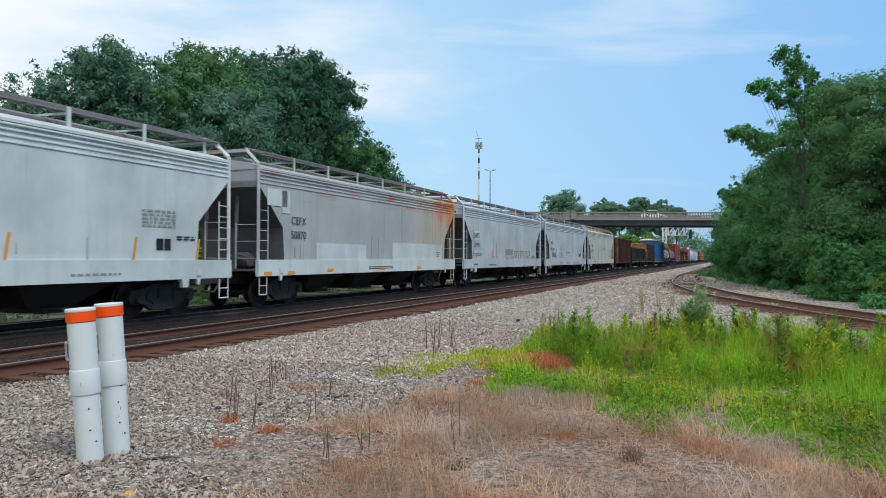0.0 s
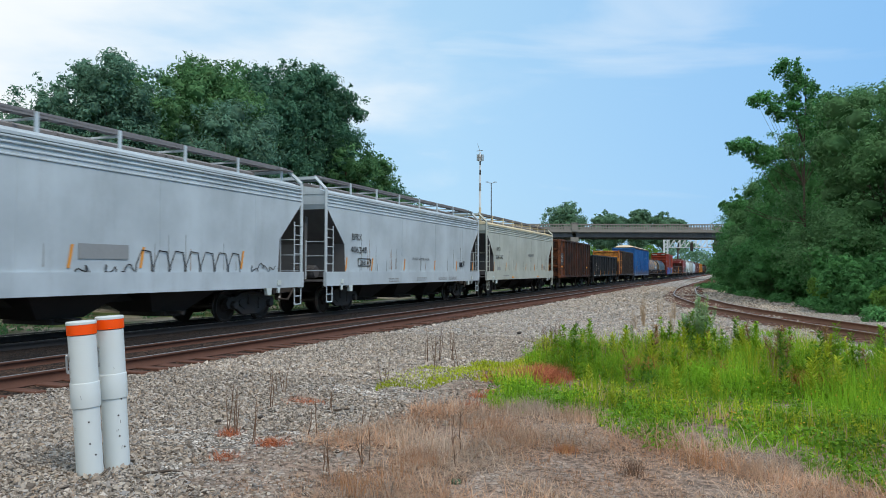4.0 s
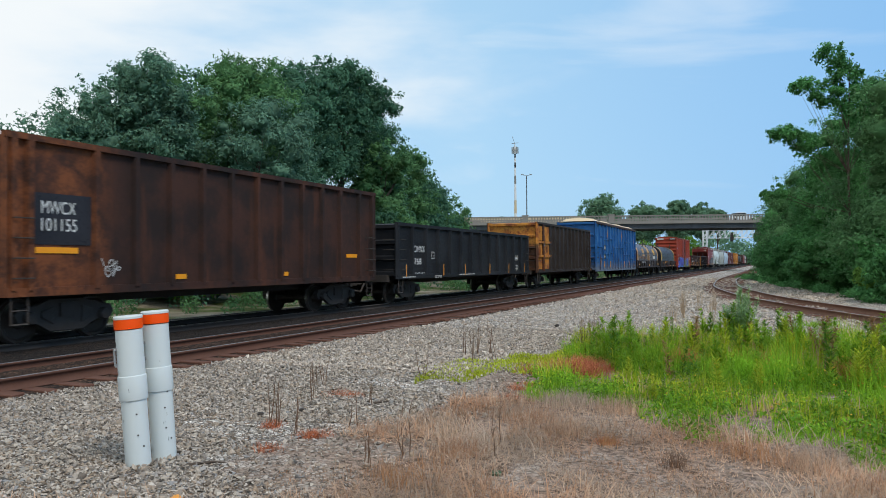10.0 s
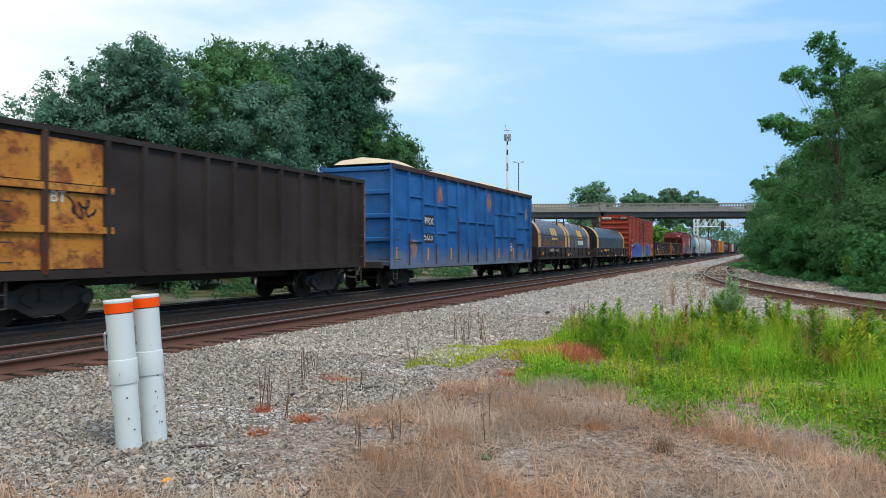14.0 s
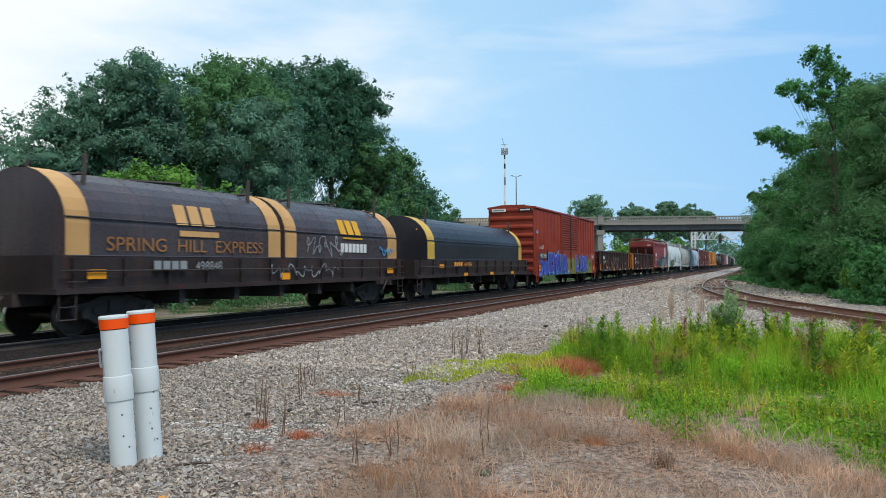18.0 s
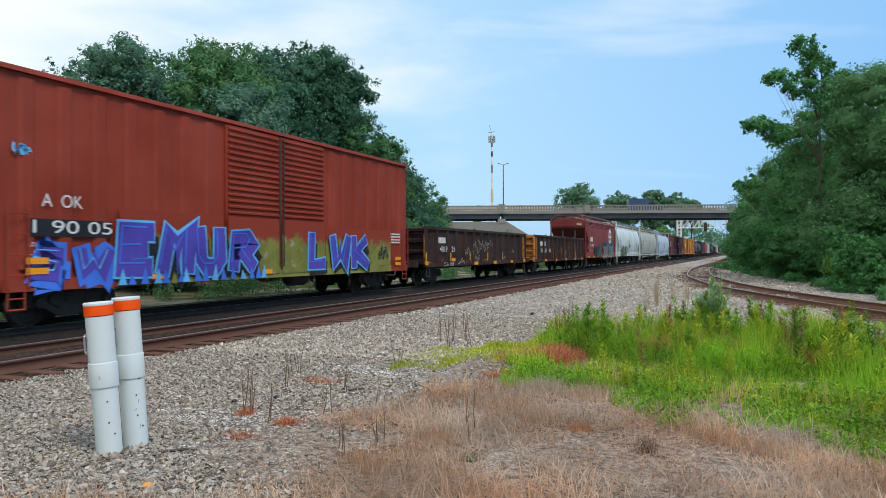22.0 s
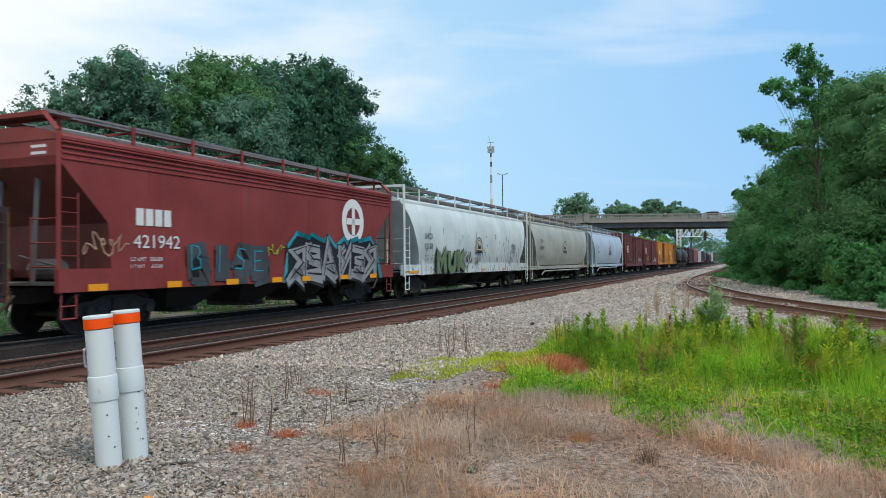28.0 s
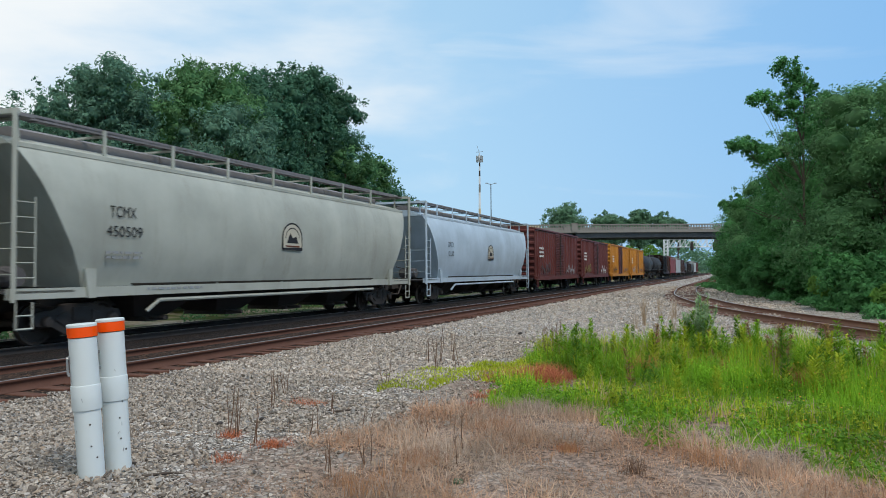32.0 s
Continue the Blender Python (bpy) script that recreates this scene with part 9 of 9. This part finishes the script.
for i, (x, y, h, n) in enumerate(((-1.9, 8.3, 0.55, 5), (-1.55, 7.95, 0.5, 2), (-1.75, 9.9, 0.55, 3), (-0.38, 11.75, 0.4, 3), (0.45, 13.6, 0.75, 3), (0.85, 13.5, 0.75, 2), (3.15, 16.4, 0.85, 5), (3.35, 16.6, 0.7, 3), (0.45, 6.6, 0.42, 1),
                                (-1.0, 9.4, 0.35, 2), (2.6, 14.6, 0.7, 3), (6.5, 22.0, 0.7, 4), (7.4, 24.0, 0.8, 5), (8.0, 26.0, 0.9, 6), (8.9, 27.0, 0.8, 5), (9.6, 27.5, 0.8, 5), (7.8, 22.5, 0.7, 4), (-0.5, 8.6, 0.3, 2), (0.1, 8.0, 0.3, 2), (-1.81, 10.81, 0.5, 4), (0.35, 14.56, 0.7, 3), (0.6, 14.7, 0.75, 3), (0.8, 14.5, 0.7, 3), (2.84, 16.0, 0.75, 8), (2.95, 15.7, 0.6, 6), (0.46, 7.15, 0.5, 2), (-0.42, 6.9, 0.35, 3), (-0.7, 6.6, 0.35, 3), (-1.04, 8.09, 0.4, 2))):
    dead_stem(x, y, h * (1.1 if y > 20 else 1), 200 + i, n * 3 if y > 20 else n, "tan" if y > 20 else "twig")


def tall_weed(x, y, h, seed, mat="grass", bushy=1.0):
    rng = np.random.default_rng(seed)
    w = thing("tall_weed", ("tall upright green weed with narrow leaves" if mat != "seed_brown" else "tall brown weed gone to seed") if bushy < 2 else "bushy feathery green weed", "weed", pose(x, y, -0.235), "tall weeds")
    bm = bmesh.new()
    stems = 1 if bushy < 2 else 9
    tips = []
    for i in range(stems):
        tip = Vector((rng.normal() * 0.06 * bushy, rng.normal() * 0.06 * bushy, h * rng.uniform(0.75, 1.0)))
        rod(bm, (rng.normal() * 0.02, rng.normal() * 0.02, 0), tip, 0.006, 5, 0.002)
        tips.append(tip)
    part("stem", bm, M["grass2"], w)
    vs, fs, k = [], [], 0
    n = int(170 * h / 0.7)
    for tip in tips:
        z = rng.uniform(0.12, 1.0, n)
        c = np.array(tip)[None] * z[:, None]
        a = rng.random(n) * math.tau
        d = np.stack([np.cos(a), np.sin(a), rng.uniform(-0.2, 0.9, n)], -1)
        ln = (0.15 * (1.15 - 0.7 * z) * rng.uniform(0.6, 1.2, n))[:, None]
        sd = np.stack([-np.sin(a), np.cos(a), 0 * a], -1) * 0.012
        vs.append(np.stack([c, c + d * ln * 0.5 + sd, c + d * ln, c + d * ln * 0.5 - sd], 1).reshape(-1, 3))
        fs.append(np.arange(4 * n).reshape(n, 4) + k)
        k += 4 * n
    part("foliage", raw_mesh("foliage", np.concatenate(vs), np.concatenate(fs), M[mat]), None, w)
    return w


tall_weed(5.95, 15.4, 1.3, 300, "sage", 2.6)
tall_weed(5.75, 15.2, 1.0, 301, "sage", 2.2)
rr = random.Random(9)
KINDS = [tall_weed(4.15 + 0.3 * i, 14.6 - 0.4 * i, h, 310 + i, m) for i, (h, m) in enumerate(((0.75, "grass"), (0.55, "grass"), (0.62, "grass2"), (0.8, "weed_dark"), (0.5, "weed_dark"), (0.68, "grass2"), (0.7, "seed_brown")))]
for i in range(300):
    far = i < 140
    x, y = (rr.uniform(5.2, 10.0), rr.uniform(7.6, 13.0)) if far else (rr.uniform(2.4, 7.0), rr.uniform(9.4, 15.8))
    if not inside(PATCH, np.array([x]), np.array([y]))[0]:
        continue
    k = rr.choice((0, 0, 0, 1, 1, 1, 2, 2, 2, 2, 3, 4)) if i % 17 else 6
    up = rr.uniform(0.6, 1.3) * min(1.0, 0.45 + 0.11 * max(0.0, y - 7.2 + 0.5 * (x - 2.5)))
    copy_thing(KINDS[k], pose(x, y, -0.235, rr.uniform(-7, 7), rr.uniform(-7, 7), rr.uniform(0, 360)) @ Matrix.Diagonal((up, up, up, 1)))
bm = bmesh.new()
for i in range(150):
    u, v = rr.uniform(2.5, 8.5), rr.uniform(7.4, 12.5)
    lathe(bm, [(0.003, 0), (0.011, 0.006), (0.004, 0.012)], 5, "z", (u, v, -0.235 + rr.uniform(0.12, 0.42)))
solid("weed_blossoms", bm, M["gold"], "tiny yellow blossoms among the weeds", "flower", kind="stuff")

# ---- odd bits on the ground ----
def lump(name, label, cat, x, y, r, mat, seed, flat=0.6):
    bm = bmesh.new()
    bmesh.ops.create_icosphere(bm, subdivisions=2, radius=r)
    for v in bm.verts:
        v.co *= 1 + 0.35 * noise.noise(v.co * (2.2 / r) + Vector((seed, 0, 0)))
        v.co.z *= flat
    solid(name, bm, mat, label, cat, at=pose(x, y, -0.22 + r * flat * 0.5))


lump("clod", "dark mossy clod in the dead grass", "clod", 0.38, 6.28, 0.05, M["leaf_dark"], 3)
lump("dry_leaf_clump", "orange-brown dry leaf clump on the gravel", "leaf", -2.04, 5.68, 0.045, M["amber"], 4, 0.5)
for i, (x, y, r) in enumerate(((-3.35, 7.95, 0.06), (-1.75, 9.1, 0.04), (-0.6, 11.2, 0.04), (-2.2, 8.9, 0.035), (0.9, 16.5, 0.05), (3.0, 21.0, 0.07))):
    lump("dark_stone", "dark cinder-like stone on the gravel", "stone", x, y, r, M["dark_steel"], 10 + i)
for i, (x, y, ln, a) in enumerate(((-2.12, 6.62, 0.32, 15), (-0.46, 11.62, 0.4, 3), (-0.8, 9.5, 0.3, 10), (2.1, 18.5, 0.45, 30))):
    bm = bmesh.new()
    rod(bm, (-ln / 2, 0, 0.012), (ln / 6, 0.02, 0.02), 0.014, 6, 0.012)
    rod(bm, (ln / 6, 0.02, 0.02), (ln / 2, -0.01, 0.012), 0.012, 6, 0.006)
    solid("fallen_stick", bm, M["bark"], "dark fallen stick lying on the gravel", "stick", at=pose(x, y, -0.21, 0, 0, a))


def motions():
    """The train rolls towards the viewer and past; every axle turns with it."""
    times = [i * 0.8 for i in range(41)]
    for car, mid in CARS:
        walk(car, [(t, car_pose(mid, t)) for t in times])
    spin = [(2 * i / FPS, Matrix.Rotation(-run_at(2 * i / FPS) / WHEEL_R, 4, "Y")) for i in range(481)]
    for w, dx in WHEELSETS:
        place = Matrix.Translation((dx, 0, WHEEL_R))
        walk(w, [(t, place @ m) for t, m in spin])
    for v, lane, when, speed in TRAFFIC:
        keys = sorted({0.0, 32.0, *(t for t in (when - 21, when - 10, when - 3, when, when + 3, when + 10, when + 21) if 0 < t < 32)})
        walk(v, [(t, traffic_pose(lane, when, speed, t)) for t in keys])


motions()
